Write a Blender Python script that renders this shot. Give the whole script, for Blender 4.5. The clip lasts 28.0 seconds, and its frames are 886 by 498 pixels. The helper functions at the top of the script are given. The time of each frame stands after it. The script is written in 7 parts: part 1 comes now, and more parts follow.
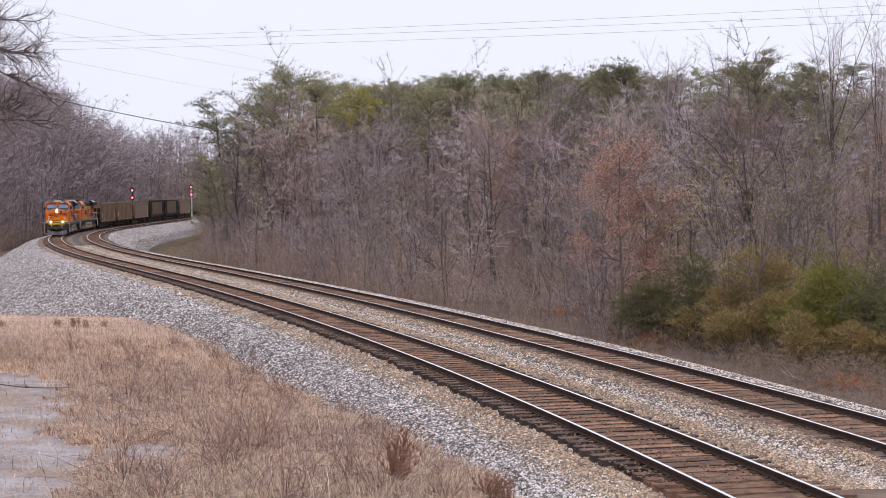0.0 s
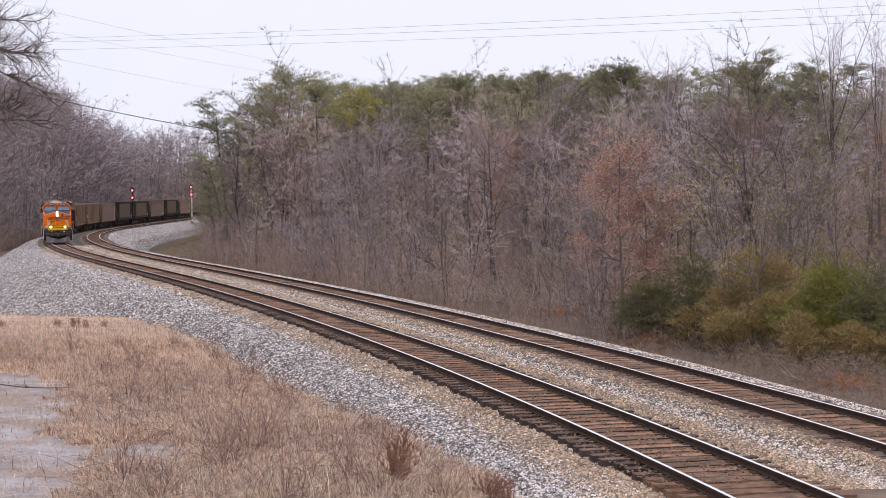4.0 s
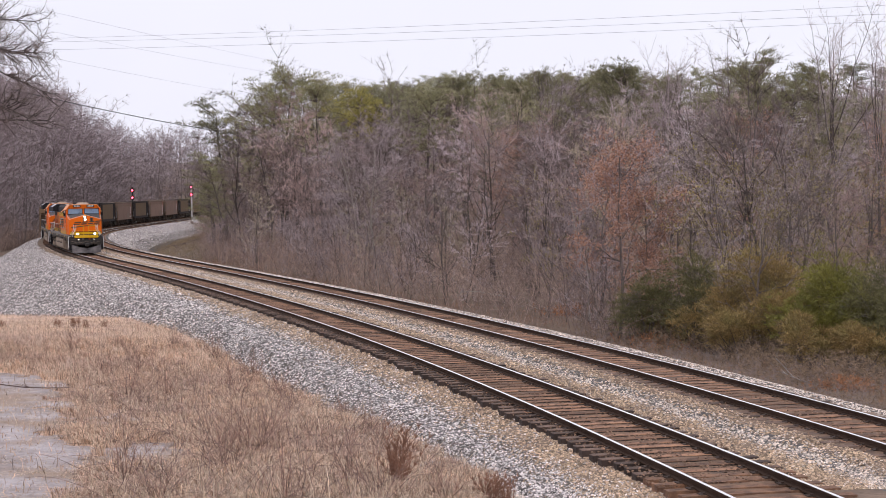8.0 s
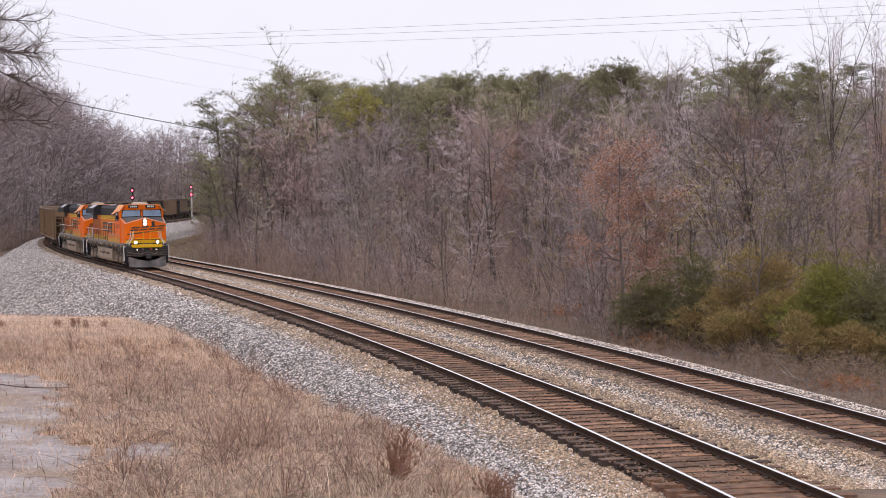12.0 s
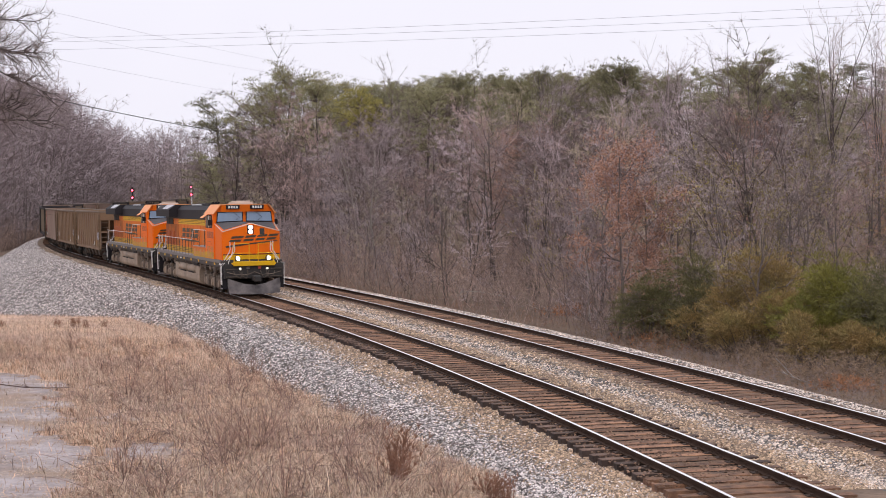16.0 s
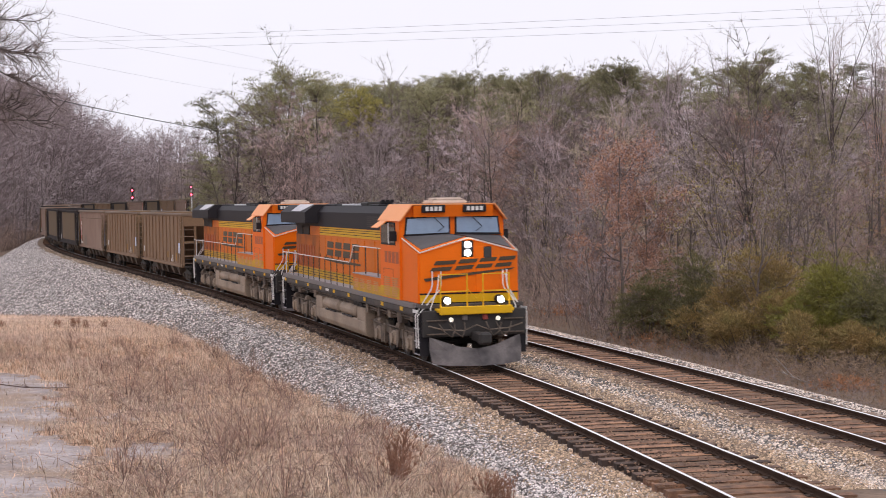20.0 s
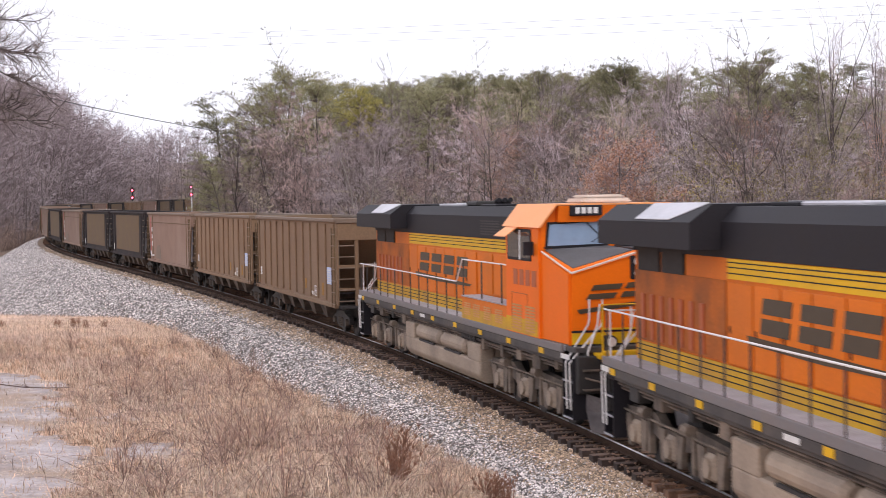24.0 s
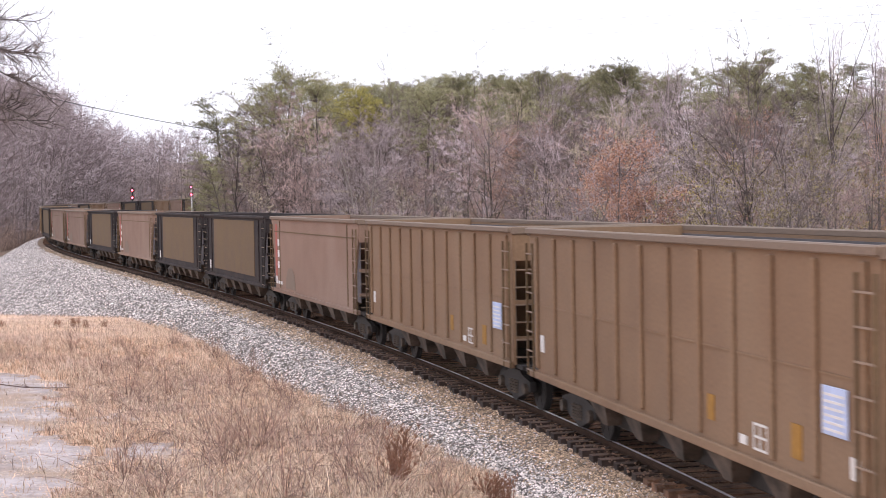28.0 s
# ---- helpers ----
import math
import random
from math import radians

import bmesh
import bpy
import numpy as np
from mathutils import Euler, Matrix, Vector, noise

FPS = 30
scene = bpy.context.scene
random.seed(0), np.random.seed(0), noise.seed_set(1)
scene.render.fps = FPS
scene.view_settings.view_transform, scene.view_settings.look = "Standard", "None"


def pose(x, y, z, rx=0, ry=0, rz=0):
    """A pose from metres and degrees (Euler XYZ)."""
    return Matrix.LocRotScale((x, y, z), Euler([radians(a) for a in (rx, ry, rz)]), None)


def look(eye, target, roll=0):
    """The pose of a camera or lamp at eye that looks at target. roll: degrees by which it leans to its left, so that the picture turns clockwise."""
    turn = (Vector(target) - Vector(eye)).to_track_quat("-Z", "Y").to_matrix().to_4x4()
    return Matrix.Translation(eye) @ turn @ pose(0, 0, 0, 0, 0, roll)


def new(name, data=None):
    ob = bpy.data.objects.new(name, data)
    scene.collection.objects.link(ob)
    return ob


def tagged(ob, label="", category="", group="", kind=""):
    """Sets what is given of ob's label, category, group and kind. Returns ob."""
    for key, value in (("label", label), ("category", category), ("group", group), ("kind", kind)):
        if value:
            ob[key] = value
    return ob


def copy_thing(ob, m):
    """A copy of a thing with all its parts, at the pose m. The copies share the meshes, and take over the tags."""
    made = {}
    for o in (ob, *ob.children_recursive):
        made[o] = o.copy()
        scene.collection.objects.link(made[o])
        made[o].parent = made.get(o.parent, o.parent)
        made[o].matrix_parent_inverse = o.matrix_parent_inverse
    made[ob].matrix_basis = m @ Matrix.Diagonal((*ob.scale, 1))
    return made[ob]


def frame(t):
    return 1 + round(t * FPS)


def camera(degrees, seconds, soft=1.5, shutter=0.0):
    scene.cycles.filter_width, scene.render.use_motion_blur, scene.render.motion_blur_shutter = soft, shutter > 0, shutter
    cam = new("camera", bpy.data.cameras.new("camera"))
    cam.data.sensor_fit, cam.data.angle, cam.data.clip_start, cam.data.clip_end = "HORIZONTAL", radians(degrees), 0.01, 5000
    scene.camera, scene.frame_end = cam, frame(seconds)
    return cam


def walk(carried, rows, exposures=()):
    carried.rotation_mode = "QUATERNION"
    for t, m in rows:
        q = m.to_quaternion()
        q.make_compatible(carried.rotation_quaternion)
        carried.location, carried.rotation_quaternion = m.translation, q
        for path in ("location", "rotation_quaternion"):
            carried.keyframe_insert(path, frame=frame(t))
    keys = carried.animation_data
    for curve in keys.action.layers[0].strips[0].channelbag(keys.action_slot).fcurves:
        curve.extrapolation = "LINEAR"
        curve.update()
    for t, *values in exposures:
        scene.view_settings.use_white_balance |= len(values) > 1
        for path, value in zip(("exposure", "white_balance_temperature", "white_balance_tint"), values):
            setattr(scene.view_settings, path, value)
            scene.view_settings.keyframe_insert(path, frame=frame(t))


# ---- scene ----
# Railway: two parallel tracks seen from a standing camera beside the line. x to the right, y away, z up, rail tops near 0.
EYE = Vector((0, 0, 4.41))
cam = camera(31.285, 28.0, soft=0.8, shutter=0.5)
aim = look(EYE, EYE + Vector((0, 100, -100 * math.tan(math.atan(79.6 / 2800)))), roll=-0.957)
walk(cam, [(0, aim), (28, aim)], exposures=[(0, 0.0, 6130, 10), (6, 0.0, 6280, 10), (12, 0.0, 6430, 10.5), (17, 0.0, 6500, 10.5), (20, 0.03, 6520, 10.5), (23.5, 0.33, 6400, 10), (25, 0.42, 6300, 10), (26, 0.52, 6300, 10), (28, 0.62, 6300, 10)])

# ---- sky and sun ----
world = bpy.data.worlds.new("sky")
scene.world = world
world.use_nodes = True
wn, wl = world.node_tree.nodes, world.node_tree.links
wn.clear()
sky = wn.new("ShaderNodeTexSky")
sky.sky_type, sky.sun_disc = "NISHITA", False
sky.sun_elevation, sky.sun_rotation = radians(42), radians(205)
sky.dust_density = 4.0
thin = wn.new("ShaderNodeVectorMath")
thin.operation = "SCALE"
thin.inputs["Scale"].default_value = 0.1
wl.new(sky.outputs[0], thin.inputs[0])
coord = wn.new("ShaderNodeTexCoord")
cloud = wn.new("ShaderNodeTexNoise")
cloud.inputs["Scale"].default_value, cloud.inputs["Detail"].default_value = 2.2, 4
wl.new(coord.outputs["Generated"], cloud.inputs["Vector"])
cover = wn.new("ShaderNodeValToRGB")
cover.color_ramp.elements[0].position, cover.color_ramp.elements[0].color = 0.3, (0.95, 0.925, 1.03, 1)
cover.color_ramp.elements[1].position, cover.color_ramp.elements[1].color = 0.7, (1.06, 1.03, 1.11, 1)
wl.new(cloud.outputs["Fac"], cover.inputs[0])
blend = wn.new("ShaderNodeMix")
blend.data_type = "RGBA"
blend.inputs["Factor"].default_value = 0.92
wl.new(thin.outputs[0], blend.inputs["A"])
wl.new(cover.outputs[0], blend.inputs["B"])
back = wn.new("ShaderNodeBackground")
back.inputs["Strength"].default_value = 1.0
wl.new(blend.outputs["Result"], back.inputs["Color"])
wl.new(back.outputs[0], wn.new("ShaderNodeOutputWorld").inputs["Surface"])

sun_data = bpy.data.lights.new("sun", "SUN")
sun_data.energy, sun_data.angle, sun_data.color = 0.7, radians(25), (1.0, 0.95, 0.88)
sun = new("sun", sun_data)
sun.matrix_world = look((0, 0, 60), (-12, 45, 10))


# ---- materials ----
def material(name, color, rough=0.8, metal=0.0, vary=0.25, scale=8.0, fine=60.0, bump=0.3, tint=None, spread=0.0, stains=None, space="Object", island=False, clear=0.0, spec=0.5):
    """A surface with two scales of colour noise, bump, and if wanted a change from object to object (spread) and stains of another colour."""
    m = bpy.data.materials.new(name)
    m.use_nodes = True
    n, l = m.node_tree.nodes, m.node_tree.links
    b = n["Principled BSDF"]
    b.inputs["Roughness"].default_value, b.inputs["Metallic"].default_value = rough, metal
    b.inputs["Specular IOR Level"].default_value = spec
    if clear:
        b.inputs["Coat Weight"].default_value = clear
    tc = n.new("ShaderNodeTexCoord")
    big, small = n.new("ShaderNodeTexNoise"), n.new("ShaderNodeTexNoise")
    big.inputs["Scale"].default_value, small.inputs["Scale"].default_value = scale, fine
    big.inputs["Detail"].default_value = 4
    for t in (big, small):
        l.new(tc.outputs[space], t.inputs["Vector"])
    mix = n.new("ShaderNodeMix")
    mix.data_type = "RGBA"
    other = tint or tuple(c * 0.55 for c in color)
    mix.inputs["A"].default_value = (*color, 1)
    mix.inputs["B"].default_value = (*other, 1)
    ramp = n.new("ShaderNodeMapRange")
    ramp.inputs["From Min"].default_value, ramp.inputs["From Max"].default_value = 0.35, 0.7
    ramp.inputs["To Max"].default_value = min(1.0, vary * 2)
    l.new(big.outputs["Fac"], ramp.inputs["Value"])
    l.new(ramp.outputs[0], mix.inputs["Factor"])
    out = mix.outputs["Result"]
    if stains:
        st = n.new("ShaderNodeTexNoise")
        st.inputs["Scale"].default_value, st.inputs["Detail"].default_value = scale * 0.35, 6
        l.new(tc.outputs[space], st.inputs["Vector"])
        sr = n.new("ShaderNodeMapRange")
        sr.inputs["From Min"].default_value, sr.inputs["From Max"].default_value = 0.52, 0.66
        sr.inputs["To Max"].default_value = stains[1]
        l.new(st.outputs["Fac"], sr.inputs["Value"])
        sm = n.new("ShaderNodeMix")
        sm.data_type = "RGBA"
        sm.inputs["B"].default_value = (*stains[0], 1)
        l.new(sr.outputs[0], sm.inputs["Factor"])
        l.new(out, sm.inputs["A"])
        out = sm.outputs["Result"]
    hsv = n.new("ShaderNodeHueSaturation")
    val = n.new("ShaderNodeMapRange")
    val.inputs["To Min"].default_value, val.inputs["To Max"].default_value = 1 - vary * 0.8, 1 + vary * 0.8
    l.new(small.outputs["Fac"], val.inputs["Value"])
    last = val.outputs[0]
    if spread:
        if island:
            info = n.new("ShaderNodeNewGeometry").outputs["Random Per Island"]
        else:
            info = n.new("ShaderNodeObjectInfo").outputs["Random"]
        sp = n.new("ShaderNodeMapRange")
        sp.inputs["To Min"].default_value, sp.inputs["To Max"].default_value = 1 - spread, 1 + spread
        l.new(info, sp.inputs["Value"])
        mul = n.new("ShaderNodeMath")
        mul.operation = "MULTIPLY"
        l.new(last, mul.inputs[0])
        l.new(sp.outputs[0], mul.inputs[1])
        last = mul.outputs[0]
    l.new(last, hsv.inputs["Value"])
    l.new(out, hsv.inputs["Color"])
    l.new(hsv.outputs[0], b.inputs["Base Color"])
    if bump:
        bp = n.new("ShaderNodeBump")
        bp.inputs["Strength"].default_value, bp.inputs["Distance"].default_value = bump, 0.02
        l.new(small.outputs["Fac"], bp.inputs["Height"])
        l.new(bp.outputs[0], b.inputs["Normal"])
    return m


def glow(name, color, strength):
    m = bpy.data.materials.new(name)
    m.use_nodes = True
    b = m.node_tree.nodes["Principled BSDF"]
    b.inputs["Base Color"].default_value = (*color, 1)
    b.inputs["Emission Color"].default_value = (*color, 1)
    b.inputs["Emission Strength"].default_value = strength
    return m


# Bed colour darkened to stand for the shaded gaps between the loose chips.
M_BALLAST = material("shaded_ballast_bed", (0.095, 0.082, 0.076), 0.9, vary=0.5, scale=1.3, fine=7, bump=1.0, tint=(0.09, 0.075, 0.066))
M_PALEBED = material("pale_ballast", (0.42, 0.385, 0.40), 0.95, vary=0.5, scale=0.5, fine=4, bump=1.0, tint=(0.24, 0.215, 0.22))
M_STONE = material("stone_chips", (0.75, 0.685, 0.665), 0.9, vary=0.3, scale=0.7, fine=40, bump=0.3, spread=0.6, island=True, tint=(0.47, 0.43, 0.425))
M_DARKSTONE = material("dark_stone_chips", (0.165, 0.145, 0.142), 0.9, vary=0.35, scale=0.7, fine=40, bump=0.3, spread=0.6, island=True, tint=(0.13, 0.105, 0.095))
M_WARMSTONE = material("warm_stone_chips", (0.68, 0.585, 0.52), 0.9, vary=0.3, scale=0.7, fine=40, bump=0.3, spread=0.6, island=True, tint=(0.48, 0.40, 0.35))
M_SANDSTONE = material("sandy_stone_chips", (0.53, 0.39, 0.27), 0.9, vary=0.35, scale=0.7, fine=40, bump=0.3, spread=0.65, island=True, tint=(0.28, 0.19, 0.135))
M_BEDSTONE = material("rusty_stone_chips", (0.25, 0.155, 0.105), 0.9, vary=0.35, scale=0.7, fine=40, bump=0.3, spread=0.6, island=True, tint=(0.15, 0.095, 0.07))
M_BED = material("rusty_ballast", (0.25, 0.148, 0.092), 0.95, vary=0.5, scale=1.5, fine=14, bump=1.0, tint=(0.10, 0.064, 0.048))
M_TIE = material("weathered_timber", (0.34, 0.18, 0.105), 0.9, vary=0.5, scale=5, fine=50, bump=0.8, spread=0.45, tint=(0.12, 0.068, 0.048))
M_TIEEND = material("greyed_timber_end", (0.17, 0.108, 0.08), 0.9, vary=0.5, scale=5, fine=50, bump=0.8, spread=0.4, tint=(0.08, 0.053, 0.043))
# Near-black timber for the sleepers' sides and undersides.
M_TIESIDE = material("dark_timber_side", (0.06, 0.04, 0.033), 0.9, vary=0.4, scale=5, fine=50, bump=0.6, spread=0.3, tint=(0.03, 0.022, 0.02))
M_RAIL = material("rusty_rail", (0.078, 0.050, 0.038), 0.95, spec=0.05, metal=0.0, vary=0.3, scale=3, fine=50, bump=0.2)
M_HEAD = material("polished_rail_head", (0.95, 0.95, 0.96), 0.7, metal=1.0, vary=0.1, scale=3, fine=30, bump=0.02)
M_PLATE = material("tie_plate_iron", (0.07, 0.045, 0.035), 0.85, metal=0.3, vary=0.3)
M_GROUND = material("leaf_litter", (0.20, 0.14, 0.10), 0.97, vary=0.5, scale=0.25, fine=6, bump=1.0, tint=(0.12, 0.085, 0.063), stains=((0.26, 0.18, 0.115), 0.6))
M_TAN = material("sandy_ballast", (0.25, 0.172, 0.118), 0.95, vary=0.5, scale=1.2, fine=10, bump=1.0, tint=(0.13, 0.09, 0.068))
M_DRYGRASS = material("dry_grass", (0.66, 0.47, 0.335), 0.95, vary=0.5, scale=0.6, fine=11, bump=1.0, spread=0.6, island=True, tint=(0.45, 0.31, 0.24), stains=((0.44, 0.30, 0.245), 0.7))
M_STEM = material("dead_stems", (0.35, 0.225, 0.18), 0.95, vary=0.3, scale=2, fine=20, bump=0.0, spread=0.6, island=True)
M_DIRT = material("pale_gravel", (0.48, 0.43, 0.44), 0.95, vary=0.5, scale=0.9, fine=7, bump=1.0, tint=(0.27, 0.215, 0.19), stains=((0.33, 0.235, 0.17), 0.85))
M_BARK = material("grey_bark", (0.135, 0.108, 0.10), 0.95, vary=0.35, scale=2, fine=20, bump=0.5, spread=0.35)
M_TWIG = material("bare_twigs", (0.41, 0.335, 0.345), 0.95, vary=0.25, scale=0.4, fine=8, bump=0.0, spread=0.3, tint=(0.30, 0.24, 0.24))
# Darker brown twigs, for variety of tone among the trees.
M_DARKTWIG = material("dark_brown_twigs", (0.20, 0.16, 0.15), 0.95, vary=0.25, scale=0.4, fine=8, bump=0.0, spread=0.3, tint=(0.15, 0.12, 0.11))
M_REDTWIG = material("red_brown_twigs", (0.41, 0.30, 0.28), 0.95, vary=0.25, scale=0.4, fine=8, bump=0.0, spread=0.3, tint=(0.30, 0.21, 0.19))
M_OLIVETWIG = material("olive_lichened_twigs", (0.38, 0.32, 0.235), 0.95, vary=0.25, scale=0.4, fine=8, bump=0.0, spread=0.3, tint=(0.25, 0.205, 0.14))
M_PALEBARK = material("pale_bark", (0.36, 0.32, 0.29), 0.9, vary=0.4, scale=1.5, fine=20, bump=0.3, spread=0.2)
M_PINE = material("pine_needles", (0.29, 0.27, 0.15), 0.85, vary=0.35, scale=0.6, fine=8, bump=0.0, spread=0.35, tint=(0.17, 0.165, 0.09))
M_YPINE = material("yellowish_needles", (0.38, 0.33, 0.10), 0.85, vary=0.35, scale=0.6, fine=8, bump=0.0, spread=0.2, tint=(0.28, 0.25, 0.07))
M_BUSH = material("evergreen_leaves", (0.33, 0.30, 0.06), 0.8, vary=0.5, scale=0.9, fine=8, bump=0.0, spread=0.25, tint=(0.17, 0.17, 0.035))
M_DEADLEAF = material("rust_leaves", (0.50, 0.28, 0.195), 0.9, vary=0.3, scale=1, fine=8, bump=0.0, spread=0.25)
M_MOSSLEAF = material("yellow_green_leaves", (0.33, 0.27, 0.09), 0.9, vary=0.35, scale=1, fine=8, bump=0.0, spread=0.3)
M_BRUSH = material("brown_brush", (0.37, 0.265, 0.22), 0.95, vary=0.45, scale=0.09, fine=3, bump=0.0, spread=0.55, island=True, tint=(0.23, 0.165, 0.145), stains=((0.36, 0.21, 0.13), 0.55))


# ---- building helpers ----
def mesh_of(name, verts, faces, mats, smooth=False, index=None):
    me = bpy.data.meshes.new(name)
    me.from_pydata([tuple(v) for v in verts] if not isinstance(verts, np.ndarray) else verts.tolist(), [], faces if isinstance(faces, list) else faces.tolist())
    for m in (mats if isinstance(mats, (list, tuple)) else [mats]):
        me.materials.append(m)
    if index is not None:
        me.polygons.foreach_set("material_index", index)
    if smooth:
        me.polygons.foreach_set("use_smooth", [True] * len(me.polygons))
    me.update()
    return me


def part(name, bm, mat, parent, label="", smooth=False):
    """Links a bmesh as one mesh object under a thing or a part."""
    me = bpy.data.meshes.new(name)
    bm.to_mesh(me)
    bm.free()
    for m in (mat if isinstance(mat, (list, tuple)) else [mat]):
        me.materials.append(m)
    if smooth:
        me.polygons.foreach_set("use_smooth", [True] * len(me.polygons))
    ob = new(name, me)
    ob.parent = parent
    if label:
        tagged(ob, label)
    return ob


def box(bm, x0, x1, y0, y1, z0, z1, bevel=0.0, m=None):
    """Adds a block between the given limits; m: a further pose."""
    mid = Matrix.Translation(((x0 + x1) / 2, (y0 + y1) / 2, (z0 + z1) / 2)) @ Matrix.Diagonal((abs(x1 - x0), abs(y1 - y0), abs(z1 - z0), 1))
    r = bmesh.ops.create_cube(bm, size=1, matrix=(m @ mid) if m else mid)
    if bevel:
        edges = list({e for v in r["verts"] for e in v.link_edges})
        bmesh.ops.bevel(bm, geom=edges, offset=bevel, segments=1, affect="EDGES")
    return r["verts"]


def tube(bm, pts, r, sides=6, cap=True):
    """Adds a round bar along the points; r: a radius or one for each point."""
    pts = [Vector(p) for p in pts]
    rings = []
    for i, p in enumerate(pts):
        d = (pts[min(i + 1, len(pts) - 1)] - pts[max(i - 1, 0)]).normalized()
        a = d.orthogonal().normalized() if i == 0 else (rings_a - d * rings_a.dot(d)).normalized()
        rings_a = a
        b = d.cross(a)
        q = r[i] if isinstance(r, (list, tuple)) else r
        rings.append([bm.verts.new(p + (a * math.cos(t) + b * math.sin(t)) * q) for t in (2 * math.pi * k / sides for k in range(sides))])
    for u, v in zip(rings, rings[1:]):
        for k in range(sides):
            bm.faces.new((u[k], u[(k + 1) % sides], v[(k + 1) % sides], v[k]))
    if cap:
        bm.faces.new(rings[0][::-1])
        bm.faces.new(rings[-1])


def prism(bm, outline, y0, y1, swap=False):
    """Adds the outline (x, z pairs) drawn out from y0 to y1; swap: outline in (y, z), drawn out along x."""
    ends = []
    for y in (y0, y1):
        ends.append([bm.verts.new((y, a, z) if swap else (a, y, z)) for a, z in outline])
    n = len(outline)
    for k in range(n):
        bm.faces.new((ends[0][k], ends[0][(k + 1) % n], ends[1][(k + 1) % n], ends[1][k]))
    bm.faces.new(ends[0][::-1])
    bm.faces.new(ends[1])
    bmesh.ops.recalc_face_normals(bm, faces=bm.faces)


def empty(name, label, category, group="", kind=""):
    return tagged(new(name), label, category, group, kind)


# ---- the line: bearing and height along the way s, from beside the camera to the far bend ----
KNOT_S = [-110, -60, -30, 0, 30, 60, 90, 120, 150, 180, 210, 240, 280, 330, 420, 700]
KNOT_K = [0.003, 0.004, 0.00497, 0.00329, 0.00153, 0.00105, -0.00005, -0.00108, -0.00228, -0.00315, -0.00286, -0.00162, -0.00024, 0.0006, -0.002, -0.004]
RISE_S, RISE_Z = [-110, 0, 60, 120, 180, 240, 330, 700], [0, 0, 0.253, 0.558, 1.18, 1.61, 2.58, 4.5]
WAY = np.arange(-110, 701, 1.0)
bend = np.interp(WAY, KNOT_S, KNOT_K)
turn = np.concatenate([[0], np.cumsum((bend[1:] + bend[:-1]) / 2)])
turn += math.radians(102.445) - turn[110]
half = (turn[1:] + turn[:-1]) / 2
WAY_X = np.concatenate([[0], np.cumsum(np.cos(half))])
WAY_Y = np.concatenate([[0], np.cumsum(np.sin(half))])
WAY_X += 3.555 - WAY_X[110]
WAY_Y += 30.17 - WAY_Y[110]
rise = np.interp(WAY, RISE_S, RISE_Z)
for _ in range(3):
    rise = np.convolve(np.pad(rise, 8, mode="edge"), np.ones(17) / 17, mode="valid")
SPACING = 4.48


def on_line(s, lat=0.0):
    """Place and bearing at s along the near track, lat metres towards the far one. Takes numbers or arrays."""
    h = np.interp(s, WAY, turn)
    return np.interp(s, WAY, WAY_X) + np.sin(h) * lat, np.interp(s, WAY, WAY_Y) - np.cos(h) * lat, np.interp(s, WAY, rise), h


# ---- terrain ----
def wave(x, y, scale, seed=0.0):
    """A cheap smooth noise on arrays, about -1 to 1."""
    a = np.sin(x / scale * 1.7 + seed) * np.cos(y / scale * 1.3 - seed * 2)
    b = np.sin((x + y) / scale * 2.9 + seed * 3) * np.cos((x - y) / scale * 2.3 + seed)
    c = np.sin(x / scale * 5.3 - seed) * np.sin(y / scale * 6.1 + seed * 5)
    return a * 0.5 + b * 0.3 + c * 0.2


def nearest(x, y):
    """s and lat of the spots x, y."""
    s, lat = np.empty(len(x)), np.empty(len(x))
    for i in range(0, len(x), 4000):
        dx, dy = x[i:i + 4000, None] - WAY_X[None, ::2], y[i:i + 4000, None] - WAY_Y[None, ::2]
        k = (dx * dx + dy * dy).argmin(1)
        r = np.arange(len(k))
        h = turn[::2][k]
        s[i:i + 4000] = WAY[::2][k] + dx[r, k] * np.cos(h) + dy[r, k] * np.sin(h)
        lat[i:i + 4000] = dx[r, k] * np.sin(h) - dy[r, k] * np.cos(h)
    return s, lat


def smooth(a, b, x):
    t = np.clip((x - a) / (b - a), 0, 1)
    return t * t * (3 - 2 * t)


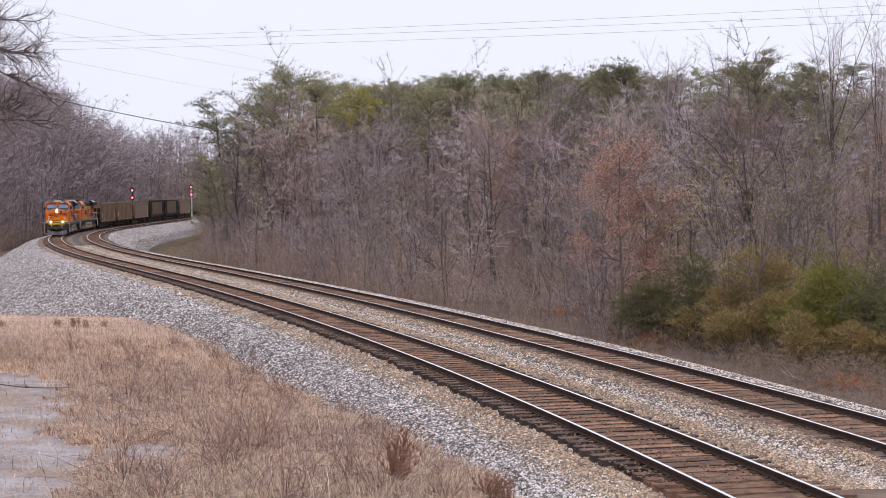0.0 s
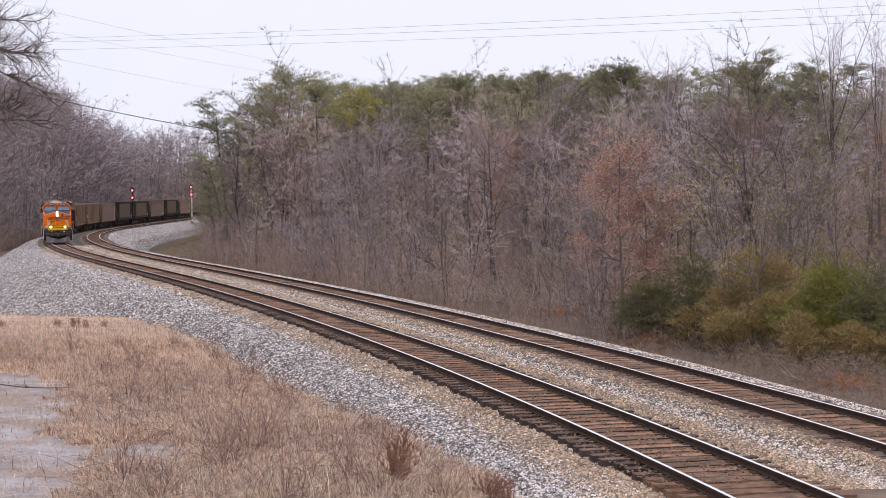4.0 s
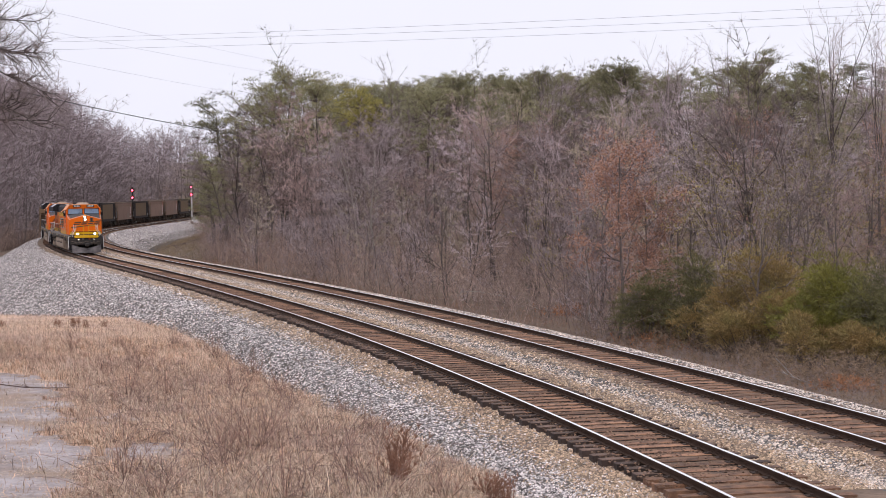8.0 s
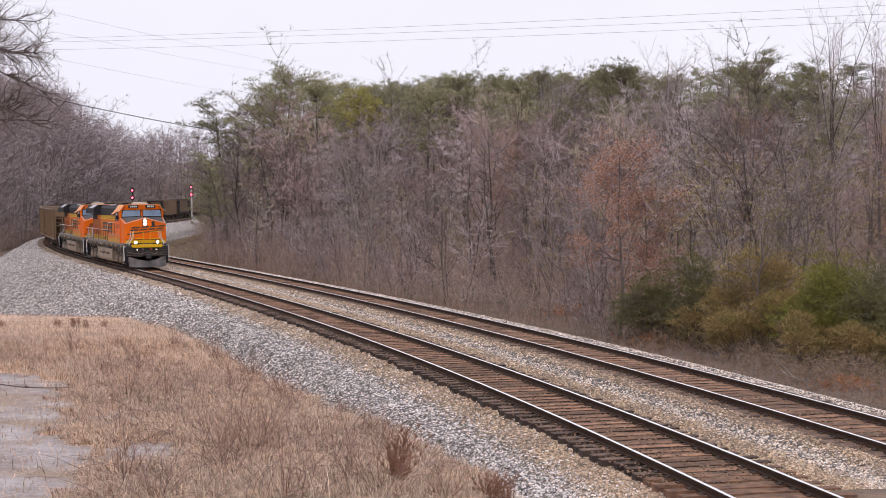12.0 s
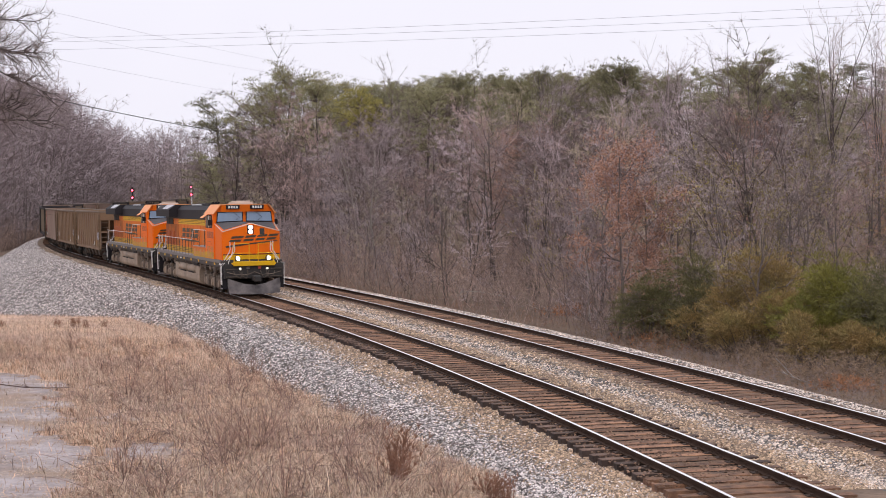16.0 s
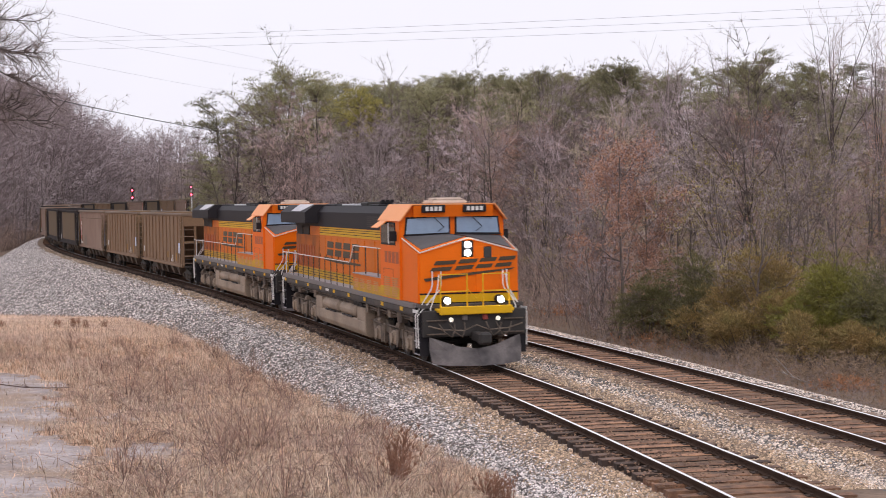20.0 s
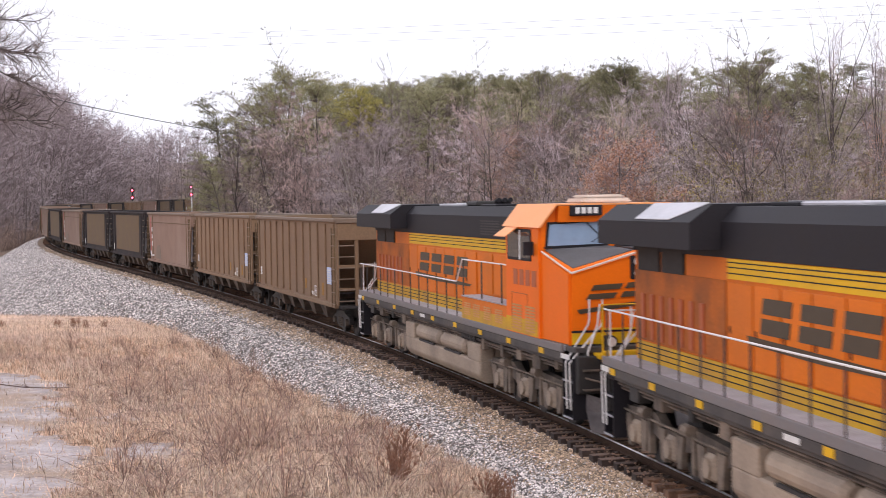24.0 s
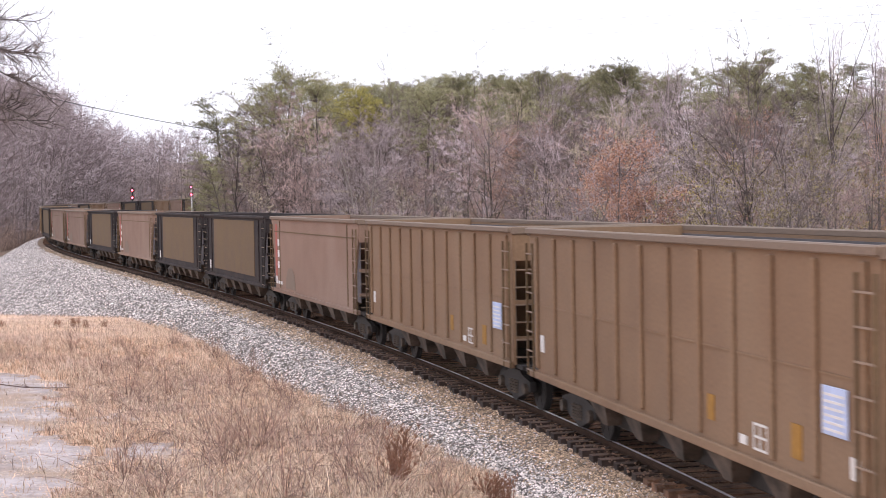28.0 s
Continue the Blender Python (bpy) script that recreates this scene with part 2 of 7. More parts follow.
def ground_height(x, y):
    x, y = np.asarray(x, float), np.asarray(y, float)
    s, lat = nearest(x.ravel(), y.ravel())
    s, lat = s.reshape(x.shape), lat.reshape(x.shape)
    z0 = np.interp(s, WAY, rise)
    # the grassy bank on the camera's side, falling off past the bend's foot
    bank = 0.26 - 0.032 * x - 0.028 * y + 0.32 * smooth(46, 70, y) - 4.5 * smooth(80, 112, y) + 0.12 * wave(x, y, 9)
    bank = np.where(y > 100, np.minimum(bank, z0 - 3.0), bank)
    outer = z0 - 3.2 + 13 * smooth(16, 75, -lat) + 0.5 * wave(x, y, 25, 2)
    left = bank + (outer - bank) * smooth(105, 135, y)
    # the wooded side: a shallow ditch, then a hill
    inner = z0 - 1.0 + 8.0 * smooth(8, 75, lat - SPACING) + 5 * smooth(60, 220, lat) + 0.35 * wave(x, y, 14, 1) * smooth(5, 20, lat)
    inner = inner + 9 * smooth(350, 430, y) - 2.0 * smooth(105, 150, s) * smooth(345, 320, s) * smooth(22, 11, lat)
    left = left + 9 * smooth(350, 430, y)
    far = smooth(2.0, 3.0, lat)
    z = left * (1 - far) + inner * far
    under = z0 - 1.0
    core = np.maximum(smooth(-2.2, -1.4, lat) * smooth(SPACING + 3.4, SPACING + 2.6, lat), 0)
    z = np.where((lat > -2.2) & (lat < SPACING + 3.4), np.minimum(z, under) * core + z * (1 - core), z)
    z = z * smooth(1600, 500, np.hypot(x, y)) + 4 * smooth(500, 1600, np.hypot(x, y))
    return z


def lines(a, b, step, lo, hi):
    inner = np.arange(a, b + step / 2, step)
    out = [b]
    w = step
    while out[-1] < hi:
        w *= 1.25
        out.append(out[-1] + w)
    pre = [a]
    w = step
    while pre[-1] > lo:
        w *= 1.25
        pre.append(pre[-1] - w)
    return np.array(pre[:0:-1] + inner.tolist() + out[1:])


gx, gy = lines(-72, 48, 1.0, -2600, 2600), lines(2, 270, 1.0, -900, 4200)
XX, YY = np.meshgrid(gx, gy)
ZZ = ground_height(XX, YY)
nx_, ny_ = len(gx), len(gy)
idx = np.arange(nx_ * ny_).reshape(ny_, nx_)
faces = np.stack([idx[:-1, :-1], idx[:-1, 1:], idx[1:, 1:], idx[1:, :-1]], -1).reshape(-1, 4)
gs, glat = nearest(XX.ravel(), YY.ravel())
cx, cy = XX.ravel()[faces].mean(1), YY.ravel()[faces].mean(1)
fl = glat[faces].mean(1)
is_grass = (fl < -1) & (cy < 120)
ground = new("ground", mesh_of("ground", np.stack([XX.ravel(), YY.ravel(), ZZ.ravel()], 1), faces, [M_GROUND, M_DRYGRASS], True, np.where(is_grass, 1, 0).astype(np.int32)))
tagged(ground, "brown wooded ground and dry grassy bank beside the line", "ground", kind="structure")


# ---- ballast bed, with a step between the tracks ----
def bed(name, profile, mats, s0, s1, step, label, index=None, ragged=0.0):
    ss = np.arange(s0, s1 + step / 2, step)
    lat = np.array([p[0] for p in profile])
    dz = np.array([p[1] for p in profile])
    S2, L2 = np.meshgrid(ss, lat, indexing="ij")
    jitter = ragged * wave(S2 * 3 + L2 * 7, L2 * 5 - S2, 1.1, 3)
    x, y, z, h = on_line(S2, L2)
    v = np.stack([x.ravel(), y.ravel(), (z + dz[None, :] + jitter).ravel()], 1)
    n, m = len(ss), len(lat)
    k = np.arange(n * m).reshape(n, m)
    f = np.stack([k[:-1, :-1], k[:-1, 1:], k[1:, 1:], k[1:, :-1]], -1).reshape(-1, 4)
    mi = np.tile(np.array(index if index else [0] * (m - 1), np.int32), n - 1)
    me = mesh_of(name, v, f, mats, True, mi)
    return tagged(new(name, me), label, "ballast", kind="structure")


BED_LEFT = [(-14.5, -6.6), (-12, -5.2), (-10, -4.1), (-8, -3.1), (-7, -2.55), (-6, -2.0), (-5.2, -1.55), (-4.5, -1.15), (-3.9, -0.83), (-3.4, -0.6), (-2.9, -0.48), (-2.5, -0.40), (-2.1, -0.34), (-1.75, -0.30)]
BED_MID = [(-1.4, -0.265), (-1.0, -0.235), (-0.5, -0.155), (0, -0.15), (0.5, -0.155), (1.0, -0.16), (1.45, -0.165), (1.7, -0.16)]
BED_GAP = [(2.0, -0.17), (2.25, -0.20), (2.5, -0.20), (2.75, -0.16)]
BED_FAR = [(3.0, -0.143), (3.4, -0.14), (4.0, -0.142), (4.5, -0.145), (5.0, -0.142), (5.55, -0.14), (6.0, -0.15)]
BED_RIGHT = [(6.3, -0.17), (6.6, -0.24), (7.0, -0.45), (7.5, -0.75), (8.2, -1.1), (9.0, -1.45), (10.5, -2.1), (12.0, -2.9)]
profile = BED_LEFT + BED_MID + BED_GAP + BED_FAR + BED_RIGHT
mids = [(a[0] + b[0]) / 2 for a, b in zip(profile, profile[1:])]
kinds = [3 if 6.4 < m < 9.6 else 1 if -1.5 < m < 1.1 or abs(m - SPACING) < 1.2 else 2 if -2.3 < m < 6.1 and not 2.0 < m < 2.75 else 0 for m in mids]
bed("ballast_bed", profile, [M_BALLAST, M_BED, M_TAN, M_PALEBED], -110, 430, 0.5, "grey crushed-stone ballast bank, rusty between the rails", kinds, 0.025)


def scatter_stones(name, label, spots, size, mat):
    """Loose stone chips as one mesh: squashed octahedra at the spots (x, y, z arrays)."""
    rng = np.random.default_rng(5)
    base = np.array([(1, 0, 0), (0, 1, 0), (-1, 0, 0), (0, -1, 0), (0, 0, 1), (0, 0, -1)], float)
    tri = np.array([(0, 1, 4), (1, 2, 4), (2, 3, 4), (3, 0, 4), (1, 0, 5), (3, 2, 5)])
    x, y, z = spots
    n = len(x)
    v = base[None] * (np.reshape(size, (-1, 1, 1)) * rng.uniform(0.55, 1.35, (n, 6, 1)))
    a = rng.uniform(0, 6.28, n)
    t = rng.uniform(-0.7, 0.7, n)
    ca, sa, ct, st = np.cos(a)[:, None], np.sin(a)[:, None], np.cos(t)[:, None], np.sin(t)[:, None]
    X, Y, Z = v[..., 0], v[..., 1], v[..., 2] * 0.75
    X, Z = X * ct + Z * st, -X * st + Z * ct
    X, Y = X * ca - Y * sa, X * sa + Y * ca
    v = np.stack([X + x[:, None], Y + y[:, None], Z + z[:, None]], -1).reshape(-1, 3)
    f = (tri[None] + 6 * np.arange(n)[:, None, None]).reshape(-1, 3)
    return tagged(new(name, mesh_of(name, v, f, mat)), label, "stones", kind="stuff")


rng = np.random.default_rng(11)
ss = -6 + 150 * rng.random(185000) ** 2.1
ll = np.where(rng.random(185000) < 0.78, -1.22 - rng.random(185000) * (5.0 + 0.07 * np.maximum(0, ss - 15)), rng.uniform(1.1, 3.3, 185000))
ll = np.where(rng.random(185000) < 0.06, rng.uniform(6.1, 7.4, 185000), ll)
bx, by, bz, _ = on_line(ss, ll)
bz = bz + np.interp(ll, [p[0] for p in profile], [p[1] for p in profile])
grain = np.interp(ss, [-6, 12, 45, 90], [0.033, 0.036, 0.048, 0.055])
sandy = rng.random(185000) < np.interp(ll, [-2.6, -1.8, 1.7, 2.0, 2.35, 2.7, 3.0, 6, 6.5], [0.04, 0.85, 0.95, 0.6, 0.05, 0.5, 0.95, 0.6, 0.15])
# Dark chips vary the tone and stand for shaded gaps between stones.
dusky = ~sandy & (rng.random(185000) < np.where(ll < 0, 0.33, 0.16))
for here, label, mat in ((~sandy & ~dusky & (ll < 0), "loose pale grey ballast chips on the bank", M_STONE), (~sandy & ~dusky & (ll > 0), "warm white ballast chips between the tracks", M_WARMSTONE), (dusky, "dark grey ballast chips and gap shade among the pale ones", M_DARKSTONE)):
    scatter_stones("ballast_chips", label, (bx[here], by[here], bz[here]), grain[here], mat)
scatter_stones("sandy_chips", "sandy brown ballast chips along the sleeper ends", (bx[sandy], by[sandy], bz[sandy]), grain[sandy] * 0.95, M_SANDSTONE)
ss, ll = -6 + 130 * rng.random(11000) ** 1.5, 5.85 + 1.5 * rng.random(11000) ** 1.4
bx, by, bz, _ = on_line(ss, ll)
bz = bz + np.interp(ll, [p[0] for p in profile], [p[1] for p in profile])
scatter_stones("ballast_chips", "pale ballast chips on the far shoulder", (bx, by, bz), np.interp(ss, [0, 60], [0.036, 0.05]), M_WARMSTONE)
bs, bl = -5 + 80 * rng.random(26000) ** 1.3, rng.uniform(-1.25, 1.25, 26000) + SPACING * (rng.random(26000) < 0.45)
keep = np.abs(np.abs(np.where(bl > 2.2, bl - SPACING, bl)) - 0.755) > 0.1
qx, qy, qz, _ = on_line(bs[keep], bl[keep])
scatter_stones("bed_chips", "rusty brown ballast chips between the sleepers", (qx, qy, qz - np.where(rng.random(len(qx)) < 0.2, 0.125, 0.158)), 0.03, M_BEDSTONE)
ss = 45 + 175 * rng.random(34000)
ll = rng.uniform(-13.5, -2.0, 34000)
bx, by, bz, _ = on_line(ss, ll)
bz = bz + np.interp(ll, [p[0] for p in profile], [p[1] for p in profile])
# About a third of the stones darkened for shaded gaps in the bank.
shade = rng.random(34000) < 0.36
scatter_stones("ballast_chips", "coarse pale ballast stones on the high bank", (bx[~shade], by[~shade], bz[~shade]), 0.085, M_STONE)
scatter_stones("ballast_chips", "darker stones and gap shade among the pale ones on the high bank", (bx[shade], by[shade], bz[shade]), 0.085, M_DARKSTONE)
ss, ll = rng.uniform(130, 330, 24000), 6.3 + 4.9 * rng.random(24000)
bx, by, bz, _ = on_line(ss, ll)
bz = bz + np.interp(ll, [p[0] for p in profile], [p[1] for p in profile])
foot = ll + 0.9 * wave(ss, ll, 6, 2) > 9.3
dusk = np.where(foot, rng.random(24000) < 0.45, rng.random(24000) < 0.22)
tan = ~dusk & (rng.random(24000) < 0.25)
for here, label, size, mat in ((~dusk & ~tan, "pale grey stones on the slope inside the bend", 0.10, M_STONE), (dusk, "dark rubble on the slope inside the bend", 0.12, M_DARKSTONE), (tan, "coarse tan stones inside the bend", 0.1, M_WARMSTONE)):
    scatter_stones("ballast_chips", label, (bx[here], by[here], bz[here]), size, mat)


# ---- rails and sleepers ----
def sweep(name, outline, lat, s0, s1, step, mats, index, parent):
    ss = np.arange(s0, s1 + step / 2, step)
    o = np.array(outline)
    x, y, z, h = on_line(ss[:, None], lat + o[None, :, 0])
    v = np.stack([x, y, np.broadcast_to(z + o[None, :, 1], x.shape)], -1).reshape(-1, 3)
    n, m = len(ss), len(o)
    k = np.arange(n * m).reshape(n, m)
    f = np.stack([k[:-1], np.roll(k, -1, 1)[:-1], np.roll(k, -1, 1)[1:], k[1:]], -1).reshape(-1, 4)
    ob = new(name, mesh_of(name, v, f, mats, False, np.tile(np.array(index, np.int32), n - 1)))
    ob.parent = parent
    return ob


RAIL = [(-0.034, 0), (0.034, 0), (0.037, -0.012), (0.035, -0.035), (0.009, -0.05), (0.009, -0.10), (0.07, -0.112), (0.07, -0.124), (-0.07, -0.124), (-0.07, -0.112), (-0.009, -0.10), (-0.009, -0.05), (-0.035, -0.035), (-0.037, -0.012)]
RAIL_INDEX = [0] + [1] * 13
tie_bm = bmesh.new()
for y0, y1 in ((-1.3, -0.88), (-0.88, 0.88), (0.88, 1.3)):
    box(tie_bm, -0.115, 0.115, y0, y1, -0.17, 0.0, 0.01)
tie_mesh = bpy.data.meshes.new("tie")
tie_bm.to_mesh(tie_mesh)
tie_bm.free()
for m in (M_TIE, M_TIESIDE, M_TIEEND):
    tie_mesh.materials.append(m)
# Upward faces take the brown tops and ends, all others the near-black sides.
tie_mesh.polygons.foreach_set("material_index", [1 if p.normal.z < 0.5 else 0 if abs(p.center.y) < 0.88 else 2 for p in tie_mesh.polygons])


def joined_boxes(name, rows, mat, parent, kind="stuff", label=""):
    """One mesh of many blocks: rows of place x, y, z, bearing, and half sizes along, across, up."""
    rows = np.array(rows)
    c = np.array([(i, j, k) for i in (-1, 1) for j in (-1, 1) for k in (-1, 1)], float)
    q = np.array([(0, 1, 3, 2), (4, 6, 7, 5), (0, 4, 5, 1), (2, 3, 7, 6), (0, 2, 6, 4), (1, 5, 7, 3)])
    a, b, u = c[None, :, 0] * rows[:, 4:5], c[None, :, 1] * rows[:, 5:6], c[None, :, 2] * rows[:, 6:7]
    ch, sh = np.cos(rows[:, 3:4]), np.sin(rows[:, 3:4])
    v = np.stack([rows[:, 0:1] + a * ch - b * sh, rows[:, 1:2] + a * sh + b * ch, rows[:, 2:3] + u], -1).reshape(-1, 3)
    f = (q[None] + 8 * np.arange(len(rows))[:, None, None]).reshape(-1, 4)
    ob = new(name, mesh_of(name, v, f, mat))
    ob.parent = parent
    return tagged(ob, label, "", "", kind)


for name, lat, label in (("railway_track", 0.0, "main railway track with worn bright rail heads on timber sleepers"), ("railway_track", SPACING, "second railway track on brown timber sleepers beside the first")):
    track = empty(name, label, "railway track", "parallel tracks", "structure")
    for side in (-0.755, 0.755):
        sweep("rail", RAIL, lat + side, -110, 430, 1.0, [M_HEAD, M_RAIL], RAIL_INDEX, track)
    rng = np.random.default_rng(3 + int(lat))
    far_ties, plates = [], []
    for i, s in enumerate(np.arange(-60, 330, 0.53)):
        s += rng.normal(0, 0.02)
        x, y, z, h = (float(q) for q in on_line(s, lat + rng.normal(0, 0.055)))
        skew = rng.normal(0, 0.012)
        drop = rng.uniform(-0.012, 0.004)
        if -4 < s < 150:
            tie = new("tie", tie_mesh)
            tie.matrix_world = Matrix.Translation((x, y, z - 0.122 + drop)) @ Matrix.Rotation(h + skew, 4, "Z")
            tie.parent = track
        else:
            far_ties.append((x, y, z - 0.207 + drop, h + skew, 0.115, 1.3, 0.085))
        if s < 110:
            for side in (-0.755, 0.755):
                px, py, pz, ph = (float(q) for q in on_line(s, lat + side))
                plates.append((px, py, pz - 0.12, ph, 0.09, 0.17, 0.008))
                for d in (-0.1, 0.1):
                    qx, qy, qz, qh = (float(q) for q in on_line(s + d * 0.6, lat + side + d))
                    plates.append((qx, qy, qz - 0.102, qh, 0.016, 0.02, 0.018))
    joined_boxes("far_ties", far_ties, M_TIE, track)
    joined_boxes("tie_plates", plates, M_PLATE, track)


# ---- trees ----
def cones(segs):
    """Vertices and faces of many tapered bars: segs of (start, end, radius, end radius, sides)."""
    vs, fs, n = [], [], 0
    for p, q, r0, r1, k in segs:
        d = (q - p)
        if d.length < 1e-5:
            continue
        d.normalize()
        a = d.orthogonal().normalized()
        b = d.cross(a)
        ring = [(a * math.cos(2 * math.pi * i / k) + b * math.sin(2 * math.pi * i / k)) for i in range(k)]
        if k == 1:
            vs += [p - a * r0, p + a * r0, q]
            fs.append((n, n + 1, n + 2))
            n += 3
        elif k == 2:
            vs += [p - a * r0, p + a * r0, q + a * r1, q - a * r1]
            fs.append((n, n + 1, n + 2, n + 3))
            n += 4
        elif r1 <= 0:
            vs += [p + c * r0 for c in ring] + [q]
            fs += [(n + i, n + (i + 1) % k, n + k) for i in range(k)]
            n += k + 1
        else:
            vs += [p + c * r0 for c in ring] + [q + c * r1 for c in ring]
            fs += [(n + i, n + (i + 1) % k, n + k + (i + 1) % k, n + k + i) for i in range(k)]
            n += 2 * k
    return vs, fs


def bent(rnd, p, d, length, r0, r1, n, wander, lift, sides, segs):
    """A wandering limb; gives its points and directions back."""
    out = [(p, d, r0)]
    for i in range(n):
        d = (d + Vector((rnd.gauss(0, wander), rnd.gauss(0, wander), rnd.gauss(0, wander) + lift))).normalized()
        q = p + d * (length / n)
        ra, rb = r0 + (r1 - r0) * i / n, r0 + (r1 - r0) * (i + 1) / n
        segs.append((p, q, ra, rb, sides))
        p = q
        out.append((p, d, rb))
    return out


def away(rnd, d, angle):
    """A direction at about that angle from d."""
    a = d.orthogonal().normalized()
    a.rotate(Matrix.Rotation(rnd.uniform(0, 6.283), 3, d))
    return (d * math.cos(angle) + a * math.sin(angle)).normalized()


def bare_tree(seed, height, spread=1.0, limbs=15, boughs=6, twigs=9, fork=0.25, trunk=0.11, thick=1.0, angle=(0.45, 1.15), bough_sides=2):
    """Trunk and crown of a leafless tree, base at the origin: two lists of bars."""
    rnd = random.Random(seed)
    wood, crown, tips = [], [], []
    stem = bent(rnd, Vector((0, 0, -0.3)), Vector((rnd.gauss(0, 0.05), rnd.gauss(0, 0.05), 1)).normalized(), height * 0.9, trunk * height / 12, 0.02, 9, 0.075, 0.05, 6, wood)
    for i in range(limbs):
        f = fork + (1 - fork) * (i + rnd.random()) / limbs
        k = min(len(stem) - 1, max(1, int(f * 9)))
        p, d, r = stem[k]
        # the crown is widest a little above its foot and rounds off at the top
        g = (f - fork) / (1 - fork)
        length = height * spread * (0.14 + 0.34 * math.sqrt(max(0.0, 1 - g * g)) * min(1.0, 0.55 + g)) * rnd.uniform(0.65, 1.2)
        limb = bent(rnd, p, away(rnd, d, rnd.uniform(*angle)), length, min(r * 0.6, 0.045 * height / 12), 0.010, 5, 0.17, 0.07, 3, wood)
        for j in range(boughs):
            a = limb[rnd.randint(1, 5)]
            bough = bent(rnd, a[0], away(rnd, a[1], rnd.uniform(0.4, 1.15)), length * rnd.uniform(0.2, 0.45), 0.015 * thick, 0.007 * thick, 3, 0.24, 0.03, bough_sides, crown)
            for _ in range(twigs):
                c = bough[rnd.randint(0, 3)]
                t = away(rnd, c[1], rnd.uniform(0.3, 1.2)) + Vector((0, 0, 0.1))
                q = c[0] + t.normalized() * height * rnd.uniform(0.016, 0.05)
                crown.append((c[0], q, 0.0105 * thick, 0, 1))
                tips.append(q)
    return wood, crown, tips


def leaf_cluster(rnd, verts, fs, at, size, n, flat=0.6, long=1.0):
    """n small leaf or needle blades round a spot."""
    for _ in range(n):
        c = at + Vector((rnd.gauss(0, size), rnd.gauss(0, size), rnd.gauss(0, size * flat)))
        a = Vector((rnd.gauss(0, 1), rnd.gauss(0, 1), rnd.gauss(0, 0.6))).normalized()
        b = a.orthogonal().normalized()
        b.rotate(Matrix.Rotation(rnd.uniform(0, 6.28), 3, a))
        w = size * rnd.uniform(0.22, 0.42)
        k = len(verts)
        verts += [c - a * w * long, c + b * w * 0.55, c + a * w * long, c - b * w * 0.55]
        fs.append((k, k + 1, k + 2, k + 3))


def tree_thing(name, label, category, group, trunk, crown, trunk_mat, crown_mat, leaves=None, leaf_mat=None):
    t = empty(name, label, category, group)
    for nm, (v, f), m in (("trunk", trunk, trunk_mat), ("crown", crown, crown_mat), ("foliage", leaves, leaf_mat)):
        if m and v:
            o = new(nm, mesh_of(nm, v, f, m))
            o.parent = t
    return t


def make_bare(name, label, seed, height, mats=(M_BARK, M_TWIG), dead=0, leaf=None, **k):
    wood, crown, tips = bare_tree(seed, height, **k)
    leaves = ([], [])
    if dead:
        rnd = random.Random(seed + 50)
        for q in rnd.sample(tips, min(len(tips), dead)):
            leaf_cluster(rnd, *leaves, q, 0.17, 6)
    return tree_thing(name, label, "tree", "bare woodland trees", cones(wood), cones(crown), *mats, leaves, (leaf or M_DEADLEAF) if dead else None)


def needles(rnd, verts, fs, at, out, size, n, wide=0.020, up=0.35):
    """A tuft of n slim needle blades fanning from a spot towards out."""
    for _ in range(n):
        c = at + Vector((rnd.gauss(0, size), rnd.gauss(0, size), rnd.gauss(0, size * 0.4)))
        a = (out + Vector((rnd.gauss(0, 0.75), rnd.gauss(0, 0.75), rnd.gauss(up, 0.5)))).normalized()
        b = a.orthogonal().normalized() * wide
        b.rotate(Matrix.Rotation(rnd.uniform(0, 6.28), 3, a))
        k = len(verts)
        verts += [c - b, c + b, c + a * size * rnd.uniform(0.9, 1.7)]
        fs.append((k, k + 1, k + 2))


def make_pine(name, label, seed, height, leaf_mat, crown_from=0.5, width=0.22, dense=1.0):
    rnd = random.Random(seed)
    wood, crown, lv, lf = [], [], [], []
    stem = bent(rnd, Vector((0, 0, -0.3)), Vector((0, 0, 1)), height * 0.97, 0.014 * height, 0.03, 9, 0.035, 0.05, 6, wood)
    for i in range(int(46 * dense)):
        g = rnd.random() ** 0.8
        f = crown_from + (1 - crown_from) * g
        k = min(9, int(f * 9.99))
        p, d, r = stem[k]
        p = p + d * rnd.uniform(-0.5, 0.5)
        length = height * width * (0.35 + 0.75 * math.sqrt(max(0.0, 1 - g ** 3))) * rnd.uniform(0.5, 1.15)
        limb = bent(rnd, p, away(rnd, d, rnd.uniform(0.95, 1.5)), length, 0.04, 0.012, 4, 0.13, 0.06, 3, crown)
        for j in range(1, 5):
            for _ in range(1 if j == 1 else 3):
                off = Vector((rnd.gauss(0, 0.33), rnd.gauss(0, 0.33), rnd.gauss(0.08, 0.12)))
                spot = limb[j][0] + off
                crown.append((limb[j][0], spot, 0.012, 0, 1))
                needles(rnd, lv, lf, spot, (limb[j][1] + off).normalized() * 0.8, 0.20, 17, 0.026)
    needles(rnd, lv, lf, stem[9][0], Vector((0, 0, 1)), 0.3, 40, 0.026)
    return tree_thing(name, label, "pine tree", "pines", cones(wood), cones(crown), M_BARK, M_BARK, (lv, lf), leaf_mat)


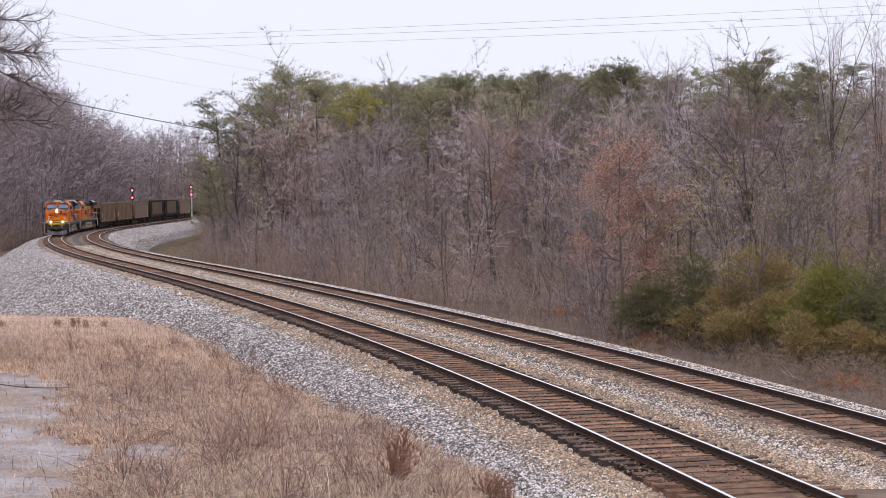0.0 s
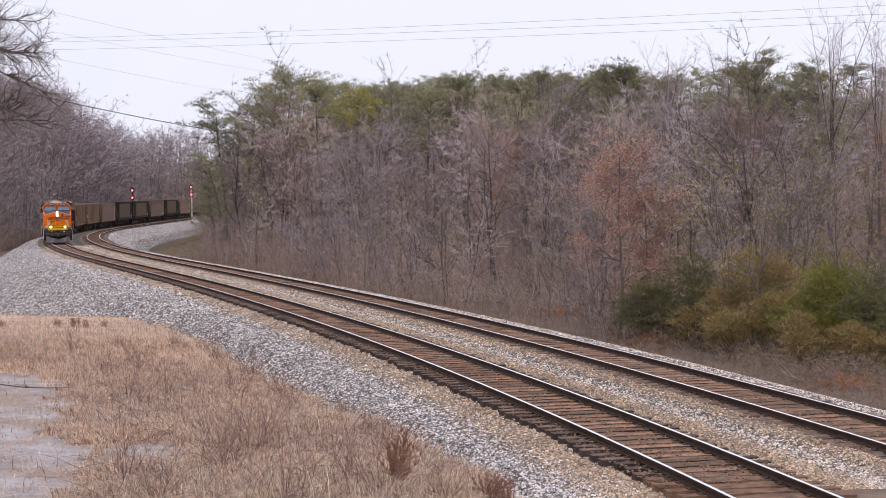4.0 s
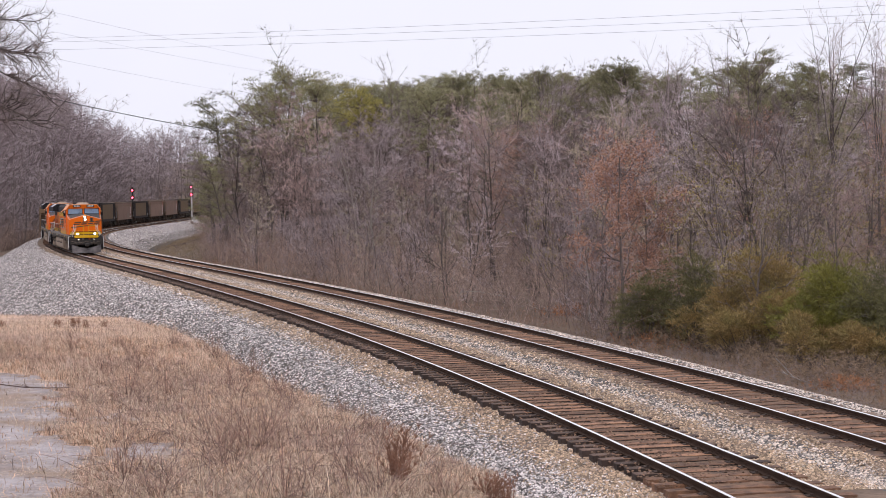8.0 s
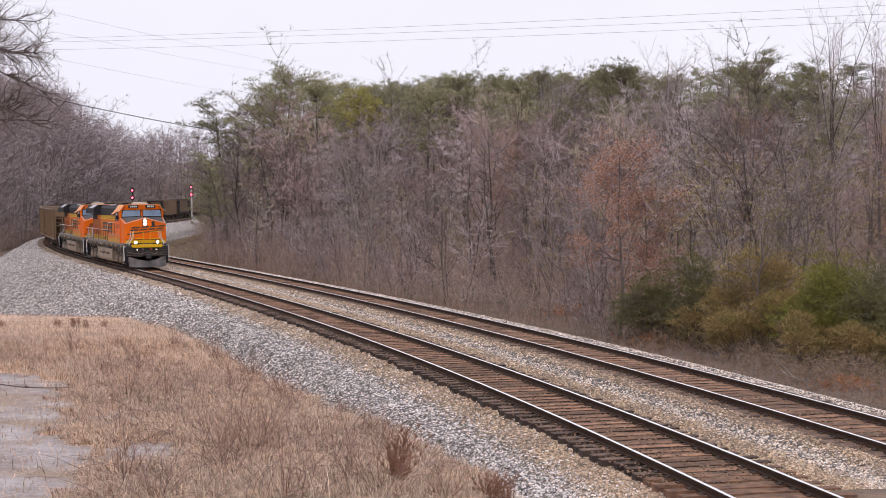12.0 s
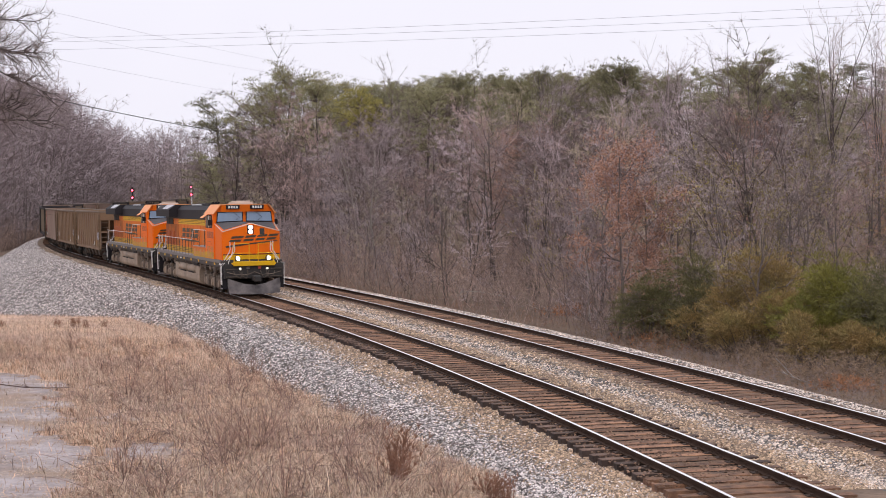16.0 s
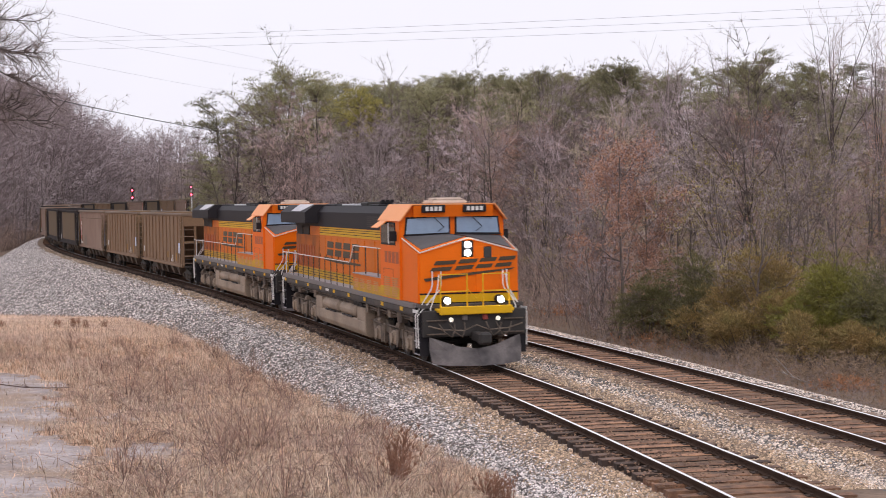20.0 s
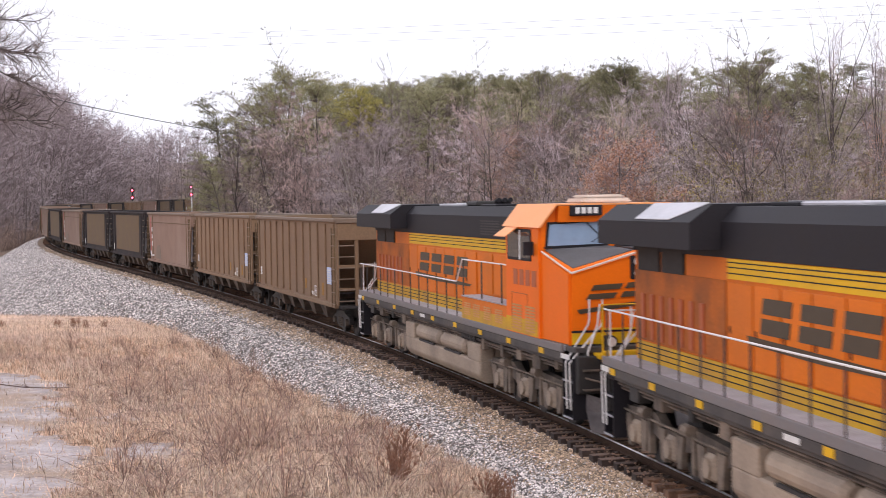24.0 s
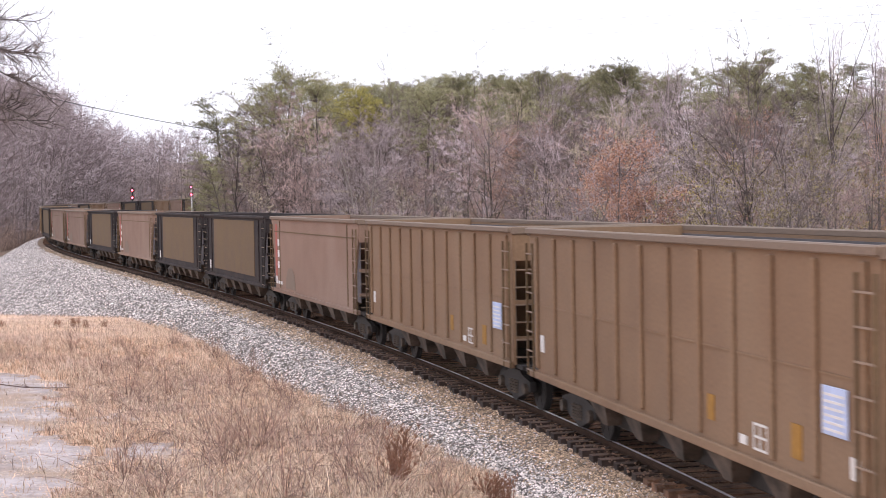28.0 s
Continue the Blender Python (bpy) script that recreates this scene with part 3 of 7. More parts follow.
def canopy(bearing):
    """Tangent of the height angle of the skyline of the woods, by bearing (x / y)."""
    return np.interp(bearing, [-0.30, -0.26, -0.245, -0.235, -0.22, -0.205, -0.19, -0.165, -0.15, -0.14, -0.10, -0.06, -0.035, 0.0, 0.02, 0.05, 0.08, 0.11, 0.15, 0.19, 0.215, 0.25, 0.30],
                     [0.088, 0.083, 0.077, 0.069, 0.061, 0.055, 0.051, 0.054, 0.062, 0.068, 0.084, 0.079, 0.077, 0.080, 0.082, 0.080, 0.082, 0.083, 0.081, 0.084, 0.082, 0.083, 0.088])



bare = [make_bare("bare_tree", "leafless woodland tree with fine " + tone + " twigs", 10 + i, 12, mats=(M_BARK, twig), spread=sp, fork=fk, limbs=lb, boughs=9, twigs=22)
        for i, (sp, fk, lb, tone, twig) in enumerate([(0.85, 0.22, 17, "grey-brown", M_TWIG), (0.95, 0.15, 18, "reddish brown", M_REDTWIG), (0.75, 0.32, 16, "grey-brown", M_TWIG), (0.95, 0.12, 18, "olive-brown", M_OLIVETWIG), (0.85, 0.28, 16, "reddish brown", M_REDTWIG), (1.05, 0.2, 17, "grey-brown", M_TWIG), (0.9, 0.25, 16, "dark brown", M_DARKTWIG), (1.1, 0.3, 15, "dark brown", M_DARKTWIG)])]
pale = [make_bare("bare_tree", "leafless tree with a pale whitish trunk", 30 + i, 12, mats=(M_PALEBARK, M_TWIG), spread=0.65, fork=0.35, limbs=14, boughs=8, twigs=18, trunk=0.085) for i in range(2)]
rusty = [make_bare("oak_tree", "tree still holding rust-brown dead leaves", 40 + i, 10, dead=2100, spread=0.72, fork=0.2, limbs=17, boughs=7, twigs=13) for i in range(2)]
pines = [make_pine("pine_tree", "tall pine with an olive green ragged crown", 60 + i, 15, M_PINE, cf, wd) for i, (cf, wd) in enumerate([(0.5, 0.20), (0.55, 0.22), (0.42, 0.20), (0.34, 0.21)])]
ypine = [make_pine("pine_tree", "pine with a yellowish green crown", 70, 15, M_YPINE, 0.74, 0.16)]
mossy = [make_bare("tree", "twisted leafless tree with a few yellow-green leaves", 45, 10, dead=260, leaf=M_MOSSLEAF, spread=0.95, fork=0.25, limbs=14, boughs=6, twigs=9, trunk=0.13)]
shrub = [make_bare("shrub", "leafless many-stemmed shrub at the edge of the wood", 80 + i, 5, spread=1.25, fork=0.03, limbs=16, boughs=7, twigs=15, trunk=0.05, thick=0.7) for i in range(3)]
USED = set()


def plant(kinds, x, y, height, base, rnd, z=None):
    """Stands one of the kinds at x, y with that height (base: the height it was built with)."""
    ob = rnd.choice(kinds)
    zz = float(ground_height([x], [y])[0]) if z is None else z
    k = height / base
    wide = k * rnd.uniform(0.9, 1.15)
    m = Matrix.Translation((x, y, zz)) @ Matrix.Rotation(rnd.uniform(0, 6.28), 4, "Z")
    if ob not in USED:
        USED.add(ob)
        t = ob
        t.matrix_basis = m
    else:
        t = copy_thing(ob, m)
    t.scale = (wide, wide, k)
    return t


def spots_in(rnd, count, x0, x1, y0, y1, keep, gap):
    """Random spots of the plan, at least gap apart, where keep(s, lat, x, y) holds."""
    out = []
    for _ in range(40):
        c = [(rnd.uniform(x0, x1), rnd.uniform(y0, y1)) for _ in range(count * 3)]
        s, lat = nearest(np.array([q[0] for q in c]), np.array([q[1] for q in c]))
        for (x, y), a, b in zip(c, s, lat):
            if len(out) < count and keep(a, b, x, y) and all((x - u) ** 2 + (y - v) ** 2 > gap * gap for u, v, _ in out):
                out.append((x, y, b))
        if len(out) >= count:
            break
    zs = ground_height(np.array([q[0] for q in out]), np.array([q[1] for q in out]))
    return [(x, y, b, float(z)) for (x, y, b), z in zip(out, zs)]


def inner_side(s, lat, x, y, lo, hi):
    """Whether a spot lies in the wood on the inner side, out of the sight line along the bend."""
    return max(lo, 11.0 if x / y > 0.12 else lo) < lat - SPACING < hi and -0.142 < x / y < 0.31 and y > 34 and s < 360


rnd = random.Random(1)
for x, y, lat, z in spots_in(rnd, 105, -50, 90, 34, 330, lambda s, lat, x, y: inner_side(s, lat, x, y, 6.0, 24), 2.6):
    top = EYE.z + y * float(canopy(x / y)) - z
    into = (lat - SPACING - 6) / 18
    height = min(top * rnd.uniform(0.75, 0.95), (6.5 + 6 * into) * rnd.uniform(0.8, 1.25))
    q = rnd.random()
    if height > 2.5:
        plant(pale if q > 0.93 else rusty if q > 0.92 and y < 150 else bare, x, y, height, 12 if not 0.92 < q <= 0.93 or y >= 150 else 10, rnd, z)
for x, y, lat, z in spots_in(rnd, 130, -45, 110, 45, 340, lambda s, lat, x, y: inner_side(s, lat, x, y, 20, 60), 2.6):
    top = EYE.z + y * float(canopy(x / y)) - z
    plant(pale if rnd.random() > 0.95 else bare, x, y, min(15, top * rnd.choice((rnd.uniform(0.6, 0.85), rnd.uniform(0.85, 1.02)))), 12, rnd, z)
for x, y, lat, z in spots_in(rnd, 80, -40, 130, 60, 340, lambda s, lat, x, y: inner_side(s, lat, x, y, 32, 85), 3.2):
    top = EYE.z + y * float(canopy(x / y)) - z
    plant(pines, x, y, min(19, top * rnd.uniform(0.84, 0.98)), 15, rnd, z)
for x, y, lat, z in spots_in(rnd, 24, -20, 60, 60, 200, lambda s, lat, x, y: inner_side(s, lat, x, y, 22, 50) and x / y > -0.1, 4.0):
    top = EYE.z + y * float(canopy(x / y)) - z
    plant(pines, x, y, min(17, top * rnd.uniform(0.74, 0.95)), 15, rnd, z)
for x, y, lat, z in spots_in(rnd, 60, 0, 40, 42, 115, lambda s, lat, x, y: inner_side(s, lat, x, y, 9, 60) and x / y > 0.03, 2.0):
    top = EYE.z + y * float(canopy(x / y)) - z
    plant(bare, x, y, min(14, top * rnd.uniform(0.5, 0.88)), 12, rnd, z)


# woods too far to tell tree from tree: outside the bend, beyond its end, and deep behind the edge
def joined_trees(name, label, protos, spots, rnd):
    vs, fs, ms, n = [], [], [], 0
    parts = []
    for ob in protos:
        for c in ob.children:
            me = c.data
            me.calc_loop_triangles()
            co = np.empty(len(me.vertices) * 3)
            me.vertices.foreach_get("co", co)
            tri = np.empty(len(me.loop_triangles) * 3, np.int32)
            me.loop_triangles.foreach_get("vertices", tri)
            parts.append((protos.index(ob), 0 if c.name.startswith("trunk") else 1, co.reshape(-1, 3), tri.reshape(-1, 3)))
    for x, y, z, k in spots:
        pick, a = rnd.randrange(len(protos)), rnd.uniform(0, 6.28)
        w = k * rnd.uniform(0.95, 1.25)
        for i, mi, co, tri in parts:
            if i == pick:
                vs.append(np.stack([x + w * (co[:, 0] * math.cos(a) - co[:, 1] * math.sin(a)), y + w * (co[:, 0] * math.sin(a) + co[:, 1] * math.cos(a)), z + k * co[:, 2]], 1))
                fs.append(tri + n)
                ms.append(np.full(len(tri), mi, np.int32))
                n += len(co)
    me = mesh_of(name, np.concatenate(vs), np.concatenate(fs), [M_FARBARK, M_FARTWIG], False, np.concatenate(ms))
    return tagged(new(name, me), label, "woods", kind="stuff")


# Bark and twigs paled for distance: the haze is put into these colours.
M_FARBARK = material("hazed_far_bark", (0.28, 0.225, 0.215), 0.95, vary=0.35, scale=1, fine=10, bump=0.3)
M_FARTWIG = material("hazed_far_twigs", (0.42, 0.345, 0.355), 0.95, vary=0.3, scale=0.12, fine=3, bump=0.0, tint=(0.33, 0.27, 0.28), spread=0.18, island=True)
far_kinds = [make_bare("bare_tree", "leafless tree of the far wood", 110 + i, 12, spread=sp, fork=fk, limbs=16, boughs=7, twigs=14, thick=1.2) for i, (sp, fk) in enumerate([(0.85, 0.15), (1.0, 0.1), (0.75, 0.25)])]
spots = []
for x, y, lat, z in spots_in(rnd, 190, -125, -28, 150, 360, lambda s, lat, x, y: -0.31 < x / y < -0.13 and lat < (-12 if y > 235 else -17) and lat > -75, 2.4):
    top = EYE.z + y * float(canopy(x / y)) - z
    into = min(1, (abs(lat) - 10) / 16)
    spots.append((x, y, z, min(30, top * (rnd.uniform(0.88, 1.04) if x / y > -0.225 else rnd.uniform(0.95, 1.14)), (17 + 18 * into) * rnd.uniform(0.85, 1.15)) / 12))
for x, y, lat, z in spots_in(rnd, 75, -100, -35, 362, 440, lambda s, lat, x, y: -0.24 < x / y < -0.10, 2.6):
    top = EYE.z + y * float(canopy(x / y)) - z
    spots.append((x, y, z, min(20, top * rnd.uniform(0.84, 1.0)) / 12))
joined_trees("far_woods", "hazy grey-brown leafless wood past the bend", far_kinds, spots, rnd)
deep_kinds = [make_bare("bare_tree", "leafless tree deep in the wood", 120 + i, 12, spread=sp, fork=fk, limbs=14, boughs=5, twigs=8, thick=1.7) for i, (sp, fk) in enumerate([(0.9, 0.2), (0.8, 0.3)])]
spots = []
for x, y, lat, z in spots_in(rnd, 130, -45, 60, 70, 330, lambda s, lat, x, y: inner_side(s, lat, x, y, 26, 80), 2.6):
    top = EYE.z + y * float(canopy(x / y)) - z
    spots.append((x, y, z, min(15, top * rnd.uniform(0.6, 0.9)) / 12))
for x, y, lat, z in spots_in(rnd, 90, 8, 75, 75, 240, lambda s, lat, x, y: inner_side(s, lat, x, y, 26, 90) and x / y > 0.06, 2.6):
    top = EYE.z + y * float(canopy(x / y)) - z
    spots.append((x, y, z, min(17, top * rnd.uniform(0.7, 0.97)) / 12))
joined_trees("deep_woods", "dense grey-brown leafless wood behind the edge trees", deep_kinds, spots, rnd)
for i, ob in enumerate(far_kinds + deep_kinds):
    x, y = -62 - 5 * i, 245 + 8 * i
    ob.matrix_basis = Matrix.Translation((x, y, float(ground_height([x], [y])[0])))
    ob.scale = (1.1, 1.1, 1.1)


# thin saplings and brush that fill the wood, too many to count
def thicket(name, label, seed, count, region, low, high, mat, arms=7, thick=1.0):
    rnd = random.Random(seed)
    segs = []
    spots = [region(rnd) for _ in range(count)]
    zs = ground_height(np.array([p[0] for p in spots]), np.array([p[1] for p in spots]))
    for (x, y), z in zip(spots, zs):
        hgt = rnd.uniform(low, high)
        far = max(1.0, y / 125) * thick
        d = Vector((rnd.gauss(0, 0.5), rnd.gauss(0, 0.5), 1)).normalized()
        p = Vector((x, y, z - 0.1))
        mid = p + d * hgt * 0.55
        tip = mid + (d + Vector((rnd.gauss(0, 0.4), rnd.gauss(0, 0.4), 0))).normalized() * hgt * 0.45
        segs.append((p, mid, 0.011 * far * hgt / 3, 0.008 * far * hgt / 3, 3))
        segs.append((mid, tip, 0.008 * far * hgt / 3, 0, 3))
        for _ in range(arms):
            f = rnd.uniform(0.25, 0.95)
            a = p + (mid - p) * min(1, f / 0.55) + (tip - mid) * max(0, (f - 0.55) / 0.45)
            t = away(rnd, d, rnd.uniform(0.4, 1.5))
            segs.append((a, a + t * hgt * rnd.uniform(0.10, 0.30), 0.008 * far, 0, 1))
    v, f = cones(segs)
    return tagged(new(name, mesh_of(name, v, f, mat)), label, "brush", kind="stuff")


def edge_region(rnd):
    while True:
        s = rnd.uniform(-4, 300)
        f = rnd.random() ** 1.4
        x, y, _, _ = (float(q) for q in on_line(s, SPACING + 4.8 + 36 * f))
        if y > 30 and -0.15 < x / y < 0.31 and not (0.115 < x / y and f < 0.2):
            return x, y


def bank_region(rnd):
    while True:
        x, y, _, _ = (float(q) for q in on_line(rnd.uniform(110, 250), SPACING + 5.2 + 9 * rnd.random() ** 0.7))
        if -0.21 < x / y < -0.13:
            return x, y


def outer_region(rnd):
    while True:
        x, y, _, _ = (float(q) for q in on_line(rnd.uniform(140, 400), -11.5 - 40 * rnd.random() ** 1.5))
        if y > 110 and -0.31 < x / y < -0.1:
            return x, y


M_BANKBRUSH = material("tan_bank_brush", (0.30, 0.225, 0.14), 0.95, vary=0.35, scale=0.3, fine=8, bump=0.0, spread=0.5, island=True, tint=(0.18, 0.13, 0.085))
thicket("undergrowth", "grey-brown leafless saplings and brush of the wood's edge", 4, 12000, edge_region, 0.6, 4.4, M_BRUSH, 12)
thicket("bank_brush", "low dead brush on the bank inside the bend", 6, 3600, bank_region, 0.3, 1.2, M_BANKBRUSH, 9)
thicket("undergrowth", "bare brush below the trees past the bend", 5, 6500, outer_region, 1.0, 6.0, M_BRUSH, 11)


# ---- paints of the train ----
M_ORANGE = material("orange_paint", (0.82, 0.158, 0.003), 0.5, vary=0.10, scale=1.2, fine=25, bump=0.03, tint=(0.62, 0.13, 0.006), stains=((0.40, 0.11, 0.02), 0.4), spec=0.2)
# Hood orange darkened for the side's shade as well as its dust.
M_SIDE = material("dusty_shaded_orange_side", (0.70, 0.172, 0.006), 0.55, vary=0.2, scale=0.9, fine=25, bump=0.04, tint=(0.50, 0.125, 0.02), stains=((0.44, 0.13, 0.02), 0.5), spec=0.2)
M_DUSTYELLOW = material("dusty_yellow_band", (0.64, 0.37, 0.018), 0.6, spec=0.2, vary=0.3, scale=1.2, fine=25, bump=0.04, tint=(0.36, 0.19, 0.06), stains=((0.30, 0.17, 0.08), 0.5))
M_BLACK = material("black_paint", (0.020, 0.0185, 0.023), 0.6, vary=0.25, scale=1.5, fine=25, bump=0.05, tint=(0.022, 0.019, 0.02), spec=0.15)
M_YELLOW = material("yellow_paint", (0.72, 0.42, 0.008), 0.5, spec=0.2, vary=0.15, scale=2, fine=25, bump=0.04, tint=(0.45, 0.25, 0.04))
M_SILL = material("grey_sill_paint", (0.16, 0.15, 0.155), 0.6, vary=0.3, scale=1.5, fine=20, bump=0.08, tint=(0.18, 0.15, 0.14))
M_TRUCK = material("oily_dusty_castings", (0.15, 0.115, 0.09), 0.9, vary=0.5, scale=2.5, fine=30, bump=0.3, tint=(0.05, 0.04, 0.034))
M_DECK = material("pale_grey_deck", (0.38, 0.365, 0.40), 0.7, vary=0.3, scale=2.5, fine=25, bump=0.08, tint=(0.25, 0.235, 0.25))
M_DUST = material("dusty_running_gear", (0.225, 0.175, 0.135), 0.9, vary=0.5, scale=2.5, fine=30, bump=0.3, tint=(0.08, 0.064, 0.053))
M_TANK = material("dusty_fuel_tank", (0.37, 0.29, 0.218), 0.8, vary=0.4, scale=1.2, fine=25, bump=0.1, tint=(0.22, 0.175, 0.14))
M_FADED = material("sun_faded_orange", (0.86, 0.36, 0.14), 0.5, vary=0.12, scale=1.5, fine=25, bump=0.03, tint=(0.82, 0.26, 0.06), spec=0.3)
M_GREASE = material("greasy_steel", (0.035, 0.031, 0.03), 0.7, vary=0.4, scale=3, fine=30, bump=0.3)
M_PLOW = material("worn_plow_steel", (0.15, 0.13, 0.13), 0.7, vary=0.5, scale=2.5, fine=20, bump=0.2, tint=(0.05, 0.045, 0.047))
M_RAILING = material("white_handrail", (0.76, 0.74, 0.73), 0.5, vary=0.2, scale=4, fine=30, bump=0.03)
# Blue base colour carries the sky's reflection in the panes.
M_GLASS = material("sky_toned_windshield", (0.25, 0.35, 0.50), 0.08, vary=0.15, scale=1.0, fine=6, bump=0.0, tint=(0.32, 0.40, 0.50), clear=1.0)
M_DARKGLASS = material("dark_side_glass", (0.05, 0.055, 0.06), 0.1, vary=0.2, scale=1, fine=6, bump=0.0, clear=0.8)
M_NOSETOP = material("antiglare_grey", (0.10, 0.095, 0.10), 0.8, vary=0.2, scale=2, fine=20, bump=0.1)
M_CREAM = material("cream_cooler_cover", (0.70, 0.60, 0.52), 0.6, vary=0.15, scale=3, fine=20, bump=0.05)
M_SHEET = material("bare_roof_sheet", (0.55, 0.54, 0.58), 0.4, metal=0.3, vary=0.2, scale=2, fine=20, bump=0.05)
M_LOUVRE = material("dusty_orange_louvre", (0.58, 0.27, 0.085), 0.6, vary=0.3, scale=3, fine=25, bump=0.03, tint=(0.42, 0.19, 0.06))
M_LOWSILL = material("sooty_black_sill", (0.05, 0.045, 0.045), 0.8, vary=0.4, scale=1.5, fine=20, bump=0.1, tint=(0.10, 0.085, 0.075))
M_MARK = material("dark_lettering", (0.06, 0.04, 0.02), 0.6, vary=0.15, bump=0.0)
M_NUMBER = material("faded_number", (0.42, 0.10, 0.03), 0.6, vary=0.15, bump=0.0)
M_WHITE = material("white_marking", (0.70, 0.69, 0.68), 0.6, vary=0.15, bump=0.0)
M_DECAL = material("pale_blue_panel", (0.46, 0.55, 0.78), 0.5, vary=0.2, scale=5, bump=0.0)
M_REDMARK = material("red_stripe_paint", (0.42, 0.08, 0.06), 0.6, vary=0.3, bump=0.0)
M_LAMP = glow("headlamp", (1.0, 0.96, 0.88), 30.0)
M_LAMPLOW = glow("step_lamp", (1.0, 0.93, 0.80), 1.2)
M_CAR_TAN = material("dusty_tan_steel", (0.218, 0.134, 0.077), 0.8, vary=0.3, scale=0.7, fine=18, bump=0.06, tint=(0.165, 0.098, 0.058), spread=0.04, stains=((0.225, 0.152, 0.097), 0.6))
M_CAR_PINK = material("faded_brown_red_steel", (0.235, 0.15, 0.11), 0.8, vary=0.3, scale=0.7, fine=18, bump=0.06, tint=(0.18, 0.108, 0.077), spread=0.08, stains=((0.28, 0.20, 0.16), 0.5))
M_CAR_DARK = material("black_car_paint", (0.026, 0.022, 0.024), 0.8, vary=0.35, scale=0.8, fine=18, bump=0.06, tint=(0.055, 0.042, 0.038), spec=0.2)
M_CAR_PANEL = material("rusty_tan_panel", (0.135, 0.087, 0.040), 0.85, vary=0.35, scale=0.9, fine=18, bump=0.08, tint=(0.11, 0.07, 0.045))
M_OCHRE = material("ochre_mark", (0.33, 0.17, 0.03), 0.8, bump=0.0)
M_RUNG = material("worn_rung_steel", (0.27, 0.195, 0.145), 0.7, vary=0.3, scale=4, fine=30, bump=0.05)
M_CHORD = material("bleached_top_edge", (0.17, 0.125, 0.092), 0.7, vary=0.45, scale=1.2, fine=20, bump=0.05, tint=(0.18, 0.125, 0.09))
M_DIRTY = material("sooty_orange_paint", (0.46, 0.125, 0.02), 0.7, vary=0.4, scale=1.5, fine=20, bump=0.05, tint=(0.20, 0.075, 0.03), spec=0.2)
M_INSIDE = material("coal_dusted_inside", (0.12, 0.11, 0.12), 0.8, vary=0.4, scale=0.8, fine=15, bump=0.1)
M_CHUTE = material("worn_chute_steel", (0.15, 0.115, 0.092), 0.85, vary=0.5, scale=2, fine=20, bump=0.1, tint=(0.03, 0.025, 0.022))
# Near-black steel; on intakes and tank slots it stands for their shade.
M_DARKGAP = material("shadowed_steel", (0.04, 0.035, 0.034), 0.9, vary=0.3, bump=0.0)


def wheelset(radius, parent, x, inside=1.435):
    """An axle with two flanged wheels, middle at the axle's height."""
    b = bmesh.new()
    tube(b, [(0, -1.0, 0), (0, 1.0, 0)], 0.085, 8)
    for side in (-1, 1):
        for y0, y1, r in ((0.70, 0.735, radius + 0.03), (0.735, 0.84, radius), (0.66, 0.9, 0.16)):
            tube(b, [(0, side * y0, 0), (0, side * y1, 0)], r, 20)
        for k in range(6):
            a = k * math.pi / 3
            box(b, -0.03, 0.03, side * 0.84 - 0.01, side * 0.84 + 0.01, 0.17, radius - 0.07, m=Matrix.Rotation(a, 4, "Y"))
    o = part("wheelset", b, M_GREASE, parent)
    o.location = (x, 0, radius)
    return o


def springs(b, x, y, z0, z1, r=0.07):
    for k in range(5):
        z = z0 + (z1 - z0) * k / 4
        tube(b, [(x, y, z - 0.018), (x, y, z + 0.018)], r, 8)


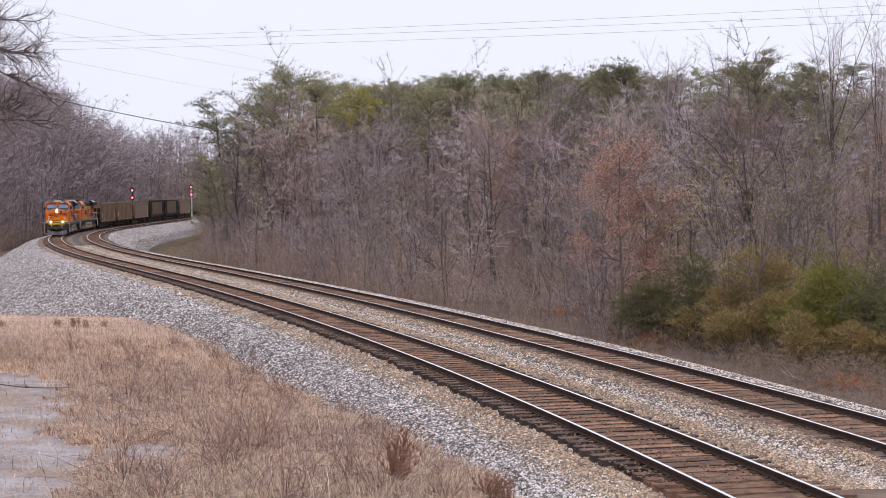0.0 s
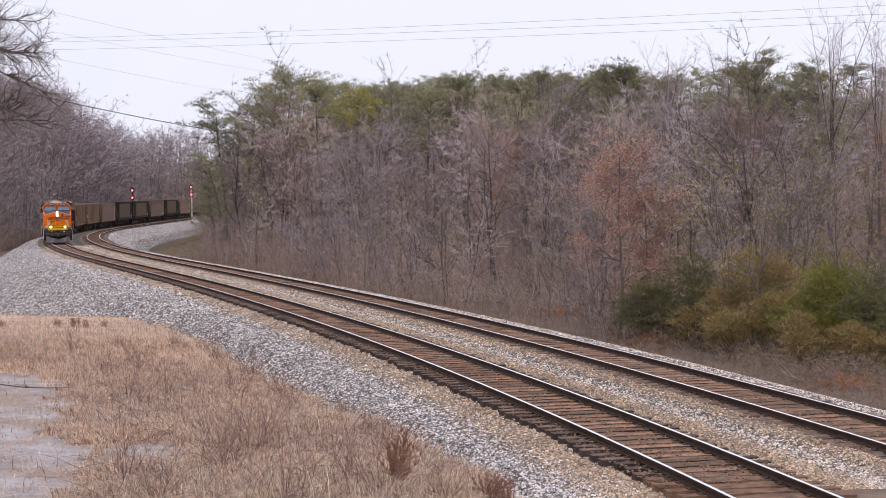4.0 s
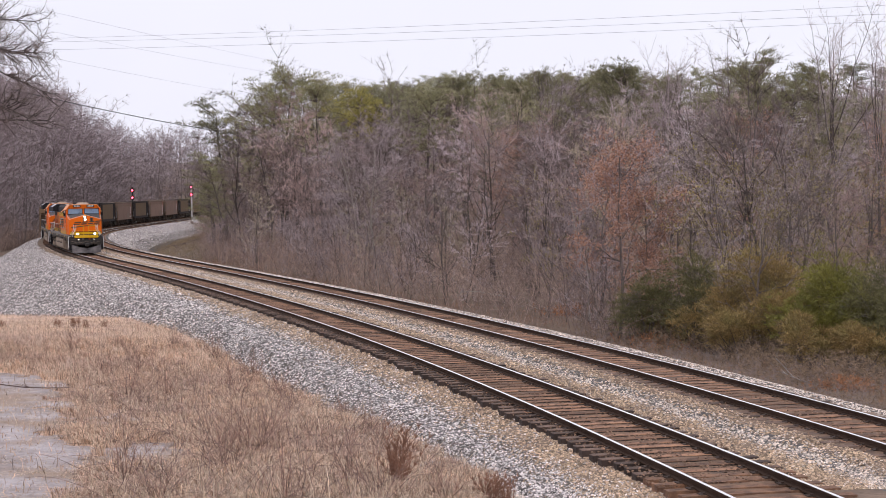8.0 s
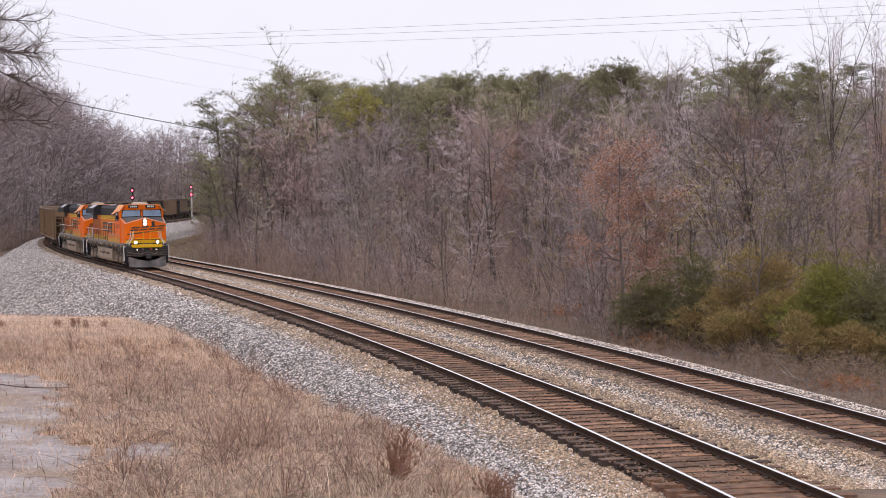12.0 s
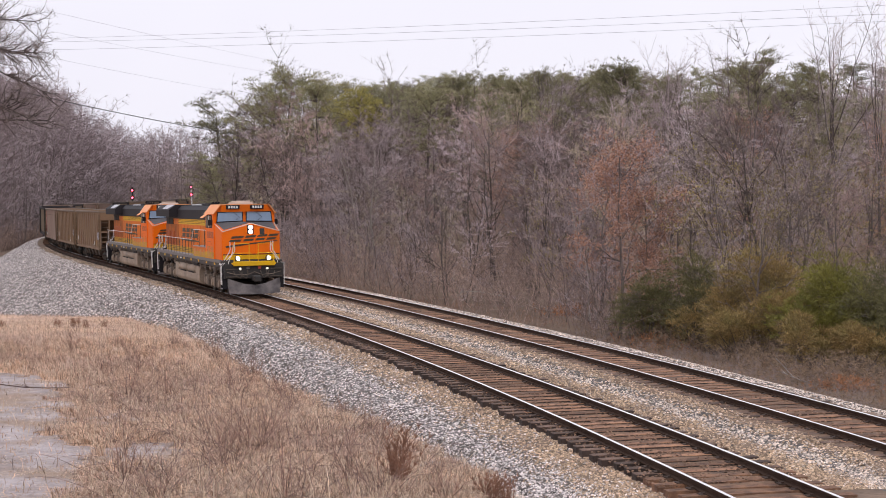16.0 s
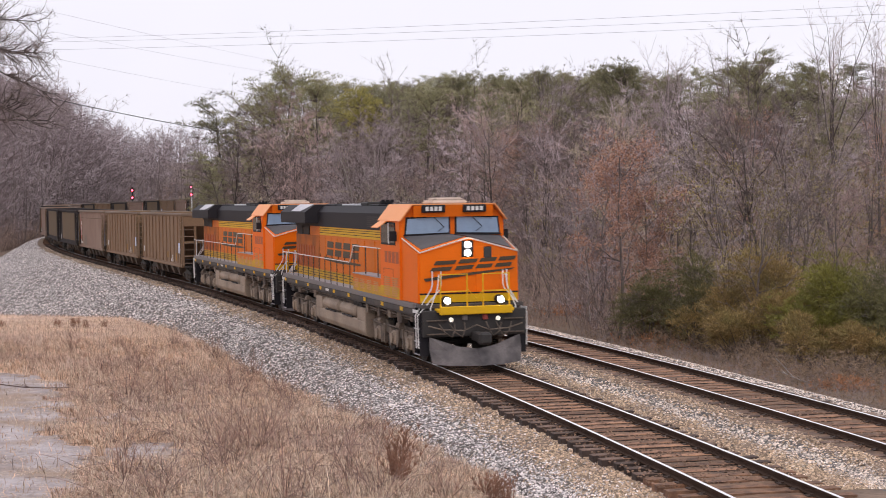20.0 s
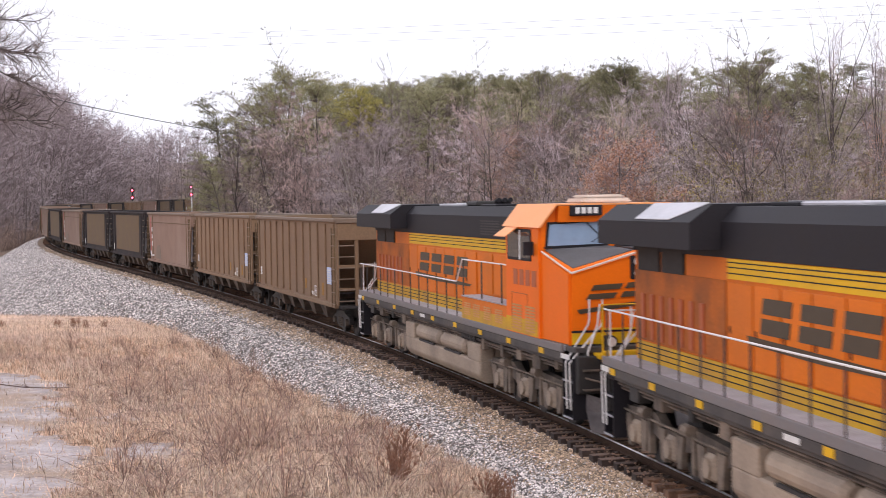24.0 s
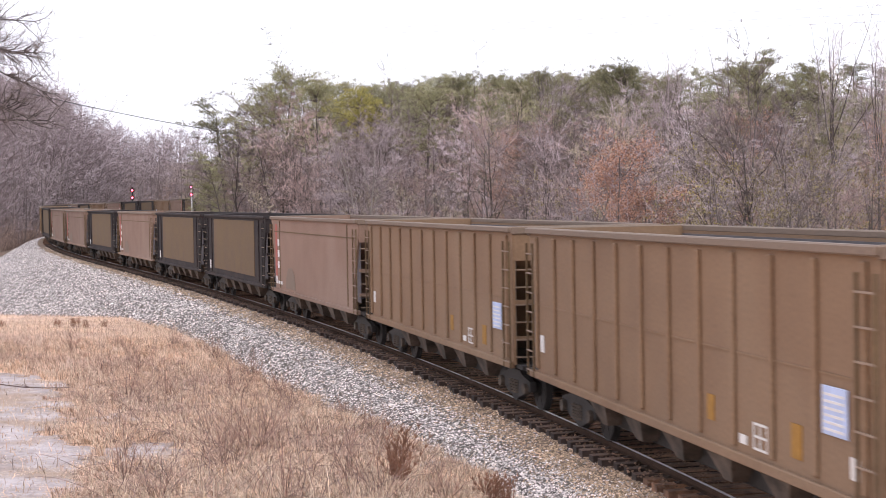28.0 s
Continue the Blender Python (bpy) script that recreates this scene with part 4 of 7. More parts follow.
# ---- locomotive ----
def locomotive(label, lit):
    loco = empty("locomotive", label, "locomotive", "coal train")
    X = lambda al: 10.85 - al

    def bx(b, a0, a1, y0, y1, z0, z1, bevel=0.0):
        box(b, X(a1), X(a0), y0, y1, z0, z1, bevel)

    def piece(name, blocks, mat, bevel=0.0, parent=None, lab=""):
        b = bmesh.new()
        for q in blocks:
            bx(b, *q, bevel)
        return part(name, b, mat, parent or loco, lab)

    # underframe, sills, walkways
    piece("underframe", [(0.95, 21.35, -1.25, 1.25, 1.2, 1.6)], M_GREASE, 0.03)
    piece("walkway", [(1.5, 21.4, -1.44, 1.44, 1.6, 1.715)], M_DECK, 0.01, lab="pale grey walkway deck")
    piece("front_platform", [(0.95, 1.497, -1.42, 1.42, 1.6, 1.70)], M_LOWSILL, 0.01)
    for y in (-1, 1):
        piece("side_sill", [(1.5, 21.4, y * 1.47 - 0.03, y * 1.47 + 0.03, 1.575, 1.72)], M_SILL, 0.008)
        piece("lower_sill", [(1.5, 21.4, y * 1.46 - 0.03, y * 1.46 + 0.03, 1.42, 1.572), (1.5, 21.4, y * 1.40 - 0.05, y * 1.40 + 0.05, 1.36, 1.43)], M_LOWSILL, 0.008, lab="sooty black lower sill")
        for k in range(9):
            a = 2.6 + k * 2.25
            piece("reflector_patch", [(a, a + 0.30, y * 1.503 - 0.004, y * 1.503 + 0.004, 1.45, 1.56)], M_YELLOW)
        piece("step_number_plate", [(12.6, 13.1, y * 1.503 - 0.004, y * 1.503 + 0.004, 1.46, 1.54)], M_WHITE)

    # nose with a peaked face and sloping top
    b = bmesh.new()
    front = [(-1.4, 1.68), (1.4, 1.68), (1.4, 3.08), (0.0, 3.46), (-1.4, 3.08)]
    back = [(-1.45, 1.68), (1.45, 1.68), (1.45, 3.44), (0.0, 3.5), (-1.45, 3.44)]
    f1 = [b.verts.new((X(1.28), y, z)) for y, z in front]
    f2 = [b.verts.new((X(2.85), y, z)) for y, z in back]
    for k in range(5):
        b.faces.new((f1[k], f1[(k + 1) % 5], f2[(k + 1) % 5], f2[k]))
    b.faces.new(f1)
    b.faces.new(f2)
    bmesh.ops.recalc_face_normals(b, faces=b.faces)
    bmesh.ops.bevel(b, geom=list(b.edges), offset=0.05, segments=2, affect="EDGES")
    part("nose", b, M_ORANGE, loco)
    for side in (-1, 1):
        b = bmesh.new()
        q = [b.verts.new(v) for v in ((X(1.42), side * 0.08, 3.462), (X(1.42), side * 1.27, 3.142), (X(2.83), side * 1.38, 3.456), (X(2.83), side * 0.08, 3.508))]
        top = bmesh.ops.extrude_face_region(b, geom=[b.faces.new(q if side < 0 else q[::-1])])
        for v in top["geom"]:
            if isinstance(v, bmesh.types.BMVert):
                v.co.z += 0.02
        part("nose_top_panel", b, M_NOSETOP, loco, "dark grey anti-glare panel")
        # the pale line along the nose's upper edge
        b = bmesh.new()
        tube(b, [(X(1.24), 0, 3.45), (X(1.24), side * 1.36, 3.07), (X(2.75), side * 1.46, 3.43)], 0.022, 5)
        part("edge_trim", b, M_CREAM, loco)
    # nose bands
    piece("nose_band", [(1.255, 1.275, -1.36, 1.36, 1.72, 1.94)], M_YELLOW)
    piece("nose_pinstripe", [(1.245, 1.262, -1.37, 1.37, 1.95, 1.99), (1.245, 1.262, -1.37, 1.37, 1.70, 1.73)], M_BLACK)
    # slanted mark on the nose: four blocks with a long underline
    for y0, w in ((-1.08, 0.56), (-0.40, 0.48), (0.18, 0.44), (0.72, 0.44)):
        lift = 0.045 * (y0 + 1.1)
        for z, shift, wide in ((2.56, 0.0, w), (2.73, 0.10, w + 0.02)):
            b = bmesh.new()
            prism(b, [(y0 + shift, z + lift), (y0 + shift + wide, z + 0.02 + lift), (y0 + shift + wide + 0.07, z + 0.125 + lift), (y0 + shift + 0.07, z + 0.105 + lift)], X(1.27), X(1.252), swap=True)
            part("front_mark_bar", b, M_MARK, loco, "dark slanted bar")
    b = bmesh.new()
    prism(b, [(-1.25, 2.38), (-0.15, 2.50), (1.28, 2.62), (1.22, 2.57), (-0.1, 2.43), (-1.2, 2.30)], X(1.27), X(1.252), swap=True)
    part("front_underline", b, M_MARK, loco)
    # cab: walls with chamfered roof
    b = bmesh.new()
    prism(b, [(-1.5, 1.68), (1.5, 1.68), (1.5, 3.93), (1.16, 4.32), (-1.16, 4.32), (-1.5, 3.93)], X(5.15), X(2.8), swap=True)
    bmesh.ops.bevel(b, geom=list(b.edges), offset=0.04, segments=2, affect="EDGES")
    part("cab", b, M_ORANGE, loco)
    b = bmesh.new()
    prism(b, [(-1.52, 3.90), (-1.56, 3.90), (-1.2, 4.36), (1.2, 4.36), (1.56, 3.90), (1.52, 3.90), (1.18, 4.33), (-1.18, 4.33)], X(5.2), X(2.62), swap=True)
    part("cab_roof", b, M_FADED, loco, "sun-faded pale orange cab roof")
    b = bmesh.new()
    prism(b, [(2.68, 4.0), (2.82, 4.0), (2.82, 4.32), (2.62, 4.32)], -1.14, 1.14)
    for v in b.verts:
        v.co.x = X(v.co.x)
    bmesh.ops.recalc_face_normals(b, faces=b.faces)
    part("cab_brow", b, M_ORANGE, loco)
    for side in (-1, 1):
        def ring(g, x0, x1):
            b = bmesh.new()
            prism(b, [(side * 0.07 + side * g, 3.52 + g), (side * 1.38 - side * g, 3.49 + g), (side * 1.33 - side * g, 4.0 - g), (side * 0.07 + side * g, 4.05 - g)], X(x0), X(x1), swap=True)
            return b
        w = part("windshield", ring(0.0, 2.80, 2.768), M_BLACK, loco)
        part("pane", ring(0.045, 2.772, 2.758), M_GLASS, w)
        b = bmesh.new()
        tube(b, [(X(2.74), side * 0.55, 4.0), (X(2.735), side * 0.55 + 0.30, 3.72), (X(2.735), side * 0.55 + 0.12, 3.60)], 0.011, 4)
        part("wiper", b, M_BLACK, w)
    piece("cab_lower_line", [(2.75, 2.79, -1.4, 1.4, 3.485, 3.515)], M_BLACK)
    for y0, y1 in ((-0.92, -0.26), (0.26, 0.92)):
        nb = piece("number_board", [(2.56, 2.70, y0, y1, 4.12, 4.33)], M_BLACK, 0.015)
        for k in range(4):
            y = y0 + 0.1 + k * 0.125
            piece("number_bar", [(2.55, 2.562, y, y + 0.085, 4.165, 4.285)], M_WHITE, parent=nb)
    b = bmesh.new()
    bx(b, 3.0, 4.1, -0.52, 0.52, 4.34, 4.46)
    bx(b, 3.1, 4.0, -0.4, 0.4, 4.46, 4.53)
    bmesh.ops.bevel(b, geom=list(b.edges), offset=0.045, segments=2, affect="EDGES")
    part("cab_cooler", b, M_CREAM, loco, "cream rounded cooler on the cab roof")
    for y in (-1, 1):
        w = piece("side_window", [(3.3, 4.95, y * 1.505 - 0.015, y * 1.505 + 0.015, 3.22, 3.86)], M_BLACK, 0.012)
        for a0, a1 in ((3.36, 3.98), (4.06, 4.88)):
            piece("pane", [(a0, a1, y * 1.518 - 0.006, y * 1.518 + 0.006, 3.28, 3.80)], M_DARKGLASS, parent=w)
        piece("mullion", [(3.99, 4.05, y * 1.525 - 0.01, y * 1.525 + 0.01, 3.24, 3.84)], M_RAILING, parent=w)
        b = bmesh.new()
        prism(b, [(y * 1.51, 3.92), (y * 1.80, 3.72), (y * 1.80, 3.70), (y * 1.51, 3.89)], X(4.95), X(4.15), swap=True)
        part("sunshade", b, M_FADED, loco)
        b = bmesh.new()
        bx(b, 3.1, 3.16, y * 1.62 - 0.1, y * 1.62 + 0.1, 3.35, 3.62)
        part("mirror", b, M_BLACK, loco)
        nb = piece("cab_number", [(3.0 + k * 0.42, 3.3 + k * 0.42, y * 1.504 - 0.003, y * 1.504 + 0.003, 2.72, 3.04) for k in range(4)], M_NUMBER)
        piece("cab_door_seam", [(3.6, 3.615, y * 1.503 - 0.004, y * 1.503 + 0.004, 1.75, 2.55), (4.7, 4.715, y * 1.503 - 0.004, y * 1.503 + 0.004, 1.75, 2.55), (3.6, 4.715, y * 1.503 - 0.004, y * 1.503 + 0.004, 2.54, 2.555)], M_NUMBER)
        piece("cab_band", [(2.95, 5.12, y * 1.503 - 0.004, y * 1.503 + 0.004, 1.74, 2.04)], M_DUSTYELLOW)
        piece("cab_louvre", [(3.1 + 0.9 * j, 3.75 + 0.9 * j, y * 1.508 - 0.006, y * 1.508 + 0.006, 1.80 + k * 0.06, 1.835 + k * 0.06) for j in (0, 1) for k in range(9)], M_LOUVRE)

    # headlamps, ditch and step lamps, nose door
    hb = piece("headlamp_box", [(1.25, 1.30, -0.19, 0.13, 2.93, 3.37)], M_BLACK, 0.015)
    for z in (3.04, 3.26):
        b = bmesh.new()
        tube(b, [(X(1.27), -0.03, z), (X(1.225), -0.03, z)], 0.088, 14)
        part("headlamp", b, M_LAMP if lit else M_RAILING, hb)
    piece("nose_door", [(1.262, 1.29, 0.2, 0.86, 1.72, 3.2)], M_ORANGE, 0.012)
    piece("nose_door_window", [(1.252, 1.27, 0.42, 0.64, 2.90, 3.20)], M_DARKGLASS, 0.02)
    for y in (-0.74, 0.74):
        b = bmesh.new()
        tube(b, [(X(1.05), y, 1.80), (X(0.82), y, 1.80)], 0.12, 14)
        d = part("ditch_lamp_housing", b, M_BLACK, loco)
        b = bmesh.new()
        tube(b, [(X(0.83), y, 1.80), (X(0.80), y, 1.80)], 0.088, 14)
        part("ditch_lamp", b, M_LAMP if lit else M_RAILING, d)
        b = bmesh.new()
        tube(b, [(X(0.9), y * 0.88, 1.30), (X(0.78), y * 0.88, 1.30)], 0.062, 12)
        part("step_lamp", b, M_LAMPLOW if lit else M_RAILING, loco)

    # front platform, pilot, plow, coupler, hoses
    piece("anticlimber", [(0.62, 1.2, -1.05, 1.05, 1.50, 1.60), (0.60, 0.68, -1.0, 1.0, 1.44, 1.66)], M_YELLOW, 0.02)
    piece("pilot", [(0.78, 0.98, -1.42, 1.42, 0.85, 1.55)], M_GREASE, 0.02)
    piece("end_plate", [(21.3, 21.42, -1.42, 1.42, 0.75, 1.6)], M_GREASE, 0.02)
    b = bmesh.new()
    for side in (-1, 1):
        rows = [[(0.12, 0.0, 0.12), (0.42, side * 0.8, 0.12), (0.62, side * 1.22, 0.16)], [(0.44, 0.0, 0.48), (0.60, side * 0.8, 0.5), (0.74, side * 1.27, 0.55)], [(0.50, 0.0, 0.54), (0.66, side * 0.5, 0.60), (0.78, side * 1.25, 0.86)]]
        g = [[b.verts.new((X(a), y, z)) for a, y, z in r] for r in rows]
        h = [[b.verts.new((X(a + 0.03), y, z)) for a, y, z in r] for r in rows]
        for i in range(2):
            for j in range(2):
                b.faces.new((g[i][j], g[i][j + 1], g[i + 1][j + 1], g[i + 1][j]))
                b.faces.new((h[i][j], h[i + 1][j], h[i + 1][j + 1], h[i][j + 1]))
        for j in range(2):
            b.faces.new((g[0][j], h[0][j], h[0][j + 1], g[0][j + 1]))
    bmesh.ops.recalc_face_normals(b, faces=b.faces)
    part("snow_plow", b, M_PLOW, loco, "worn grey steel plow")
    for a, s in ((0.8, 1), (21.35, -1)):
        b = bmesh.new()
        bx(b, min(a, a - s * 0.75), max(a, a - s * 0.75), -0.11, 0.11, 0.74, 0.98, 0.03)
        bx(b, min(a - s * 0.72, a - s * 1.08), max(a - s * 0.72, a - s * 1.08), -0.19, 0.15, 0.70, 1.02, 0.06)
        part("coupler", b, M_GREASE, loco)
        for y in (-1, 1):
            for k in range(2):
                b = bmesh.new()
                y0 = y * (0.30 + 0.28 * k)
                tube(b, [(X(a - s * 0.05), y0, 1.22), (X(a - s * 0.22), y0 + y * 0.03, 1.05), (X(a - s * 0.28), y0 + y * 0.12, 0.86), (X(a - s * 0.25), y0 + y * 0.3, 0.98), (X(a - s * 0.08), y0 + y * 0.42, 1.2)], 0.018, 5)
                part("air_hose", b, M_TRUCK, loco)

    # corner steps and their grab rails
    for a, s in ((0.95, 1), (21.4, -1)):
        for y in (-1, 1):
            st = piece("step_well", [(min(a, a + s * 0.55), max(a, a + s * 0.55), y * 1.16 - 0.02, y * 1.16 + 0.02, 0.36, 1.5)], M_BLACK)
            for z in (0.36, 0.70, 1.04, 1.36):
                piece("step_tread", [(min(a, a + s * 0.55), max(a, a + s * 0.55), y * 1.3 - 0.17, y * 1.3 + 0.17, z, z + 0.035)], M_BLACK, parent=st)
            for d in (0.0, 0.55):
                piece("step_cheek", [(a + s * d - 0.02, a + s * d + 0.02, y * 1.3 - 0.17, y * 1.3 + 0.17, 0.36, 1.5)], M_BLACK, parent=st)
            for z in (0.36, 0.70, 1.04):
                piece("tread_edge", [(min(a, a + s * 0.55), max(a, a + s * 0.55), y * 1.475 - 0.012, y * 1.475 + 0.012, z + 0.01, z + 0.04)], M_DECK, parent=st)
            for d, top in ((0.02, 0.86), (0.24, 1.04)):
                b = bmesh.new()
                tube(b, [(X(a + s * d), y * 1.5, 0.55), (X(a + s * d), y * 1.52, 1.42), (X(a + s * d), y * (top + 0.03), 2.10), (X(a + s * d), y * top, 2.22), (X(a + s * d), y * top, 2.58)], 0.019, 6)
                part("grab_rail", b, M_RAILING, loco)
            piece("end_plate_mark", [(min(a + s * 0.02, a + s * 0.5), max(a + s * 0.02, a + s * 0.5), y * 1.52 - 0.008, y * 1.52 + 0.008, 1.48, 1.57)], M_WHITE)
            b = bmesh.new()
            tube(b, [(X(a - s * 0.02), y * 1.16, 0.9), (X(a - s * 0.06), y * 1.18, 1.62), (X(a - s * 0.02), y * 0.98, 2.1), (X(a), y * 0.92, 2.5)], 0.019, 6)
            part("grab_rail", b, M_RAILING, loco)
    # lift bar and hoses on the pilot
    b = bmesh.new()
    tube(b, [(X(0.70), -1.3, 1.16), (X(0.66), -0.9, 1.05), (X(0.62), -0.35, 1.02), (X(0.6), 0.0, 1.16), (X(0.62), 0.35, 1.02), (X(0.66), 0.9, 1.05), (X(0.70), 1.3, 1.16)], 0.02, 5)
    part("lift_bar", b, M_DUST, loco)
    for y in (-1, 1):
        for z in (0.92, 1.28):
            piece("pilot_step", [(0.70, 0.8, y * 1.05 - 0.28, y * 1.05 + 0.28, z, z + 0.03)], M_TRUCK)
        piece("poling_pocket", [(0.72, 0.8, y * 0.28 - 0.07, y * 0.28 + 0.07, 1.28, 1.42)], M_REDMARK if y > 0 else M_SILL, 0.02)
    # front railing across the platform
    for y in (-1, 1):
        b = bmesh.new()
        tube(b, [(X(0.72), y * 0.95, 1.6), (X(0.72), y * 0.95, 2.5), (X(0.72), y * 0.22, 2.5), (X(0.72), y * 0.22, 1.6)], 0.022, 6)
        tube(b, [(X(0.72), y * 0.95, 2.05), (X(0.72), y * 0.22, 2.05)], 0.018, 6)
        part("front_railing", b, M_YELLOW, loco)
        b = bmesh.new()
        tube(b, [(X(21.38), y * 1.35, 1.6), (X(21.38), y * 1.35, 2.5), (X(21.38), y * 0.3, 2.5), (X(21.38), y * 0.3, 1.6)], 0.022, 6)
        part("rear_railing", b, M_RAILING, loco)
    b = bmesh.new()
    tube(b, [(X(0.66), -0.22, 2.1), (X(0.60), 0, 1.85), (X(0.66), 0.22, 2.1)], 0.014, 5)
    part("chain", b, M_YELLOW, loco)

    # long hood: orange sides, yellow bands with pinstripes, black top
    piece("hood", [(5.15, 21.05, -0.985, 0.985, 1.68, 3.6)], M_SIDE, 0.03)
    for y in (-1, 1):
        piece("upper_band", [(5.2, 16.4, y * 1.0 - 0.006, y * 1.0 + 0.006, 3.27, 3.56)], M_YELLOW)
        for z in (3.345, 3.43, 3.50):
            piece("pinstripe", [(5.2, 16.4, y * 1.009 - 0.004, y * 1.009 + 0.004, z, z + 0.016)], M_BLACK)
        piece("lower_band", [(5.2, 20.9, y * 1.002 - 0.006, y * 1.002 + 0.006, 1.70, 2.03)], M_DUSTYELLOW)
        for z in (1.79, 1.88, 1.97):
            piece("pinstripe", [(5.2, 20.9, y * 1.011 - 0.004, y * 1.011 + 0.004, z, z + 0.016)], M_BLACK)
        # doors along the hood
        for k in range(11):
            a = 9.3 + k * 1.02
            if a > 15.5:
                break
            d = piece("hood_door", [(a, a + 0.96, y * 1.004 - 0.012, y * 1.004 + 0.012, 2.06, 3.22)], M_SIDE, 0.006)
            piece("latch", [(a + 0.84, a + 0.88, y * 1.02 - 0.01, y * 1.02 + 0.01, 2.5, 2.6)], M_BLACK, parent=d)
        for k in range(3):
            a = 5.4 + k * 1.25
            piece("cabinet_door", [(a, a + 1.15, y * 1.004 - 0.012, y * 1.004 + 0.012, 2.3, 3.22)], M_SIDE, 0.006)
        # side mark: four slanted blocks over a long swoosh
        for k in range(4):
            a = 15.1 - k * 1.32
            for z, shift in ((2.58, 0.0), (2.855, 0.07)):
                b = bmesh.new()
                prism(b, [(X(a - shift), z), (X(a - shift - 1.02), z), (X(a - shift - 1.075), z + 0.215), (X(a - shift - 0.055), z + 0.215)], y * 1.024 - 0.004, y * 1.024 + 0.004)
                part("side_mark_bar", b, M_MARK, loco, "dark slanted bar")
        b = bmesh.new()
        prism(b, [(X(15.6), 2.52), (X(9.7), 2.44), (X(9.9), 2.38), (X(13.0), 2.36), (X(15.5), 2.40)], y * 1.024 - 0.004, y * 1.024 + 0.004)
        part("side_swoosh", b, M_MARK, loco)
        # equipment cabinets behind the cab, with a grey shelf and louvres
        cb = piece("side_cabinet", [(5.15, 8.9, y * 1.24 - 0.24, y * 1.24 + 0.24, 1.68, 2.22)], M_SIDE, 0.015)
        piece("shelf", [(5.15, 8.9, y * 1.24 - 0.25, y * 1.24 + 0.25, 2.222, 2.25)], M_DECK, parent=cb)
        piece("cabinet_band", [(5.2, 8.88, y * 1.483 - 0.004, y * 1.483 + 0.004, 1.72, 1.98)], M_DUSTYELLOW, parent=cb)
        for a in (5.5, 6.4, 7.3, 8.1):
            piece("louvre_panel", [(a, a + 0.55, y * 1.486 - 0.008, y * 1.486 + 0.008, 1.82 + k * 0.05, 1.85 + k * 0.05) for k in range(6)], M_LOUVRE, parent=cb)
    b = bmesh.new()
    prism(b, [(-1.02, 3.57), (1.02, 3.57), (1.02, 4.08), (0.8, 4.3), (-0.8, 4.3), (-1.02, 4.08)], X(21.05), X(5.16), swap=True)
    part("hood_top", b, M_BLACK, loco, "black upper hood")
    # wide radiator wings at the rear
    b = bmesh.new()
    prism(b, [(-1.5, 3.68), (1.5, 3.68), (1.5, 4.08), (1.15, 4.34), (-1.15, 4.34), (-1.5, 4.08)], X(21.55), X(16.6), swap=True)
    for v in b.verts:
        if v.co.x > 0 - 5.7 and abs(v.co.y) > 1.3:
            v.co.x -= 1.0
    part("radiator_wing", b, M_BLACK, loco, "black overhanging radiator housing")
    for y in (-1, 1):
        b = bmesh.new()
        q = [(X(19.4), y * 1.47, 4.11), (X(17.65), y * 1.47, 4.11), (X(16.75), y * 1.14, 4.355), (X(19.4), y * 1.14, 4.355)]
        fv = [b.verts.new(v) for v in q]
        r = bmesh.ops.extrude_face_region(b, geom=[b.faces.new(fv)])
        for v in r["geom"]:
            if isinstance(v, bmesh.types.BMVert):
                v.co.z += 0.012
        part("roof_sheet", b, M_SHEET, loco, "pale bare metal roof sheet")
        # Solid dark blocks stand for the shaded depth of the intakes.
        for a0, a1 in ((19.6, 20.75), (18.35, 19.45)):
            piece("intake_opening", [(a0, a1, y * 1.005 - 0.02, y * 1.005 + 0.02, 3.24, 3.64)], M_DARKGAP)
        piece("rear_hood_panel", [(16.5, 21.0, y * 0.995 - 0.012, y * 0.995 + 0.012, 2.06, 3.24)], M_DIRTY, lab="soot-stained orange panel")
        for k in range(7):
            a = 17.4 + k * 0.5
            piece("rear_grille_slat", [(a, a + 0.16, y * 1.018 - 0.02, y * 1.018 + 0.02, 2.1, 2.85)], M_NUMBER)
    # roof gear
    piece("exhaust_stack", [(11.6, 12.6, -0.35, 0.35, 4.3, 4.42)], M_GREASE, 0.03)
    for a0, a1, y, z in ((13.0, 14.9, 0.0, 4.36), (6.2, 8.0, 0.2, 4.37), (8.6, 9.9, -0.2, 4.35), (15.2, 16.3, 0.1, 4.36)):
        piece("roof_hatch", [(a0, a1, y - 0.5, y + 0.5, 4.29, z)], M_SHEET if a0 == 13.0 else M_BLACK, 0.02)
    piece("side_vent", [(7.2, 8.8, -1.03, -1.018, 3.65 + 0.06 * k, 3.68 + 0.06 * k) for k in range(6)], M_GREASE)
    b = bmesh.new()
    for y in (-0.15, 0.0, 0.15):
        tube(b, [(X(10.6), y, 4.42), (X(10.25), y, 4.44)], [0.03, 0.06], 8)
    bx(b, 10.4, 10.5, -0.2, 0.2, 4.28, 4.42)
    part("horn", b, M_BLACK, loco)

    # walkway railings
    for y in (-1, 1):
        b = bmesh.new()
        tube(b, [(X(21.3), y * 1.47, 2.54), (X(9.4), y * 1.47, 2.54), (X(8.85), y * 1.47, 3.08), (X(5.2), y * 1.44, 3.08)], 0.017, 6)
        part("handrail", b, M_RAILING, loco)
        for k in range(13):
            a = 9.4 + k * 0.98
            b = bmesh.new()
            tube(b, [(X(a), y * 1.47, 1.68), (X(a), y * 1.47, 2.54)], 0.016, 5)
            part("stanchion", b, M_LOWSILL, loco)
